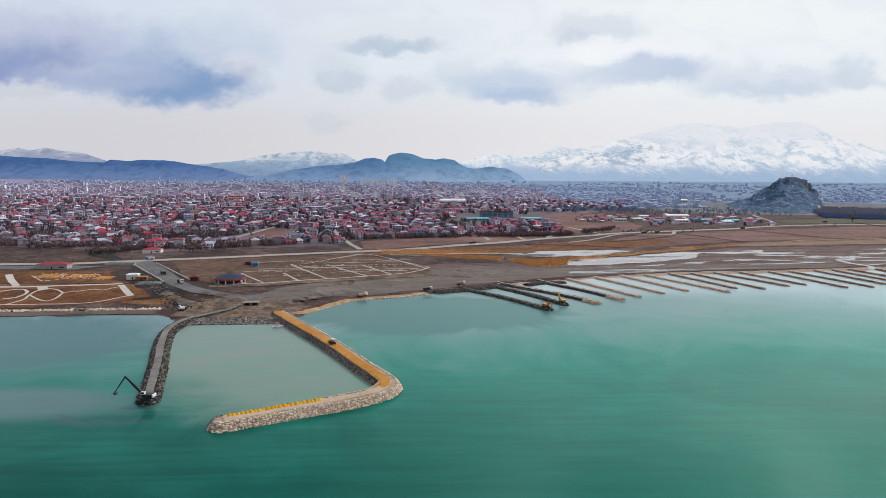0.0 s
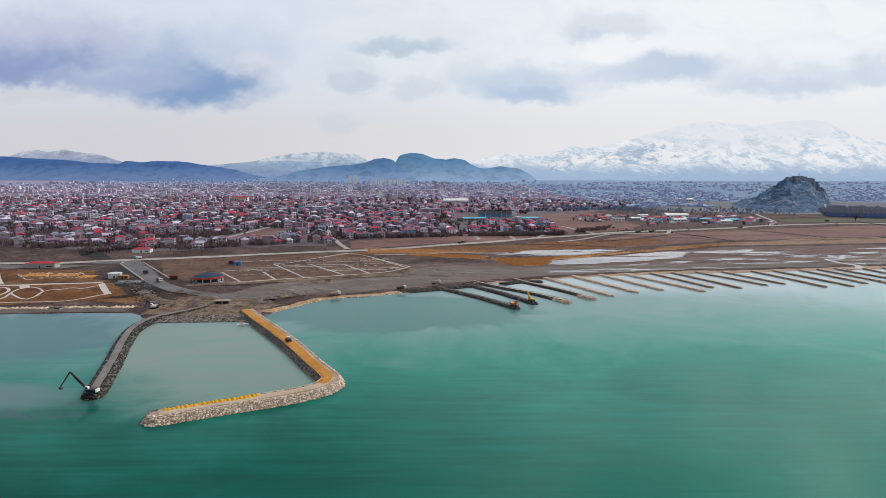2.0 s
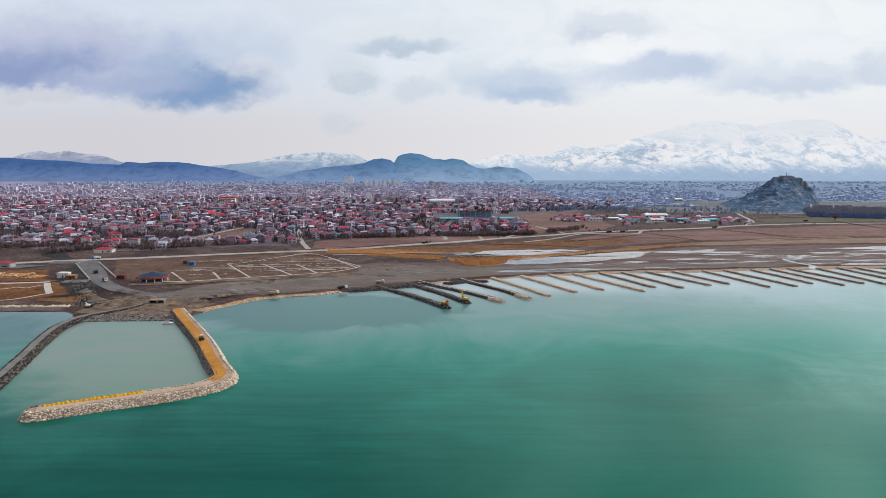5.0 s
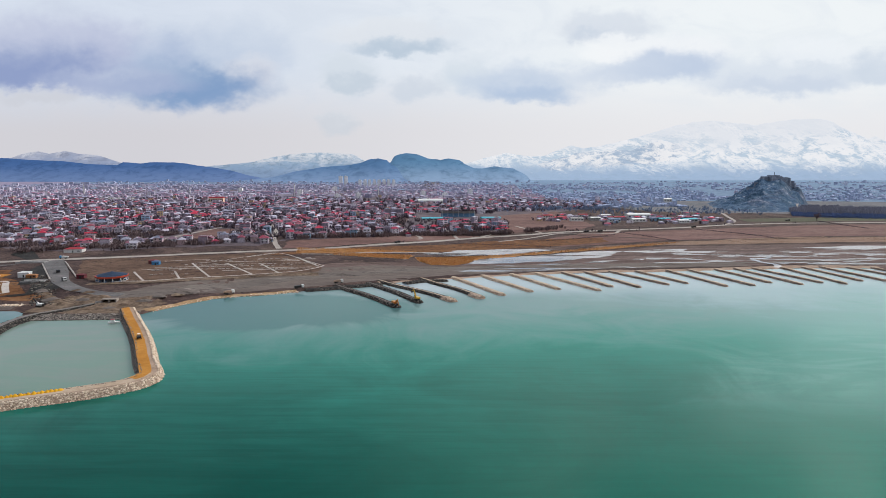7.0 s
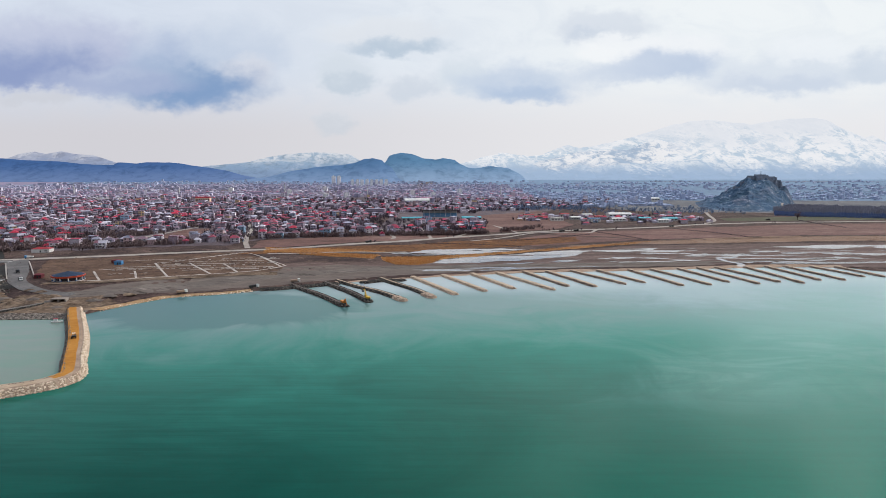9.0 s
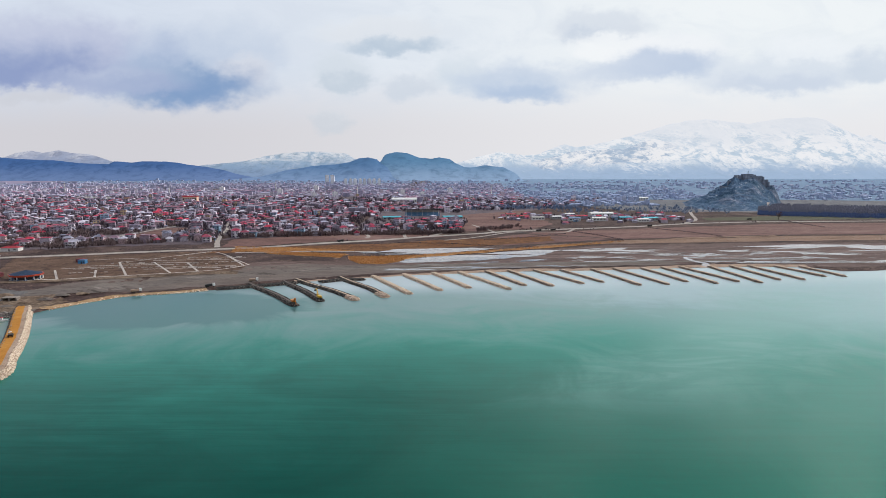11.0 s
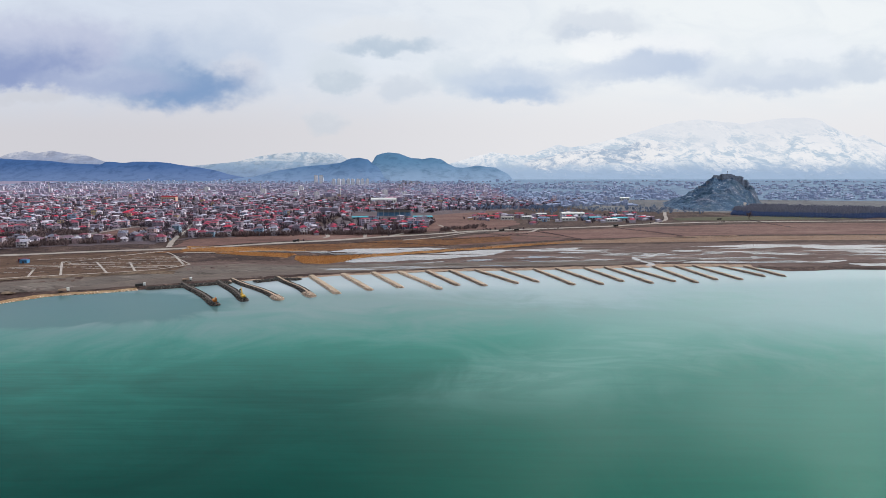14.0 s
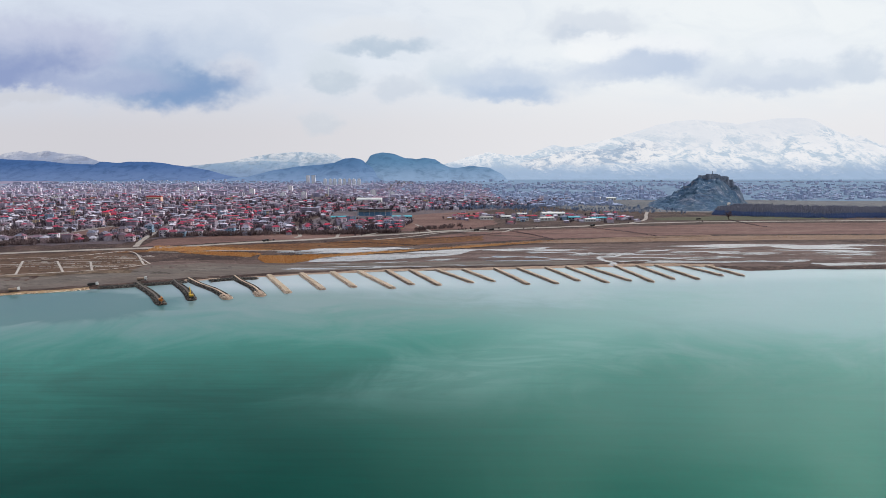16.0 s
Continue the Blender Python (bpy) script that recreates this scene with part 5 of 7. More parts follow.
def far_house(wv, wf, rv, rf, px, py, w, d, h, a, flat, rise, panes=None):
    ca, sa, z0 = math.cos(a), math.sin(a), land(px, py) - 0.5

    def P(u, v, z):
        return (px + u * ca - v * sa, py + u * sa + v * ca, z0 + z)
    k = len(wv)
    quad = ((-1, -1), (1, -1), (1, 1), (-1, 1))
    wv += [P(sx * w / 2, sy * d / 2, z) for z in (0, h) for sx, sy in quad]
    wf += [(k, k + 1, k + 5, k + 4), (k + 1, k + 2, k + 6, k + 5), (k + 2, k + 3, k + 7, k + 6), (k + 3, k, k + 4, k + 7), (k + 4, k + 5, k + 6, k + 7)]
    if panes is not None:
        # window bands, storey by storey, on the two sides that face the lake
        n = len(panes[0])
        for fl in range(max(1, int(h / 2.8))):
            for u0, u1 in ((-0.42, -0.12), (0.06, 0.40)):
                for side in (0, 1):
                    q = [(u0 * w, -d / 2 - 0.08), (u1 * w, -d / 2 - 0.08)] if not side else [(w / 2 + 0.08, u0 * d), (w / 2 + 0.08, u1 * d)] if math.sin(a) < 0.5 else [(-w / 2 - 0.08, u1 * d), (-w / 2 - 0.08, u0 * d)]
                    panes[0].extend([P(*q[0], fl * 2.8 + 1.3), P(*q[1], fl * 2.8 + 1.3), P(*q[1], fl * 2.8 + 2.8), P(*q[0], fl * 2.8 + 2.8)])
                    panes[1].append((n, n + 1, n + 2, n + 3))
                    n += 4
    k = len(rv)
    if not flat:
        e = 0.6
        rv += [P(sx * (w / 2 + e), sy * (d / 2 + e), h) for sx, sy in quad] + [P(-w * 0.25, 0, h + rise), P(w * 0.25, 0, h + rise)]
        rf += [(k, k + 1, k + 5, k + 4), (k + 2, k + 3, k + 4, k + 5), (k + 1, k + 2, k + 5), (k + 3, k, k + 4), (k + 3, k + 2, k + 1, k)]
    else:
        rv += [P(sx * (w / 2 + 0.1), sy * (d / 2 + 0.1), h + z) for z in (0, 0.5) for sx, sy in quad]
        rf += [(k + 4, k + 5, k + 6, k + 7), (k, k + 1, k + 5, k + 4), (k + 1, k + 2, k + 6, k + 5), (k + 2, k + 3, k + 7, k + 6), (k + 3, k, k + 4, k + 7)]


def build_town():
    rng = random.Random(11)
    mid, far, haze, near, trees, panes = ([], [], [], []), ([], [], [], []), ([], [], [], []), [], [], ([], [])
    y = 690
    while y < 2850:
        step = 12.5 + (y - 690) * 0.0035
        half = 0.72 * y + 60
        x = -half - 40
        while x < half + 330:
            px, py = x + rng.uniform(-5, 5), y + rng.uniform(-5, 5)
            x += step * rng.uniform(0.75, 1.35)
            if not in_town(px, py):
                continue
            if px > 420 and rng.random() < 0.85 * ease(1450, 1900, py):
                continue
            thin = ease(250, 900, px - (py - 1000) * 0.15)
            open_lot = noise.noise((px * 0.007, py * 0.007, 4)) < -0.38
            if open_lot or rng.random() < 0.30 + 0.40 * thin:
                if not open_lot or rng.random() < 0.3:
                    for _ in range(2):
                        trees.append((px + rng.uniform(-6, 6), py + rng.uniform(-6, 6), rng.uniform(4.5, 9)))
                continue
            if px > 420 and py > 1500 and rng.random() < 0.6 + 0.33 * ease(1600, 2100, py):
                continue
            w, d = rng.uniform(6.5, 12), rng.uniform(6, 9.5)
            floors = rng.choice((1, 1, 1, 2, 2, 3))
            a = 0.3 + 0.5 * noise.noise((px * 0.003, py * 0.003, 9)) + rng.choice((0, 1.57)) + rng.uniform(-0.12, 0.12)
            if py < 990 and -620 < px < 260 and len(near) < 290:
                near.append((px, py, a))
            else:
                if rng.random() < 0.012 * ease(1200, 2000, py):
                    floors = rng.choice((5, 6))
                elif rng.random() < 0.05:
                    floors, w = 4, w * rng.uniform(1.1, 1.5)
                here = py + rng.gauss(0, 120) < 1650
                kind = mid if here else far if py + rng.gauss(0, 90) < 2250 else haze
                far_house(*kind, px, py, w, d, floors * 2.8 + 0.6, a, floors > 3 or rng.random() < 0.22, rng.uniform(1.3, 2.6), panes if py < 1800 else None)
                if rng.random() < 0.55:
                    # a lean-to, garage or neighbour built against it
                    e = rng.uniform(3.5, 6)
                    far_house(*kind, px + math.cos(a) * (w + e) * 0.5, py + math.sin(a) * (w + e) * 0.5, e, d * rng.uniform(0.5, 0.9), rng.choice((2.8, 3.2, 5.6)), a, rng.random() < 0.5, 0.9)
            for _ in range(rng.choice((1, 1, 2))):
                trees.append((px + rng.choice((-1, 1)) * rng.uniform(6, 10), py + rng.uniform(-9, 6), rng.uniform(4, 9.5)))
        y += step
    # long pale sheds and school blocks between the houses
    for _ in range(70):
        py = rng.uniform(960, 2500)
        px = rng.uniform(-0.7 * py, 0.12 * py + 60)
        if in_town(px, py):
            far_house(*(mid if py < 1600 else far if py < 2250 else haze), px, py, rng.uniform(22, 48), rng.uniform(10, 15), rng.choice((4.5, 6, 9, 12)), rng.uniform(-0.1, 0.3), rng.random() < 0.6, 1.6, panes if py < 1700 else None)
    # the hamlet on the plain below the castle road
    for _ in range(95):
        px, py = rng.uniform(285, 600), rng.gauss(1110, 45)
        if 205 < px < 362 and py < 1060:
            continue
        far_house(*mid, px, py, rng.uniform(6, 12), rng.uniform(6, 9), rng.choice((3.4, 3.4, 6.2)), 0.1 + rng.uniform(-0.2, 0.2), rng.random() < 0.2, rng.uniform(1.2, 2.2))
        trees.append((px + rng.uniform(-14, 14), py + rng.uniform(-10, 10), rng.uniform(4, 7)))
    # blocks of flats on the far side of the town
    for cx, cy, n, hh in ((-420, 2300, 12, 13), (-700, 2500, 12, 13), (-1550, 2800, 12, 14), (120, 2350, 10, 13), (-60, 2050, 12, 12)):
        for _ in range(n):
            far_house(*haze, cx + rng.gauss(0, 18 + 7 * n), cy + rng.gauss(0, 60), rng.uniform(14, 24), rng.uniform(12, 16), hh * rng.uniform(0.75, 1.1), rng.uniform(0, 0.4), True, 1)
    for (a, b, c, d), name, label, wm, rm in ((mid, "town", "dense low town of plastered houses with red and grey roofs", WALL_I, ROOF_I), (far, "far_town", "distant quarters of flats and houses in haze-tinted colours", WALL_F, ROOF_F), (haze, "farthest_town", "farthest quarters of the town fading into haze", WALL_H, ROOF_H)):
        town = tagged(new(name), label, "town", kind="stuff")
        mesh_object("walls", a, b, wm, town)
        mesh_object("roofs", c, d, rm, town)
        if name == "town":
            mesh_object("windows", *panes, TOWNPANE, town)
    for k, (px, py, a) in enumerate(near):
        src = HOUSES[rng.choice((0, 0, 0, 1, 1, 2, 2, 2, 3, 4, 5, 5, 6, 7, 7))]
        m = pose(px, py, land(px, py) + 0.15, 0, 0, math.degrees(a))
        if k < 8:
            HOUSES[k].matrix_basis = m
        else:
            copy_thing(src, m)
    return trees


def build_tree(seed, hgt, label):
    """A bare winter tree: trunk, limbs, a crown of fine twigs."""
    rng = random.Random(seed)
    root = tagged(new("tree"), label, "tree", "bare trees among the houses")
    bm = tube((0, 0, -0.3), (0.1, 0, hgt * 0.45), hgt * 0.03, hgt * 0.02, 6)
    part("trunk", bm, BARK, root)
    verts, faces, ends = [], [], []

    def limb(p, q, r0, r1):
        k = len(verts)
        d = (q - p).normalized()
        u = d.orthogonal().normalized()
        w = d.cross(u)
        for c, r in ((p, r0), (q, r1)):
            for a in (0, 2.1, 4.2):
                verts.append(tuple(c + (u * math.cos(a) + w * math.sin(a)) * r))
        for j in range(3):
            faces.append((k + j, k + (j + 1) % 3, k + 3 + (j + 1) % 3, k + 3 + j))

    for _ in range(13):
        a, t = rng.uniform(0, 6.28), rng.uniform(0.12, 0.45)
        p = Vector((0.1 * t, 0, hgt * t))
        q = p + Vector((math.cos(a) * rng.uniform(0.15, 0.40), math.sin(a) * rng.uniform(0.15, 0.40), rng.uniform(0.12, 0.45))) * hgt
        limb(p, q, hgt * 0.012, hgt * 0.006)
        ends.append((p, q))
    limbs_v, limbs_f = verts[:], faces[:]
    mesh_object("branchwork", limbs_v, limbs_f, BARK, root)
    verts, faces = [], []
    for p, q in ends:
        for _ in range(22):
            s = p.lerp(q, rng.uniform(0.2, 1.0))
            e = s + Vector((rng.gauss(0, 0.12), rng.gauss(0, 0.12), rng.uniform(-0.03, 0.18))) * hgt
            w = Vector((rng.uniform(-1, 1), rng.uniform(-1, 1), 0)).normalized() * hgt * rng.uniform(0.006, 0.014)
            k = len(verts)
            verts += [tuple(s - w), tuple(s + w), tuple(e + w * 0.7), tuple(e - w * 0.7)]
            faces.append((k, k + 1, k + 2, k + 3))
    mesh_object("crown", verts, faces, TWIGS, root)
    return root


BARK = earth("grey_brown_bark", [(0.3, (0.045, 0.035, 0.030)), (0.7, (0.10, 0.08, 0.07))], 0.5, 3, 0.05)
TWIGS = earth("bare_purple_brown_twigs", [(0.3, (0.135, 0.095, 0.098)), (0.7, (0.25, 0.18, 0.178))], 0.1, 1.5, 0.05)
TREES = [build_tree(60 + k, hg, "bare winter tree with fine brown twigs") for k, hg in enumerate((6.0, 8.0, 9.5, 5.0, 7.0))]
SPOTS = build_town()


def thicket(name, spots, label, mat, seed, twigs=22):
    """Far bare trees too many to count: tufts of twigs on short stems."""
    rng = random.Random(seed)
    verts, faces = [], []
    for x, y, h in spots:
        z = land(x, y)
        for _ in range(twigs):
            a, r, t = rng.uniform(0, 6.28), rng.uniform(0.05, 0.55) * h, rng.uniform(0.05, 0.7) * h
            s = (x + math.cos(a) * r * 0.4, y + math.sin(a) * r * 0.4, z + t * 0.35)
            e = (x + math.cos(a) * r, y + math.sin(a) * r, z + t + h * 0.3)
            w = h * rng.uniform(0.03, 0.07)
            b = rng.uniform(0, 3.14)
            dx, dy = math.cos(b) * w, math.sin(b) * w
            k = len(verts)
            verts += [(s[0] - dx * 0.5, s[1] - dy * 0.5, s[2] - 0.3), (s[0] + dx * 0.5, s[1] + dy * 0.5, s[2] - 0.3), (e[0] + dx, e[1] + dy, e[2]), (e[0] - dx, e[1] - dy, e[2])]
            faces.append((k, k + 1, k + 2, k + 3))
    return tagged(mesh_object(name, verts, faces, mat), label, "trees", kind="stuff")


rng = random.Random(19)
close = [s for s in SPOTS if s[1] < 930 and -560 < s[0] < 260][:190]
rest = [s for s in SPOTS if s not in close and s[1] < 1750]
# rows and clumps along the edge of the town
for x0, y0, x1, y1, n in ((-330, 640, -290, 690, 14), (-250, 670, -195, 700, 12), (-130, 760, -60, 800, 16), (60, 835, 130, 862, 22), (120, 840, 215, 880, 14), (-30, 790, 40, 812, 16), (-460, 700, -400, 690, 8)):
    for _ in range(n):
        t = rng.random()
        close.append((x0 + (x1 - x0) * t + rng.uniform(-6, 6), y0 + (y1 - y0) * t + rng.uniform(-6, 6), rng.uniform(5, 9)))
for k, (x, y, h) in enumerate(close):
    src = TREES[k % 5]
    m = pose(x, y, land(x, y), 0, 0, rng.uniform(0, 360))
    if k < 5:
        src.matrix_basis = m
    else:
        copy_thing(src, m)
FARTWIGS = earth("far_bare_woods", [(0.3, (0.078, 0.060, 0.076)), (0.7, (0.150, 0.118, 0.138))], 0.05, 0.5, 0.05)
thicket("town_trees", rest, "bare brown garden trees all over the town", FARTWIGS, 3, 20)
# dense bare orchards between the first rows of houses
grove = []
while len(grove) < 4200:
    x, y = rng.uniform(-620, 260), rng.uniform(670, 1050)
    if in_town(x, y) and noise.noise((x * 0.016, y * 0.013, 12.0)) > 0.10 + 0.15 * ease(780, 1050, y):
        grove.append((x, y, rng.uniform(3.5, 6.5)))
for x0, y0, x1, y1, n in ((60, 838, 212, 882, 260), (-60, 792, 45, 816, 150), (-335, 655, -290, 700, 90), (-250, 690, -190, 712, 90), (-420, 700, -340, 712, 80), (240, 905, 300, 960, 60)):
    for _ in range(n):
        t = rng.random()
        grove.append((x0 + (x1 - x0) * t + rng.uniform(-7, 7), y0 + (y1 - y0) * t + rng.uniform(-9, 9), rng.uniform(3.5, 7)))
thicket("orchard", grove, "dense purple-brown bare orchards among the houses", TWIGS, 14, 22)
# twigs painted pale blue in place of haze before the wood
WOODTWIGS = earth("haze_pale_bare_wood", [(0.3, (0.17, 0.235, 0.36)), (0.7, (0.24, 0.30, 0.42))], 0.02, 0.4, 0.05)
EDGETWIGS = earth("haze_blue_bare_wood", [(0.3, (0.12, 0.175, 0.34)), (0.7, (0.18, 0.24, 0.42))], 0.02, 0.4, 0.05)
COPSE = earth("grey_brown_bare_wood", [(0.3, (0.25, 0.25, 0.31)), (0.7, (0.33, 0.33, 0.38))], 0.01, 0.3, 0.05)


def wood_edge(x):
    return float(np.interp(x, (780, 820, 900, 960, 1000, 1600), (1205, 1170, 1135, 1118, 1122, 1150))) + 9 * noise.noise((x * 0.02, 8.0, 2.0))


front, inner = [], []
for _ in range(5200):
    x = 785 + 815 * rng.random() ** 1.2
    d = rng.uniform(0, 300)
    if d < 75:
        front.append((x + d * 0.5, wood_edge(x) + d, rng.uniform(3, 6.5) * ease(-12, 25, d + rng.uniform(0, 14))))
    elif d < 150 + 130 * ease(1500, 800, x):
        inner.append((x + d * 0.5, wood_edge(x) + d, rng.uniform(5, 11)))
for _ in range(2600):
    x = 785 + 815 * rng.random() ** 1.2
    d = rng.uniform(0, 75)
    front.append((x + d * 0.5, wood_edge(x) + d, rng.uniform(2.5, 6.5) * (1 - 0.4 * ease(0.0, 0.3, noise.noise((x * 0.012, d * 0.02, 3.0))))))
thicket("wood", front, "dense bare edge of the wood beside the castle rock, tinted blue for haze", EDGETWIGS, 4, 22)
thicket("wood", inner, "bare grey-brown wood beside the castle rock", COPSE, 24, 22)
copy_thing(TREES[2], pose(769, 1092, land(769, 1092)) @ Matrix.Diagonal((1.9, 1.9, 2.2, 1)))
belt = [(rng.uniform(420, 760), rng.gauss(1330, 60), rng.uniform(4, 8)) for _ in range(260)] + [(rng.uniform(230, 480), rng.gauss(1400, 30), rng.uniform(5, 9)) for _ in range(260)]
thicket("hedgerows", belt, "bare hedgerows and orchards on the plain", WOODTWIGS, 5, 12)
shrubs = [(rng.uniform(300, 420), rng.gauss(925, 6) + 0.0, rng.uniform(2, 4)) for _ in range(10)] + [(x, float(np.interp(x, (-200, 5, 155, 293, 568, 800), (632, 712, 832, 912, 1014, 1062))), rng.uniform(2, 3.5)) for x in (61, 70, 160, 168, 236, 244, 300, 310, 318, 330, 420, 560, 575, 590, 640, 700, 705, 790)]
DITCHES = [[(128, 768), (194, 759), (248, 738)], [(240, 794), (288, 818), (360, 871)], [(373, 900), (397, 858), (420, 801)], [(499, 948), (542, 887), (563, 838)], [(766, 1082), (763, 999), (771, 955)]]
for line in DITCHES:
    for (x0, y0), (x1, y1) in zip(line, line[1:]):
        n = int(math.hypot(x1 - x0, y1 - y0) / 0.9)
        shrubs += [(x0 + (x1 - x0) * k / n + rng.uniform(-1, 1), y0 + (y1 - y0) * k / n + rng.uniform(-0.7, 0.7), rng.uniform(0.7, 1.7)) for k in range(n) if noise.noise((x0 + k * 0.2, y0, 3.0)) > -0.25]
thicket("shrubs", shrubs, "dark roadside shrubs", FARTWIGS, 6, 30)


scrub = []
while len(scrub) < 2000:
    x, y = rng.uniform(-420, 900), rng.uniform(420, 1000)
    if y > shore(x) + (28 if x < -150 else 60 if x < 60 else 90) and not in_town(x, y) and noise.noise((x * 0.012, y * 0.02, 8)) > -0.05 and not (100 < x < 760 and y < 775):
        scrub.append((x, y, rng.uniform(0.5, 1.3)))
thicket("scrub", scrub, "low dark winter scrub over the dry grass", TWIGS, 8, 9)


# ---- hazy quarters on the far plain ----
def build_far_quarters():
    rng = random.Random(71)
    store, trees = ([], [], [], []), []
    y = 1450
    while y < 3500:
        step = 15 + (y - 1450) * 0.012
        x = -0.72 * y - 60
        while x < 0.98 * y + 320:
            px, py = x + rng.uniform(-8, 8), y + rng.uniform(-8, 8)
            x += step * rng.uniform(0.7, 1.4)
            if (py < 2780 and px < 420) or (px < -1650 and py > 2700) or (690 < px < 1080 and py < 1740) or py < float(np.interp(px, (420, 640, 1100, 1101, 3600), (1400, 1480, 1500, 1720, 1720))) + 60 * noise.noise((px * 0.006, 4.0, 1.0)):
                continue
            if noise.noise((px * 0.004, py * 0.003, 6.5)) < -0.12 + 0.35 * ease(3000, 4300, py) or rng.random() < 0.25 + 0.35 * ease(900, 1100, px):
                continue
            tall = rng.random() < 0.05
            far_house(*store, px, py, rng.uniform(7, 15), rng.uniform(7, 11), rng.uniform(9, 15) if tall else rng.choice((3.4, 3.6, 6.2)), 0.2 + rng.choice((0, 1.57)) + rng.uniform(-0.2, 0.2), tall or rng.random() < 0.3, rng.uniform(1.2, 2.4))
            if py < 2600:
                trees.append((px + rng.uniform(-14, 14), py + rng.uniform(-10, 10), rng.uniform(4, 9)))
        y += step
    # pale blue walls, roofs and twigs carry the haze in their colour
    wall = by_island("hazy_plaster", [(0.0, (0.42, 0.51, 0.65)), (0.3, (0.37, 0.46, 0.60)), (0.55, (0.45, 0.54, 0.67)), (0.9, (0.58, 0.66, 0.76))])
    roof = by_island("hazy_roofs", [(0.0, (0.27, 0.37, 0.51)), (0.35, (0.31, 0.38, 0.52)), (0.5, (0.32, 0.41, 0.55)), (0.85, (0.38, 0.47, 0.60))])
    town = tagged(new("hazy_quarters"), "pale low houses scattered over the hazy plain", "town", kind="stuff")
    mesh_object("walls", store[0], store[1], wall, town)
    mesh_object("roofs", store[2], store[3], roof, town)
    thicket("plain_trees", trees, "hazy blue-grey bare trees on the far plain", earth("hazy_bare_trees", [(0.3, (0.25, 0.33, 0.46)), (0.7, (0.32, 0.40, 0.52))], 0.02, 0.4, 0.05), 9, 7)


build_far_quarters()


# ---- large buildings ----
def hall(name, x, y, turn, w, d, h, rise, wall, roof, label, category, bays=6):
    root = tagged(new(name), label, category)
    root.matrix_basis = pose(x, y, land(x, y), 0, 0, turn)
    part("wall", block(-w / 2, w / 2, -d / 2, d / 2, -0.5, h), wall, root)
    o = [(-d / 2 - 0.5, h)] + [(math.sin(t) * (d / 2 + 0.5), h + rise * math.cos(t)) for t in (-1.1, -0.7, -0.35, 0, 0.35, 0.7, 1.1)] + [(d / 2 + 0.5, h)]
    bm = prism(o, -w / 2 - 0.4, w / 2 + 0.4)
    bmesh.ops.rotate(bm, verts=bm.verts, cent=(0, 0, 0), matrix=Matrix.Rotation(-math.pi / 2, 3, "Z"))
    part("roof", bm, roof, root)
    for k in range(bays):
        u = -w / 2 + w * (k + 0.5) / bays
        part("window", block(u - w / bays * 0.3, u + w / bays * 0.3, -d / 2 - 0.06, -d / 2 + 0.02, h * 0.45, h * 0.8), GLASS, root)
    return root


hall("sports_hall", 84, 1585, 3, 62, 30, 8, 5, WHITEWALL, WHITEPAINT, "large white hall with a curved white roof", "hall", 10)
hall("warehouse", 474, 1150, 4, 42, 18, 7, 2.5, WHITEWALL, WHITEPAINT, "white warehouse with a pale roof", "warehouse")
hall("warehouse", 712, 1715, 4, 44, 20, 7, 2.5, WHITEWALL, WHITEPAINT, "long white warehouse on the far plain", "warehouse")
hall("school", -440, 1545, 4, 34, 16, 15, 3.0, plain("apricot_render", (0.72, 0.50, 0.38), 0.9), REDPAINT, "apricot school building with a red roof", "school", 8)
hall("warehouse", -760, 1690, 2, 90, 26, 6, 2, WHITEWALL, CONCRETE, "long pale industrial shed among houses", "warehouse")
hall("shed", 100, 1090, 12, 40, 16, 4, 1.6, CONCRETE, TEAL, "low hall with a turquoise sheet roof", "hall")
hall("shed", 202, 1112, 8, 34, 18, 4, 1.6, CONCRETE, TEAL, "low hall with a turquoise roof beside the stand", "hall")
for k, (x, y, w, rf) in enumerate(((330, 1120, 16, REDPAINT), (350, 1090, 22, CONCRETE), (385, 1105, 18, WHITEPAINT), (410, 1070, 20, BLUESHEET), (430, 1120, 16, REDPAINT), (452, 1075, 24, WHITEPAINT), (500, 1085, 20, TEAL), (520, 1050, 18, WHITEPAINT), (540, 1075, 26, TEAL), (380, 1180, 16, REDPAINT), (420, 1170, 18, WHITEPAINT), (310, 1160, 18, REDPAINT), (480, 1200, 20, CONCRETE))):
    hall("workshop", x, y, 4 + 3 * (k % 3), w, 11, 4.5, 1.8, WHITEWALL if k % 2 else CONCRETE, rf, "small workshop building with a sheet roof", "workshop", 4)["group"] = "workshops on the plain"


def build_stand(x, y, turn):
    """The stadium's stand: stepped tiers, back wall, roof on columns."""
    root = tagged(new("stadium_stand"), "blue stadium stand with stepped tiers and a dark roof", "stand")
    root.matrix_basis = pose(x, y, land(x, y), 0, 0, turn)
    for k in range(6):
        part("tier", block(-32, 32, -8 + k * 2, -6 + k * 2, -0.3, 1.2 + k * 1.1), BLUESEAT, root)
    part("back_wall", block(-32, 32, 4, 4.5, -0.3, 11), CONCRETE, root)
    part("roof", prism([(-9, 12.6), (5, 11), (5, 11.5), (-9, 13.1)], -33, 33), STEEL, root).matrix_basis = Matrix.Rotation(math.pi / 2, 4, "Z") @ Matrix.Scale(-1, 4, (0, 1, 0))
    for k in range(7):
        part("column", tube((-30 + k * 10, -7, 0), (-30 + k * 10, -7, 12.5), 0.3, 0.3, 6), WHITEWALL, root)


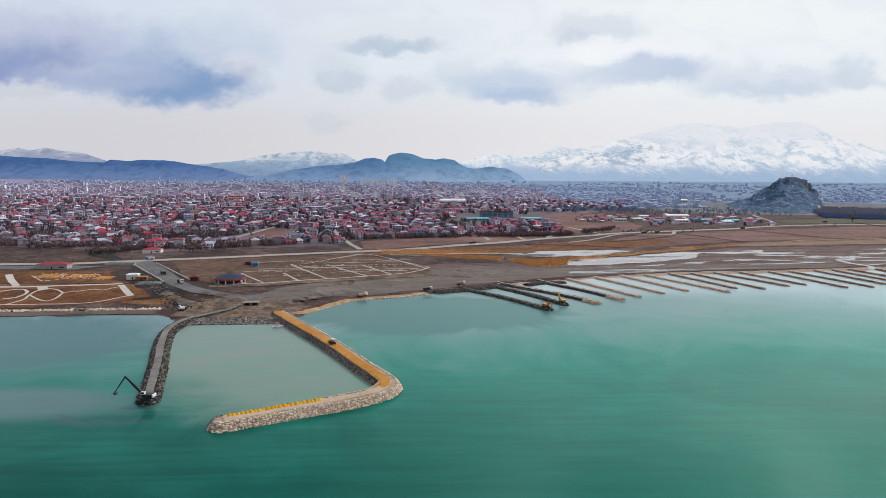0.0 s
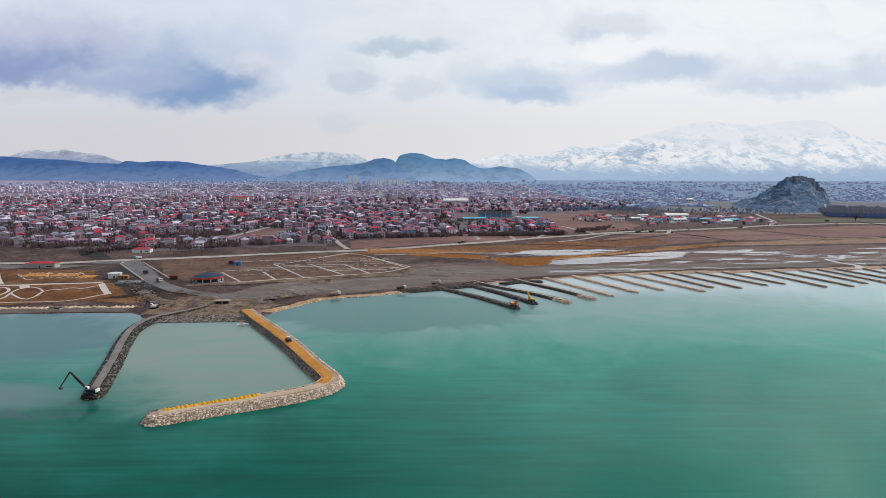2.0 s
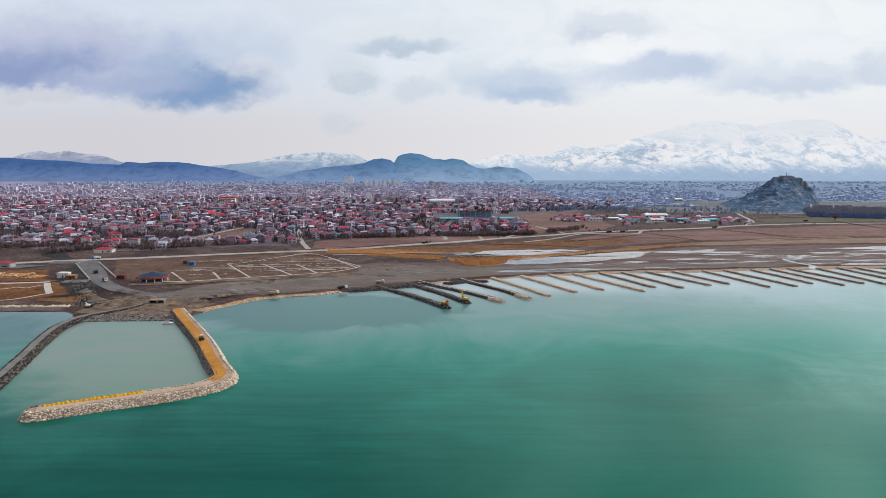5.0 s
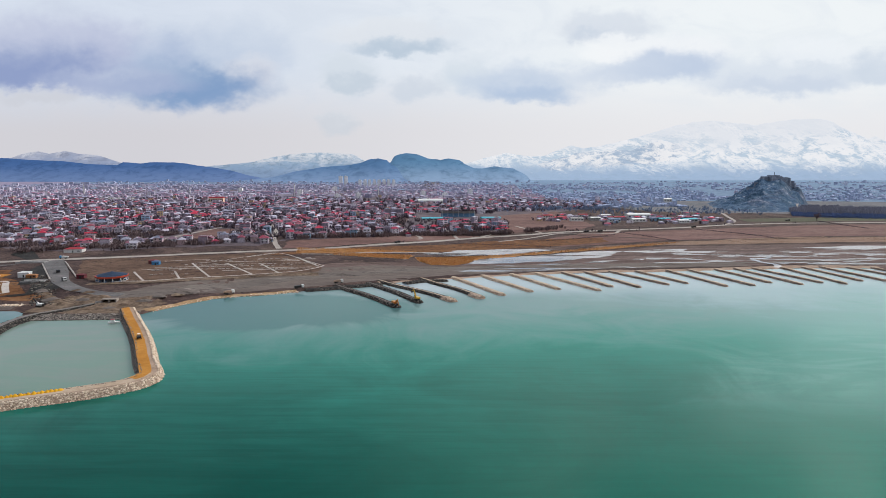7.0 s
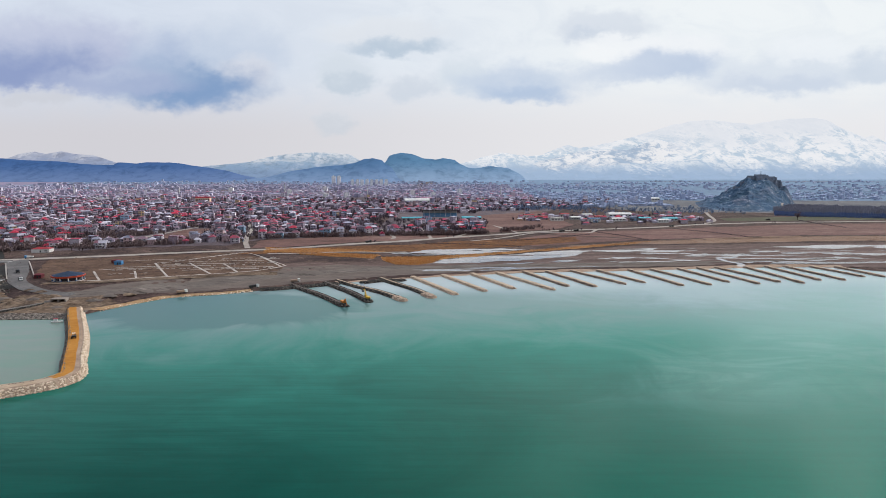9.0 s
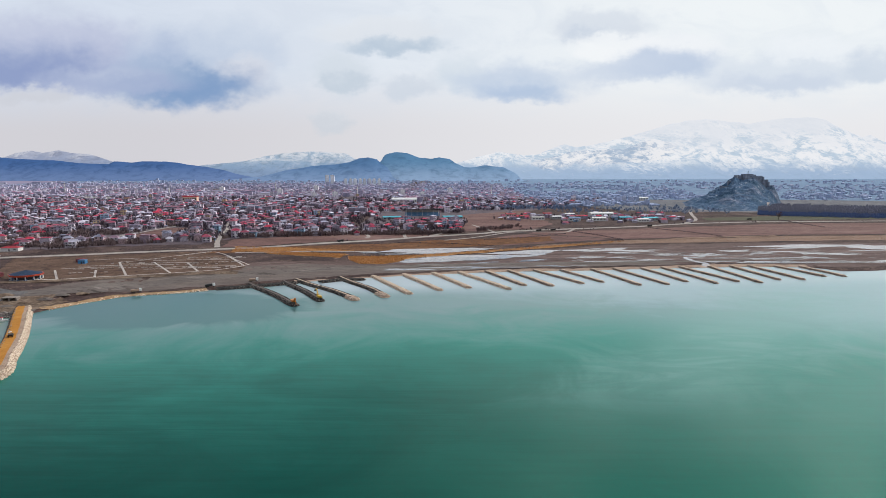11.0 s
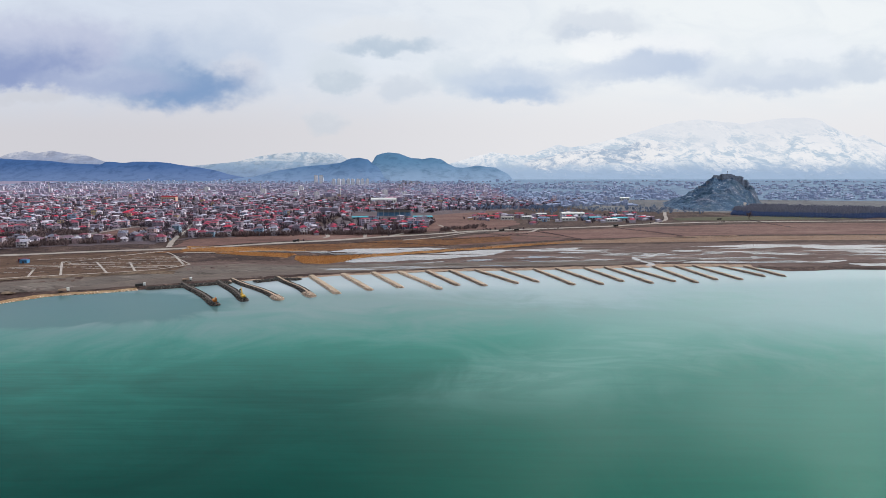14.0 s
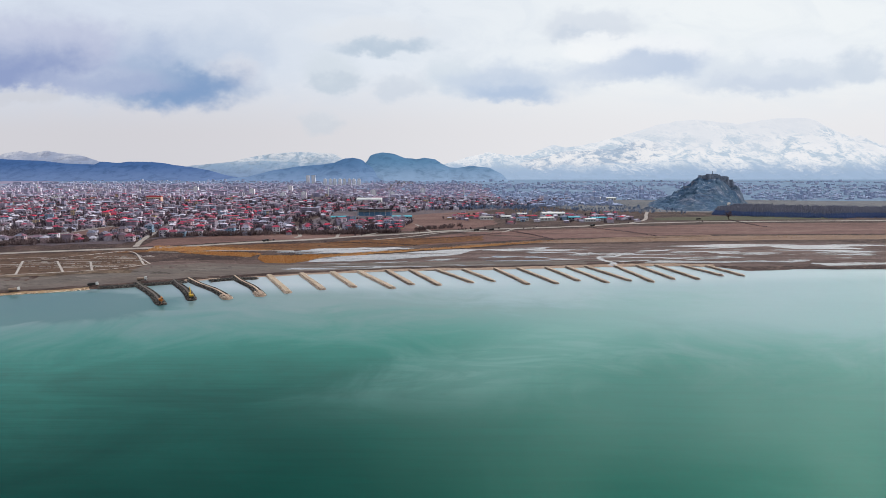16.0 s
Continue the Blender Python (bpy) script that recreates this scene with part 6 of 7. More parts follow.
def build_flats(x, y, w, d, floors, turn, label):
    """A block of flats: walls, roof slab with stair head, a column of balconies."""
    root = tagged(new("apartment_block"), label, "apartment block", "flats behind the town")
    root.matrix_basis = pose(x, y, land(x, y) + 0.3, 0, 0, turn)
    h = floors * 2.9
    part("wall", block(-w / 2, w / 2, -d / 2, d / 2, -1, h), CREAM, root)
    roof = part("roof", block(-w / 2 - 0.3, w / 2 + 0.3, -d / 2 - 0.3, d / 2 + 0.3, h, h + 0.7), CONCRETE, root)
    part("stair_head", block(-2, 2, -2, 2, h + 0.7, h + 3), CREAM, roof)
    for k in range(1, floors):
        part("balcony", block(-w * 0.2, w * 0.2, -d / 2 - 1.2, -d / 2, k * 2.9, k * 2.9 + 1.0), WHITEWALL, root)
    for s in (-1, 1):
        part("window_strip", block(s * w * 0.36 - 1, s * w * 0.36 + 1, -d / 2 - 0.06, -d / 2 + 0.02, 1.2, h - 0.6), HAZEPANE, root)


# panes painted nearly as pale as the walls, as if seen through haze
HAZEPANE = plain("hazy_window_strips", (0.58, 0.58, 0.64), 0.5)
CREAM = plain("cream_render", (0.86, 0.84, 0.86), 0.9, 0, 0.12, 0.1)
build_flats(-340, 2790, 16, 14, 14, 6, "tall cream tower of flats")
build_flats(-318, 2800, 16, 14, 14, 6, "tall cream tower of flats beside its twin")
for k in range(8):
    build_flats(-235 + 20 * k, 2640 + 12 * (k % 2), 13, 13, 10, 6, "cream block of flats in a row")
for x, y, n in ((55, 1905, 6), (-120, 1750, 6), (-180, 1760, 5), (120, 1820, 6), (-330, 1960, 6), (200, 2010, 7), (-560, 2100, 6), (-250, 2120, 7)):
    build_flats(x, y, 15, 12, n, 4 + (x % 7), "pale block of flats among low houses")


BLUESEAT = plain("blue_seats", (0.12, 0.24, 0.38), 0.6)
build_stand(146, 1178, 3)


def build_minaret(x, y, h):
    root = tagged(new("minaret"), "slim pale stone minaret with a pointed cap", "minaret", "minarets of the town")
    root.location = (x, y, land(x, y))
    part("shaft", tube((0, 0, 0), (0, 0, h * 0.8), 1.6, 1.2, 10), WHITEWALL, root)
    part("balcony", tube((0, 0, h * 0.62), (0, 0, h * 0.66), 2.2, 2.4, 10), WHITEWALL, root)
    part("cap", tube((0, 0, h * 0.8), (0, 0, h), 1.4, 0.1, 10), CONCRETE, root)


for x, y, h in ((-1020, 1990, 38), (-640, 1880, 32), (-80, 1900, 32), (330, 2000, 34), (-380, 2100, 34)):
    build_minaret(x, y, h)


# ---- castle rock ----
def build_castle_rock():
    xs = (760, 785, 815, 845, 865, 880, 888, 930, 946, 958, 966, 984, 994, 1004, 1015)
    prof = (0, 8, 20, 35, 47, 57, 66, 69, 66, 55, 45, 40, 24, 8, 0)
    nx, ny = 150, 110
    verts, faces = [], []
    for j in range(ny + 1):
        v = j / ny
        y = 1290 + 420 * v
        q = (y - 1290) / 250
        front = ease(0, 1, q * 0.9) ** 0.8 if q < 1 else 1 - 0.8 * ease(1560, 1710, y)
        narrow = min(1.0, 0.55 + 0.45 * q)
        for i in range(nx + 1):
            x = 650 + 390 * i / nx
            xc = 915 + (y - 1540) * 0.48 if y < 1540 else 915 + (y - 1540) * 0.3
            p = float(np.interp(915 + (x - xc) / narrow + 9 * noise.noise((y * 0.02, 3.0, 1.0)), xs, prof))
            n = noise.fractal((x * 0.03, y * 0.03, 2.0), 0.9, 2.1, 5)
            crag = noise.ridged_multi_fractal((x * 0.022, y * 0.014, 5.0), 0.8, 2.2, 5, 1.0, 2.0) - 1.1
            z = p * front * (1 + 0.10 * n) + min(1, p / 30) * (1 - 0.85 * p / 70) * front * (crag * 10 + n * 7)
            z = min(z, 69.5 + n * 1.5)
            # broken ledges
            b = 7.0
            z = z * 0.88 + 0.12 * (math.floor(z / b) * b + b * ease(0.55, 1.0, (z / b) % 1.0))
            verts.append((x, y, 3 + max(z, -1.5)))
    w = nx + 1
    for j in range(ny):
        for i in range(nx):
            faces.append((j * w + i, j * w + i + 1, (j + 1) * w + i + 1, (j + 1) * w + i))
    # limestone and scrub colours pushed towards blue to paint in haze
    M = Mat("haze_tinted_limestone", 0.95, spec=0.15)
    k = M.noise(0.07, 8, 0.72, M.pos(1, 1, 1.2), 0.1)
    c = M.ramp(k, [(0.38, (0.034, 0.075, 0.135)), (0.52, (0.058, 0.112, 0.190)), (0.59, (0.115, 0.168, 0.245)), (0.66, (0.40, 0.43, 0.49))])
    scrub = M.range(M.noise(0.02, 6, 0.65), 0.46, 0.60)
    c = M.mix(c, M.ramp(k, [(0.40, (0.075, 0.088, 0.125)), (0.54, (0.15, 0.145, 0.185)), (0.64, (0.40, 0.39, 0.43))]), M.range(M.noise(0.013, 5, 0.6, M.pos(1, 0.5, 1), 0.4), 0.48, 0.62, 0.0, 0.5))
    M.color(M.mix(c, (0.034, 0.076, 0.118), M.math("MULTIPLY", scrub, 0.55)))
    M.bump(M.noise(0.25, 6, 0.7), 2.0, 0.9)
    rock = tagged(mesh_object("castle_rock", verts, faces, M.m), "steep limestone castle rock with dark scrub, tinted blue for haze", "rock", kind="structure")
    # the pale track that winds up the rock
    track = [(905, 1400), (899, 1392), (893, 1380), (892, 1366), (897, 1354), (906, 1346), (916, 1342)]
    grid = np.array([v[2] for v in verts]).reshape(ny + 1, nx + 1)
    for lift, wide in ((0.5, 2.2),):
        tv, tf = [], []
        for k, (x, y) in enumerate(track):
            i, j = int((x - 650) / 390 * nx), int((y - 1290) / 420 * ny)
            z = float(grid[j:j + 2, i:i + 2].max()) + lift
            tv += [(x - wide, y, z), (x + wide, y, z), (x + wide, y - 0.5, z - 2.5), (x - wide, y - 0.5, z - 2.5)]
            if k:
                b = 4 * k
                tf += [(b - 4, b - 3, b + 1, b), (b - 3, b - 2, b + 2, b + 1), (b - 2, b - 1, b + 3, b + 2), (b - 1, b - 4, b, b + 3)]
        tagged(mesh_object("rock_track", tv, tf, GRAVEL), "pale track winding up the castle rock", "track", kind="structure")
    ruin = tagged(new("castle"), "ruined stone fortress with battlements on the rock's crest", "castle")
    ruin.location = (0, 0, 0)
    # masonry tinted with the same painted haze as the rock
    STONE = plain("haze_tinted_masonry", (0.24, 0.275, 0.34), 0.95, 0, 0.4, 0.15)
    runs = ((886, 908, 1534, 66, 9), (908, 936, 1530, 69, 7), (936, 956, 1536, 66, 7), (866, 888, 1524, 55, 6), (846, 868, 1516, 44, 5), (954, 972, 1542, 58, 6))
    for x0, x1, y, z, h in runs:
        part("curtain_wall", block(x0, x1, y, y + 2.5, z - 12, z + h), STONE, ruin)
        n = int((x1 - x0) / 3)
        for k in range(n):
            part("merlon", block(x0 + k * 3 + 0.4, x0 + k * 3 + 2.2, y, y + 1.2, z + h, z + h + 1.4), STONE, ruin)
    for x, y, z, r, h in ((888, 1532, 54, 4.5, 22), (908, 1528, 58, 4, 20), (956, 1538, 52, 4, 20), (846, 1514, 34, 3.5, 17), (972, 1542, 46, 3.5, 14)):
        part("tower", tube((x, y, z), (x, y, z + h), r, r * 0.9, 10), STONE, ruin)
    part("minaret", tube((920, 1538, 68), (920, 1538, 86), 1.1, 0.7, 8), STONE, ruin)
    part("keep", block(910, 932, 1536, 1552, 58, 79), STONE, ruin)


build_castle_rock()

# ---- lakeside park ----
for nm, pts, mat, lab, lift in [
    ("park_lawn", [(-420, 418), (-278, 420), (-212, 436), (-196, 452), (-216, 486), (-420, 482)], PARKSOIL, "orange-brown bare park ground", 0.20),
    ("park_lawn", [(-420, 488), (-222, 490), (-246, 505), (-262, 545), (-420, 552)], PARKSOIL, "orange-brown bare ground behind the promenade", 0.20),
    ("park_lawn", [(-150, 480), (-95, 492), (-20, 522), (10, 540), (8, 575), (-40, 632), (-70, 655), (-160, 630), (-235, 605), (-190, 515)], earth("brown_park_ground", [(0.34, (0.050, 0.028, 0.020)), (0.48, (0.110, 0.064, 0.044)), (0.64, (0.20, 0.125, 0.085))], 0.04, 0.5, 0.15, 0.9), "dry brown ground of the unfinished park", 0.20),
    ("parking", [(-420, 554), (-300, 556), (-280, 575), (-420, 574)], ASPHALT, "dark grey car park behind the park", 0.26),
    ("canal_bed", [(-256, 564), (-257, 581), (-214, 529), (-214, 515), (-200, 478), (-209, 471), (-218, 486)], BLACKFILL, "dark muddy canal bed with rubble", 0.30),
    ("canal_bank", [(-200, 477), (-188, 486), (-172, 465), (-176, 454), (-184, 456), (-186, 448), (-197, 442), (-202, 446), (-191, 451)], BLACKFILL, "dark slope of tipped rubble beside the canal", 0.30),
    ("park_lawn", [(-218, 476), (-212, 476), (-191, 451), (-200, 448), (-207, 455)], PARKSOIL, "orange-brown corner of park ground", 0.22),
    ("shore_soil", [(-207, 441), (-196, 442), (-185, 447), (-181, 452), (-172, 445), (-171, 431), (-184, 430), (-204, 434)], PARKSOIL, "orange-brown soil below the canal mouth", 0.20),
    ("canal_bed", [(-345, 668), (-330, 640), (-292, 606), (-282, 612), (-318, 660), (-335, 680)], BLACKFILL, "dark muddy canal above the bridge", 0.30)]:
    tagged(patch(nm, pts, mat, lift, 9, 1.5), lab, "ground", kind="structure")

# flower beds: ochre panels with pale kerbs
for k, (x, y, w, d) in enumerate(((-300, 522, 20, 16), (-276, 522, 20, 18), (-254, 514, 14, 12))):
    tagged(patch("flower_bed", [(x - w / 2, y - d / 2), (x + w / 2, y - d / 2), (x + w / 2, y + d / 2), (x - w / 2, y + d / 2)], OCHRE, 0.26, 6, 1.0), "ochre flower bed edged by pale stones", "flower bed", kind="structure")


def path(pts, width, label, ragged=0.12):
    return tagged(ribbon("path", pts, width, PAVING, 0.34, 3, ragged), label, "path", kind="structure")


PALEPATH = "pale paved park path"
path([(-420, 471)] + [(-303, 474), (-287, 475), (-264, 480), (-244, 483), (-227, 487)], 4.4, "broad pale promenade through the park")
path([(-420, 426)] + [(-274, 430), (-259, 431), (-243, 432), (-231, 434), (-223, 437), (-216, 442), (-211, 448), (-206, 452)], 1.5, "pale path along the lake bank")
path([(-338, 528), (-319, 501), (-301, 478)], 5, PALEPATH, 0.3)
path([(-226, 482), (-215, 465), (-205, 451)], 4.6, PALEPATH, 0.1)
path([(-302, 460), (-296, 464), (-289, 466), (-281, 458), (-280, 451), (-282, 446), (-289, 443)], 2.2, PALEPATH, 0.3)
path([(-279, 430), (-276, 437), (-274, 443), (-276, 452), (-276, 461), (-274, 464)], 1.8, PALEPATH, 0.5)
path([(-276, 452), (-268, 445), (-261, 440), (-256, 438), (-254, 442), (-254, 448), (-255, 455)], 1.5, PALEPATH, 0.6)
path([(-275, 466), (-271, 468), (-263, 464), (-255, 456)], 1.6, PALEPATH, 0.5)
path([(-255, 455), (-251, 460), (-245, 461), (-239, 466), (-231, 464), (-227, 470), (-224, 474)], 1.2, PALEPATH, 0.9)
path([(-282, 477), (-273, 464)], 6, PALEPATH, 0.2)


def stone_row(pts, gap, label):
    """Broken edging of pale slabs along a line."""
    row = tagged(new("stone_edging"), label, "edging", "stone edgings in the park")
    for (x0, y0), (x1, y1) in zip(pts, pts[1:]):
        d = math.hypot(x1 - x0, y1 - y0)
        for k in range(int(d / gap)):
            t = (k + RNG.random()) * gap / d
            if RNG.random() < 0.8:
                x, y = x0 + (x1 - x0) * t + RNG.uniform(-0.6, 0.6), y0 + (y1 - y0) * t + RNG.uniform(-0.8, 0.8)
                sl = part("slab", block(-1.0, 1.0, -0.5, 0.5, -0.2, 0.16), PAVING, row)
                sl.matrix_basis = pose(x, y, land(x, y) + 0.32, 0, 0, math.degrees(math.atan2(y1 - y0, x1 - x0)) + RNG.uniform(-35, 35))


stone_row([(-317, 525), (-304, 509), (-293, 497), (-288, 503), (-284, 509), (-276, 507), (-270, 511), (-258, 506), (-248, 506)], 2.6, "jagged edging of pale stones round the flower beds")
stone_row([(-318, 532), (-307, 529), (-299, 534), (-286, 526), (-280, 529), (-270, 526), (-270, 533), (-253, 513)], 2.6, "jagged edging of pale stones round the flower beds")
stone_row([(-306, 514), (-298, 516), (-289, 514), (-287, 520), (-275, 515), (-272, 520), (-261, 516)], 3.4, "jagged edging of pale stones round the flower beds")
stone_row([(-298, 533), (-289, 519), (-284, 508)], 2.6, "jagged edging of pale stones round the flower beds")
stone_row([(-280, 529), (-275, 518), (-268, 509)], 2.6, "jagged edging of pale stones round the flower beds")
# unfinished park: strips of pale slabs laid across the brown ground
for x0, y0, x1, y1, w in ((-121, 490, -150, 534, 1.8), (-96, 500, -115, 536, 1.8), (-74, 508, -118, 582, 1.8), (-43, 522, -85, 582, 1.8), (-23, 531, -54, 583, 1.8), (5, 566, -30, 627, 2.0), (-80, 624, -57, 656, 1.5)):
    n = int(math.hypot(x1 - x0, y1 - y0) / 6)
    strip = tagged(new("slab_path"), "row of pale slabs laid over bare ground", "path", "slab paths in the park")
    ang = math.atan2(y1 - y0, x1 - x0)
    for k in range(n):
        t = (k + 0.5) / n
        x, y = x0 + (x1 - x0) * t, y0 + (y1 - y0) * t
        sl = part("slab", block(-2.4, 2.4, -w / 2, w / 2, -0.2, 0.12), PAVING, strip)
        sl.matrix_basis = pose(x, y, land(x, y) + 0.3, 0, 0, math.degrees(ang) + RNG.uniform(-3, 3))
path([(-150, 487), (-121, 489), (-95, 500), (-74, 508), (-43, 522), (-23, 531), (-9, 540), (2, 553), (9.5, 569)], 2.0, "pale path round the unfinished park", 0.5)
path([(9.5, 569), (-6, 590), (-22, 613), (-30, 627), (-57, 655), (-80, 626), (-102, 592), (-118, 582)], 1.3, "pale path round the unfinished park", 0.6)
for x0, x1, y in ((-150, -100, 548), (-140, -60, 562), (-105, -50, 575), (-90, -20, 596), (-75, -10, 545), (-60, 0, 556), (-150, -110, 600), (-40, -8, 610)):
    path([(x0, y - 5), ((x0 + x1) / 2, y + 2), (x1, y + 6)], 1.5, "faint pale path across the brown park", 0.9)
# stones along the banks
spots = []
rng = random.Random(31)
for _ in range(900):
    x = rng.uniform(-420, -170)
    spots.append((x, shore(x) + rng.uniform(9, 15), land(x, shore(x) + 12) + 0.2, rng.uniform(0.4, 0.9)))
tagged(scatter("bank_stones", spots, ARMOUR, None), "pale loose stones along the park bank", "stones")
spots = []
for _ in range(1300):
    x = rng.uniform(-146, -80)
    y = shore(x) + rng.uniform(-1, 9)
    spots.append((x, y, max(land(x, y), 0) + 0.2, rng.uniform(0.4, 1.0)))
tagged(scatter("quay_stones", spots, GREYROCK, None), "grey rubble along the inner basin", "stones")
spots = []
for _ in range(420):
    t = rng.random()
    x, y = float(np.interp(t, (0, 0.4, 1), (-225, -200, -158))) + rng.uniform(-9, 9), float(np.interp(t, (0, 0.4, 1), (515, 485, 418))) + rng.uniform(-4, 4)
    spots.append((x, y, land(x, y) + 0.3, rng.uniform(0.4, 1.0)))
tagged(scatter("canal_stones", spots, DARKROCK, None), "grey rubble along the canal mouth", "stones")
spots = []
for _ in range(260):
    x = rng.uniform(-74, 8)
    y = shore(x) + rng.uniform(-1, 4)
    spots.append((x, y, max(land(x, y), 0) + 0.1, rng.uniform(0.25, 0.7)))
tagged(scatter("beach_stones", spots, ARMOUR, None), "pale stones at the water's edge", "stones")
tagged(ribbon("bank", [(x, shore(x) + 6) for x in (-700, -420, -350, -300, -264, -230, -200, -172)], 7, SILTSAND, 0.16, 5, 0.2), "grey sloping bank below the park", "bank", kind="structure")


def build_bridge(x, y, turn, length, width, label):
    root = tagged(new("bridge"), label, "bridge")
    root.matrix_basis = pose(x, y, land(x, y) + 0.3, 0, 0, turn)
    part("deck", block(-length / 2, length / 2, -width / 2, width / 2, -0.7, 0.25, 0.05), CONCRETE, root)
    for s in (-1, 1):
        part("parapet", block(-length / 2, length / 2, s * (width / 2 - 0.15) - 0.15, s * (width / 2 - 0.15) + 0.15, 0.25, 1.1), CONCRETE, root)
    for k in range(5):
        u = -length / 2 + length * (k + 0.5) / 5
        part("pier", block(u - 0.4, u + 0.4, -width / 2 + 0.3, width / 2 - 0.3, -3, -0.7), CONCRETE, root)


build_bridge(-274, 588, 8, 26, 9, "low concrete road bridge over the canal")
build_bridge(-207, 487, 8, 18, 7, "low concrete bridge at the canal mouth")
# kerb stones beside the wide road
kerb = tagged(new("kerb_row"), "row of pale concrete kerb blocks along the road", "kerb")
for side in (-9.5, 9.5):
    for k in range(22):
        t = k / 21
        x, y = -250 + 58 * t + side * 0.82, 583 - 82 * t + side * 0.57
        b = part("kerb_block", block(-1.4, 1.4, -0.5, 0.5, -0.3, 0.9, 0.08), PAVING, kerb)
        b.matrix_basis = pose(x, y, land(x, y) + 0.3, 0, 0, -55)


NAVYSHEET = plain("dark_blue_roof_sheet", (0.014, 0.034, 0.072), 0.85, 0.0, 0.35, 0.8)
ORANGERED = plain("orange_red_fascia", (0.42, 0.06, 0.03), 0.6)


def build_pavilion(x, y):
    """An eight-sided restaurant pavilion: deck, posts, red fascia, blue roof with a lantern."""
    root = tagged(new("pavilion"), "round pavilion with blue roof, red fascia and white posts", "pavilion")
    root.location = (x, y, land(x, y) + 0.2)
    n, R = 12, 12.0
    ring = [(math.cos(2 * math.pi * k / n), math.sin(2 * math.pi * k / n)) for k in range(n)]

    def drum(r0, z0, r1, z1):
        bm = bmesh.new()
        a = [bm.verts.new((c * r0, s * r0, z0)) for c, s in ring]
        b = [bm.verts.new((c * r1, s * r1, z1)) for c, s in ring]
        for k in range(n):
            bm.faces.new((a[k], a[(k + 1) % n], b[(k + 1) % n], b[k]))
        bm.faces.new(a[::-1]); bm.faces.new(b)
        return bm
    part("deck", drum(R, -0.6, R, 0.3), CONCRETE, root)
    part("hall", drum(R * 0.72, 0.3, R * 0.72, 3.6), GLASS, root)
    part("fascia", drum(R * 1.02, 3.1, R * 1.04, 4.5), ORANGERED, root)
    part("roof", drum(R * 1.0, 4.5, R * 0.25, 6.7), NAVYSHEET, root)
    part("lantern", drum(R * 0.22, 6.7, R * 0.05, 7.3), NAVYSHEET, root)
    for c, s in ring:
        part("post", block(c * R * 0.95 - 0.25, c * R * 0.95 + 0.25, s * R * 0.95 - 0.25, s * R * 0.95 + 0.25, 0.3, 3.5), WHITEWALL, root)
        part("panel", block(c * R * 0.9 - 0.7, c * R * 0.9 + 0.7, s * R * 0.9 - 0.7, s * R * 0.9 + 0.7, 0.3, 1.2), BLUESHEET, root)


build_pavilion(-147, 492)


def build_hut(name, x, y, turn, w, d, h, wall, roof, label, category):
    root = tagged(new(name), label, category)
    root.matrix_basis = pose(x, y, land(x, y) + 0.15, 0, 0, turn)
    part("wall", block(-w / 2, w / 2, -d / 2, d / 2, -0.4, h), wall, root)
    part("roof", house_roof("hip", w, d, h, d * 0.18), roof, root)
    part("door", block(-0.6, 0.6, -d / 2 - 0.06, -d / 2 + 0.02, 0, 2.1), STEEL, root)
    part("window", block(w * 0.22, w * 0.4, -d / 2 - 0.06, -d / 2 + 0.02, 1.0, 2.0), GLASS, root)
    return root


SKYBLUE = plain("sky_blue_sheet", (0.06, 0.22, 0.42), 0.5)
build_hut("kiosk", -149, 575, 5, 6.5, 5, 3.2, SKYBLUE, BLUESHEET, "small blue kiosk with a light base", "kiosk")
build_hut("kiosk", -156, 584, 5, 7, 5, 3.0, plain("maroon_sheet", (0.13, 0.03, 0.03), 0.7), plain("maroon_roof", (0.16, 0.035, 0.035), 0.7), "small maroon kiosk beside the blue one", "kiosk")
build_hut("kiosk", -178, 503, 5, 6, 5, 3.0, plain("dark_red_sheet", (0.11, 0.02, 0.025), 0.7), plain("dark_red_roof", (0.13, 0.02, 0.03), 0.7), "small dark red hut near the pavilion", "kiosk")
build_hut("shed", -320, 562, 2, 26, 9, 4.0, CONCRETE, REDPAINT, "long low shed with a red sheet roof", "shed")
build_hut("site_office", -228, 508, 5, 9, 5, 4.0, WHITEWALL, WHITEPAINT, "white site office beside the canal", "site office")
build_hut("container", -219, 503, 5, 8, 4, 2.8, plain("rusty_sheet", (0.30, 0.13, 0.05), 0.8), plain("rusty_sheet_roof", (0.34, 0.16, 0.07), 0.8), "rust-brown steel site container by the canal", "container")
build_hut("house", -276, 662, 8, 18, 11, 3.5, WHITEWALL, REDPAINT, "low house with a bright red roof by the road", "house")


DUSTYCONCRETE = plain("dusty_concrete", (0.26, 0.22, 0.19), 0.9, 0, 0.3, 0.5)


def build_culvert(x, y, turn):
    """A concrete box culvert with two openings under the track."""
    root = tagged(new("culvert"), "pale concrete culvert with two dark square openings", "culvert")
    root.matrix_basis = pose(x, y, land(x, y) - 0.5, 0, 0, turn)
    part("slab", block(-5, 5, -1.5, 4, 2.4, 2.9, 0.05), DUSTYCONCRETE, root)
    for u in (-4.7, 0, 4.7):
        part("wall", block(u - 0.35, u + 0.35, -1.4, 4, -0.5, 2.4), DUSTYCONCRETE, root)
    part("back_wall", block(-4.3, 4.3, 3.2, 3.8, -0.5, 2.4), BLACKFILL, root)
    part("wing_wall", block(-9, -5.05, -1.2, -0.6, -0.5, 1.6), CONCRETE, root)


build_culvert(-113, 423, 8)



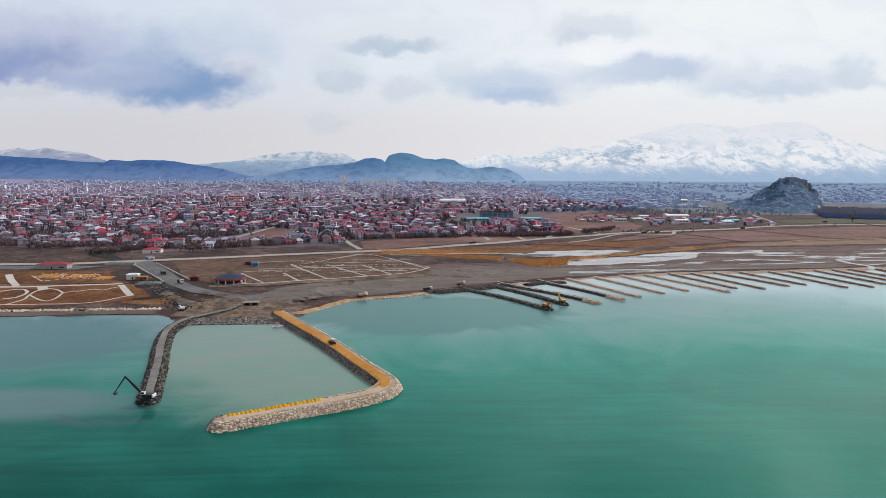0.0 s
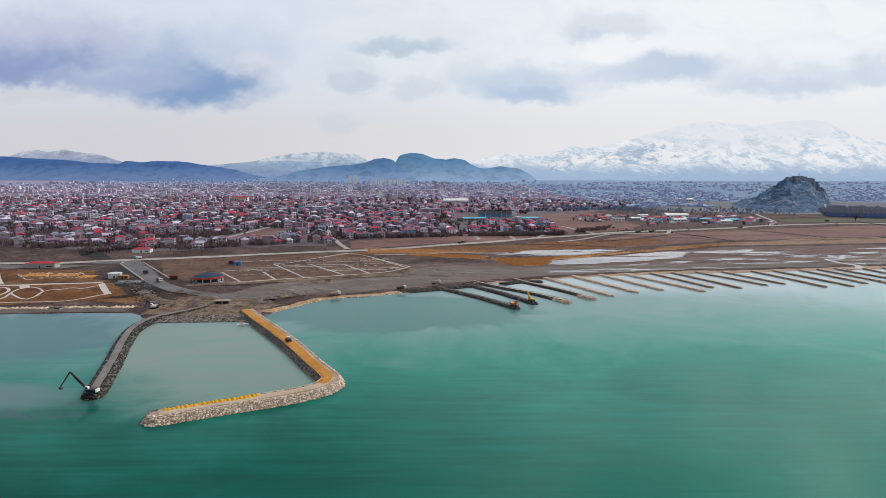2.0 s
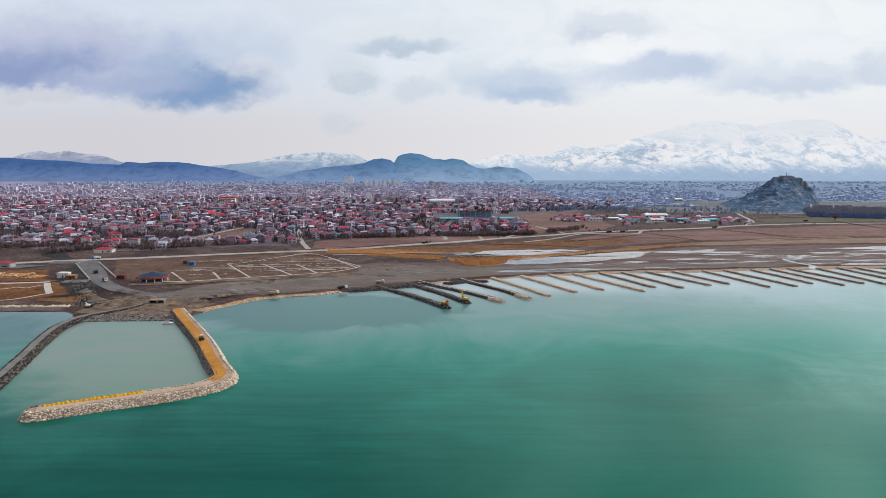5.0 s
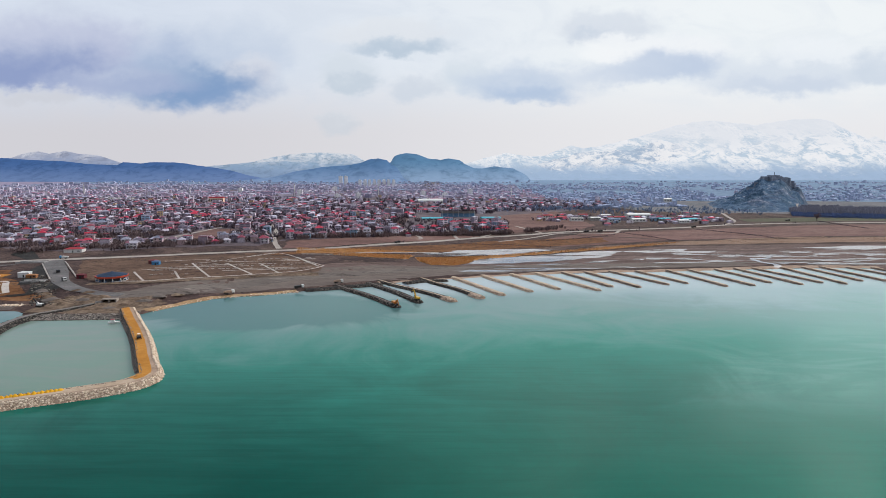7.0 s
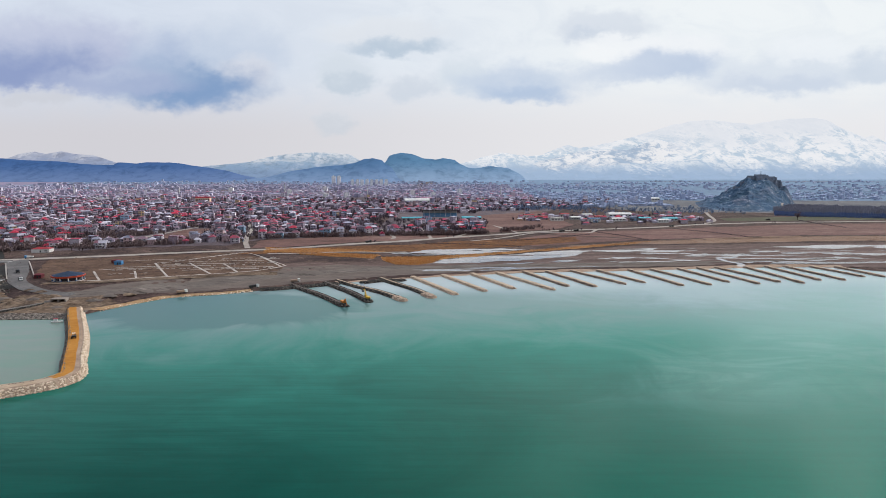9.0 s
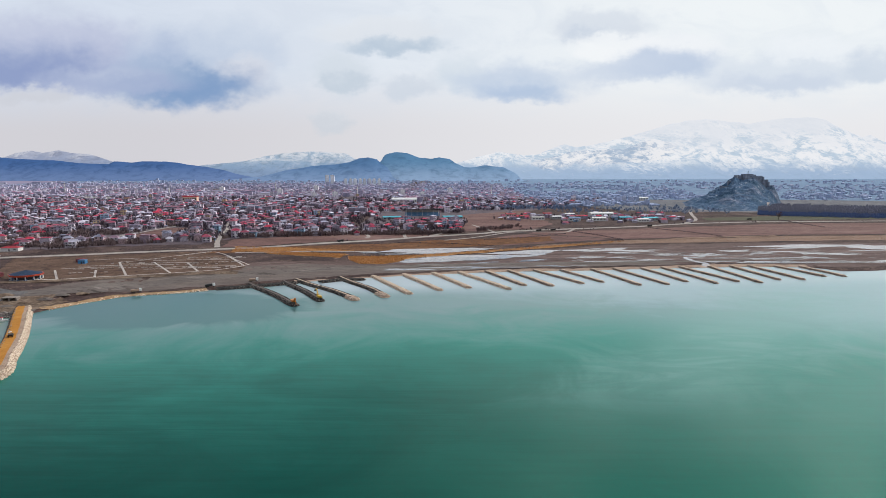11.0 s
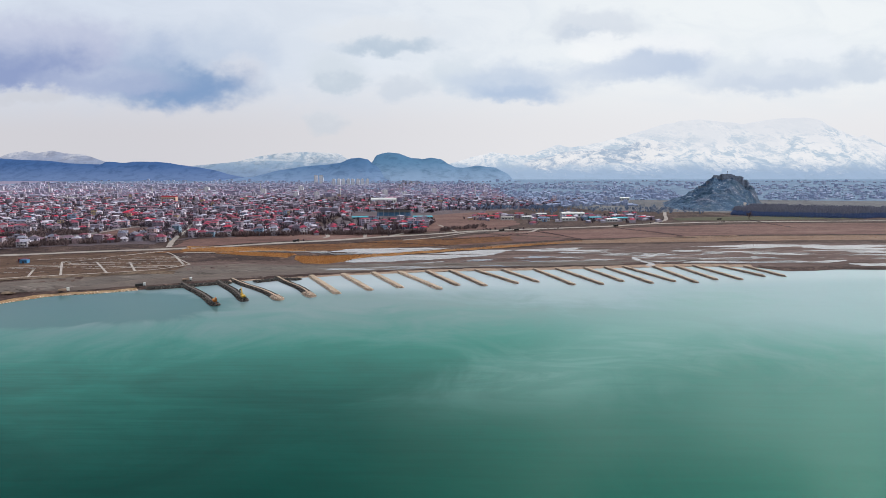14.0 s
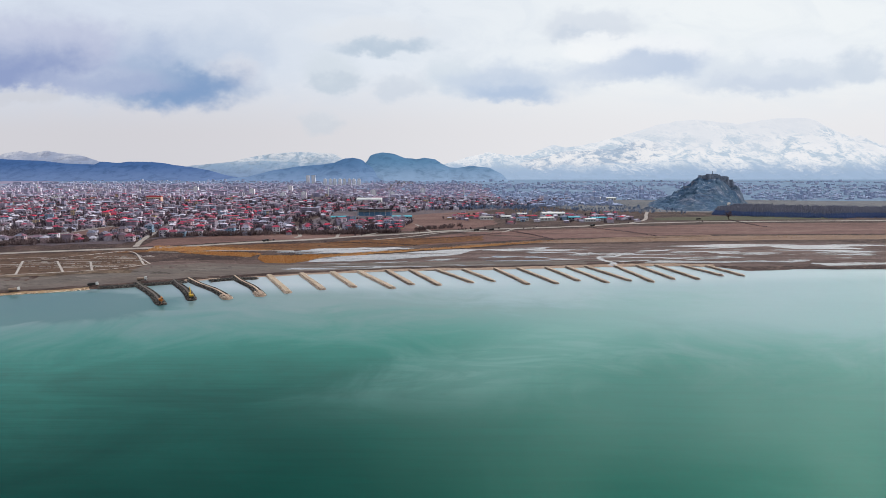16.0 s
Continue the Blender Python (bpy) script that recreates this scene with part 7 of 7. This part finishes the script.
def build_outfall(x, y):
    """A drain outfall in the bank: headwall, two wing walls, a dark mouth."""
    root = tagged(new("outfall"), "concrete drain outfall in the grey bank", "outfall")
    root.location = (x, y, 0)
    part("headwall", block(-4.5, 4.5, 1.2, 1.8, -1, 3.0, 0.05), DUSTYCONCRETE, root)
    for u in (-4.4, 4.4):
        part("wing_wall", block(u - 0.3, u + 0.3, -2.5, 1.2, -1, 2.2), DUSTYCONCRETE, root)
    part("apron", block(-4.1, 4.1, -2.5, 1.2, -1, 0.3), BLACKFILL, root)
    part("mouth", block(-1.8, 1.8, 1.14, 1.2, 0.3, 2.0), BLACKFILL, root)


build_outfall(-220, 411)

# loose slab rows and kerb stones over the unfinished park
rng = random.Random(47)
for x0, x1, y in ((-140, -92, 556), (-120, -70, 574), (-128, -98, 520), (-100, -46, 548), (-70, -22, 566), (-52, 0, 580), (-46, 2, 548), (-110, -60, 598), (-66, -14, 612), (-136, -112, 540)):
    row = tagged(new("kerb_row"), "broken row of pale kerb stones on bare ground", "kerb", "kerb rows in the park")
    x = x0
    while x < x1:
        yy = y + (x - x0) * 0.16 + rng.uniform(-0.8, 0.8)
        if rng.random() < 0.7:
            b = part("kerb_stone", block(-1.3, 1.3, -0.35, 0.35, -0.2, 0.3), PAVING, row)
            b.matrix_basis = pose(x, yy, land(x, yy) + 0.3, 0, 0, 9 + rng.uniform(-12, 12))
        x += rng.uniform(2.6, 5.0)


# ---- machines ----
def build_excavator(x, y, z, turn, paint, label, elbow, tip, k=1.0, tail=WHITEPAINT):
    """A tracked digger; elbow and tip of its arm as (forward, up) in metres."""
    root = tagged(new("excavator"), label, "excavator")
    root.matrix_basis = pose(x, y, z, 0, 0, turn)
    for s in (-1, 1):
        tr = part("track", prism([(-2.3, 0.45), (-1.9, 0.0), (1.9, 0.0), (2.3, 0.45), (1.9, 0.95), (-1.9, 0.95)], s * 1.35 - 0.35, s * 1.35 + 0.35), STEEL, root)
        for q in (-1.5, -0.5, 0.5, 1.5):
            part("roller", tube((q, s * 1.72, 0.35), (q, s * 1.80, 0.35), 0.28, 0.28, 8), RUBBER, tr)
    part("turntable", tube((0, 0, 0.8), (0, 0, 1.25), 0.9, 0.9, 12), STEEL, root)
    part("body", block(-2.6, 1.6, -1.4, 1.4, 1.25, 2.5, 0.12), paint, root)
    part("counterweight", block(-3.2, -2.55, -1.35, 1.35, 1.25, 2.6, 0.2), tail, root)
    cab = part("cab", block(0.3, 1.9, 0.35, 1.4, 2.45, 3.6, 0.1), WHITEPAINT if k == 2 else paint, root)
    part("windscreen", block(1.9, 1.93, 0.45, 1.3, 2.6, 3.5), GLASS, cab)
    part("side_window", block(0.5, 1.7, 1.4, 1.43, 2.7, 3.45), GLASS, cab)
    e, t = Vector((elbow[0], 0, elbow[1])), Vector((tip[0], 0, tip[1]))
    part("boom", beam((1.3, 0, 1.9), e, 0.6, 0.7, 0.5, 0.55, (0.45, 1.05)), paint if k == 1 else BLACKPAINT, root)
    part("stick", beam(e, t, 0.35, 0.6, 0.25, 0.3), paint if k == 1 else BLACKPAINT, root)
    part("ram", tube((1.6, 0.0, 2.6), Vector((1.3, 0, 1.9)).lerp(e, 0.45) + Vector((0, 0, 0.4)), 0.09, 0.09, 6), STEEL, root)
    d = (t - e).normalized()
    part("bucket", prism([(t.x - 0.2, t.z), (t.x + 0.5, t.z - 0.1), (t.x + 0.35, t.z - 1.0), (t.x - 0.6, t.z - 1.1), (t.x - 0.7, t.z - 0.7)], -0.6, 0.6), STEEL, root)
    return root


build_excavator(-108.5, 248.0, 2.5, 172, BLACKPAINT, "black and white excavator with a raised arm on the jetty head", (8.8, 9.2), (13.6, 2.6), 2, WHITEPAINT)
build_excavator(-154.8, 412, land(-154.8, 412) + 0.2, 170, WHITEPAINT, "white excavator with a raised dark arm on the shore", (4.6, 6.0), (6.2, 1.6), 2, BLACKPAINT)
build_excavator(87, 421, 1.3, -60, ORANGEPAINT, "orange excavator at the head of a dark groyne", (4.2, 4.6), (6.4, 0.2), 1, YELLOWPAINT)
build_excavator(101.5, 437, 1.3, 120, YELLOWPAINT, "yellow excavator with a raised arm on a groyne", (4.6, 6.8), (8.0, 5.4), 1, YELLOWPAINT)


def build_truck(x, y, z, turn, cab_paint, bed_paint, label):
    root = tagged(new("dump_truck"), label, "truck", "trucks on the works")
    root.matrix_basis = pose(x, y, z, 0, 0, turn)
    part("chassis", block(-3.6, 3.6, -0.5, 0.5, 0.7, 1.0), STEEL, root)
    c = part("cab", block(1.9, 3.8, -1.2, 1.2, 0.8, 3.0, 0.15), cab_paint, root)
    part("windscreen", block(3.78, 3.83, -1.0, 1.0, 1.9, 2.7), GLASS, c)
    part("bed", prism([(-4.0, 1.1), (1.6, 1.1), (1.6, 2.6), (-3.6, 2.4)], -1.25, 1.25), bed_paint, root)
    for u in (-2.8, -1.5, 2.6):
        for s in (-1, 1):
            w = part("wheel", tube((u, s * 0.85, 0.52), (u, s * 1.22, 0.52), 0.52, 0.52, 12), RUBBER, root)
            part("rim", tube((u, s * 1.2, 0.52), (u, s * 1.25, 0.52), 0.25, 0.25, 8), STEEL, w)
    return root


build_truck(-212, 527, land(-212, 527) + 0.5, -52, BLACKPAINT, STEEL, "dark dump truck on the wide road")
build_truck(-184, 489, land(-184, 489) + 0.5, -50, WHITEPAINT, STEEL, "white dump truck on the shore road")
build_truck(34, 503, land(34, 503) + 0.4, 20, WHITEPAINT, SAND, "pale dump truck beside the groynes")
build_truck(-41, 458, land(-41, 458) + 0.4, 35, WHITEPAINT, SAND, "pale dusty dump truck on the shore track")
build_truck(7, 479, land(7, 479) + 0.4, 25, WHITEPAINT, STEEL, "white truck on the shore track")
build_truck(64, 751, land(64, 751) + 0.5, 40, STEEL, BLACKPAINT, "dark truck on the coast road")
for x, y, a in ((325, 898, 22), (347, 906, 24), (507, 969, 18), (606, 1062, 10), (715, 1086, 8)):
    build_truck(x, y, land(x, y) + 0.5, a, BLACKPAINT, STEEL, "dark truck on the coast road across the plain")
build_truck(-258, 612, land(-258, 612) + 0.5, 200, SKYBLUE, WHITEPAINT, "blue and white truck on the coast road")


def build_roller(x, y, z, turn):
    root = tagged(new("road_roller"), "dark road roller compacting the ochre track", "roller")
    root.matrix_basis = pose(x, y, z, 0, 0, turn)
    part("drum", tube((1.7, -1.05, 0.75), (1.7, 1.05, 0.75), 0.75, 0.75, 16), STEEL, root)
    part("drum_frame", prism([(0.6, 0.6), (2.6, 0.6), (2.6, 1.0), (0.6, 1.1)], -1.2, 1.2), BLACKPAINT, root)
    part("body", block(-2.4, 0.4, -0.9, 0.9, 0.7, 1.7, 0.12), BLACKPAINT, root)
    part("canopy", block(-1.2, 0.5, -0.8, 0.8, 2.7, 2.85), WHITEPAINT, root)
    for u, s in ((-1.1, -0.7), (-1.1, 0.7), (0.4, -0.7), (0.4, 0.7)):
        part("canopy_post", tube((u, s, 1.6), (u, s, 2.7), 0.05, 0.05, 6), STEEL, root)
    for s in (-1, 1):
        part("wheel", tube((-1.6, s * 0.75, 0.7), (-1.6, s * 1.15, 0.7), 0.7, 0.7, 14), RUBBER, root)


build_roller(-45.5, 326, 3.1, 118)


def build_workboat(x, y):
    root = tagged(new("workboat"), "small white and red workboat moored at the basin wall", "boat")
    root.matrix_basis = pose(x, y, 0.0, 0, 0, 20)
    bm = bmesh.new()
    st = [(-3.2, 1.1), (0, 1.3), (2.2, 0.9), (3.6, 0.05)]
    lo = [[bm.verts.new((u * 0.9, s * w * 0.6, -0.3)) for u, w in st] for s in (-1, 1)]
    hi = [[bm.verts.new((u, s * w, 0.9)) for u, w in st] for s in (-1, 1)]
    for s in (0, 1):
        for k in range(3):
            bm.faces.new((lo[s][k], lo[s][k + 1], hi[s][k + 1], hi[s][k]))
    for k in range(3):
        bm.faces.new((lo[0][k], lo[0][k + 1], lo[1][k + 1], lo[1][k]))
        bm.faces.new((hi[0][k], hi[0][k + 1], hi[1][k + 1], hi[1][k]))
    bm.faces.new((lo[0][0], hi[0][0], hi[1][0], lo[1][0]))
    bmesh.ops.recalc_face_normals(bm, faces=bm.faces)
    part("hull", bm, WHITEPAINT, root)
    part("cabin", block(-1.6, 0.6, -0.8, 0.8, 0.9, 2.4, 0.1), WHITEPAINT, root)
    part("cabin_roof", block(-1.8, 0.8, -0.95, 0.95, 2.4, 2.55), REDPAINT, root)


build_workboat(-84, 373)


def build_float_line(x0, y0, x1, y1, n):
    root = tagged(new("float_line"), "line of small red floats off the breakwater root", "float line")
    for k in range(n):
        t = k / (n - 1)
        x, y = x0 + (x1 - x0) * t, y0 + (y1 - y0) * t + 1.2 * math.sin(t * 3)
        part("float", tube((x - 0.5, y, 0.05), (x + 0.5, y, 0.05), 0.32, 0.32, 8), REDPAINT, root)


build_float_line(-84, 409, -73, 407, 9)
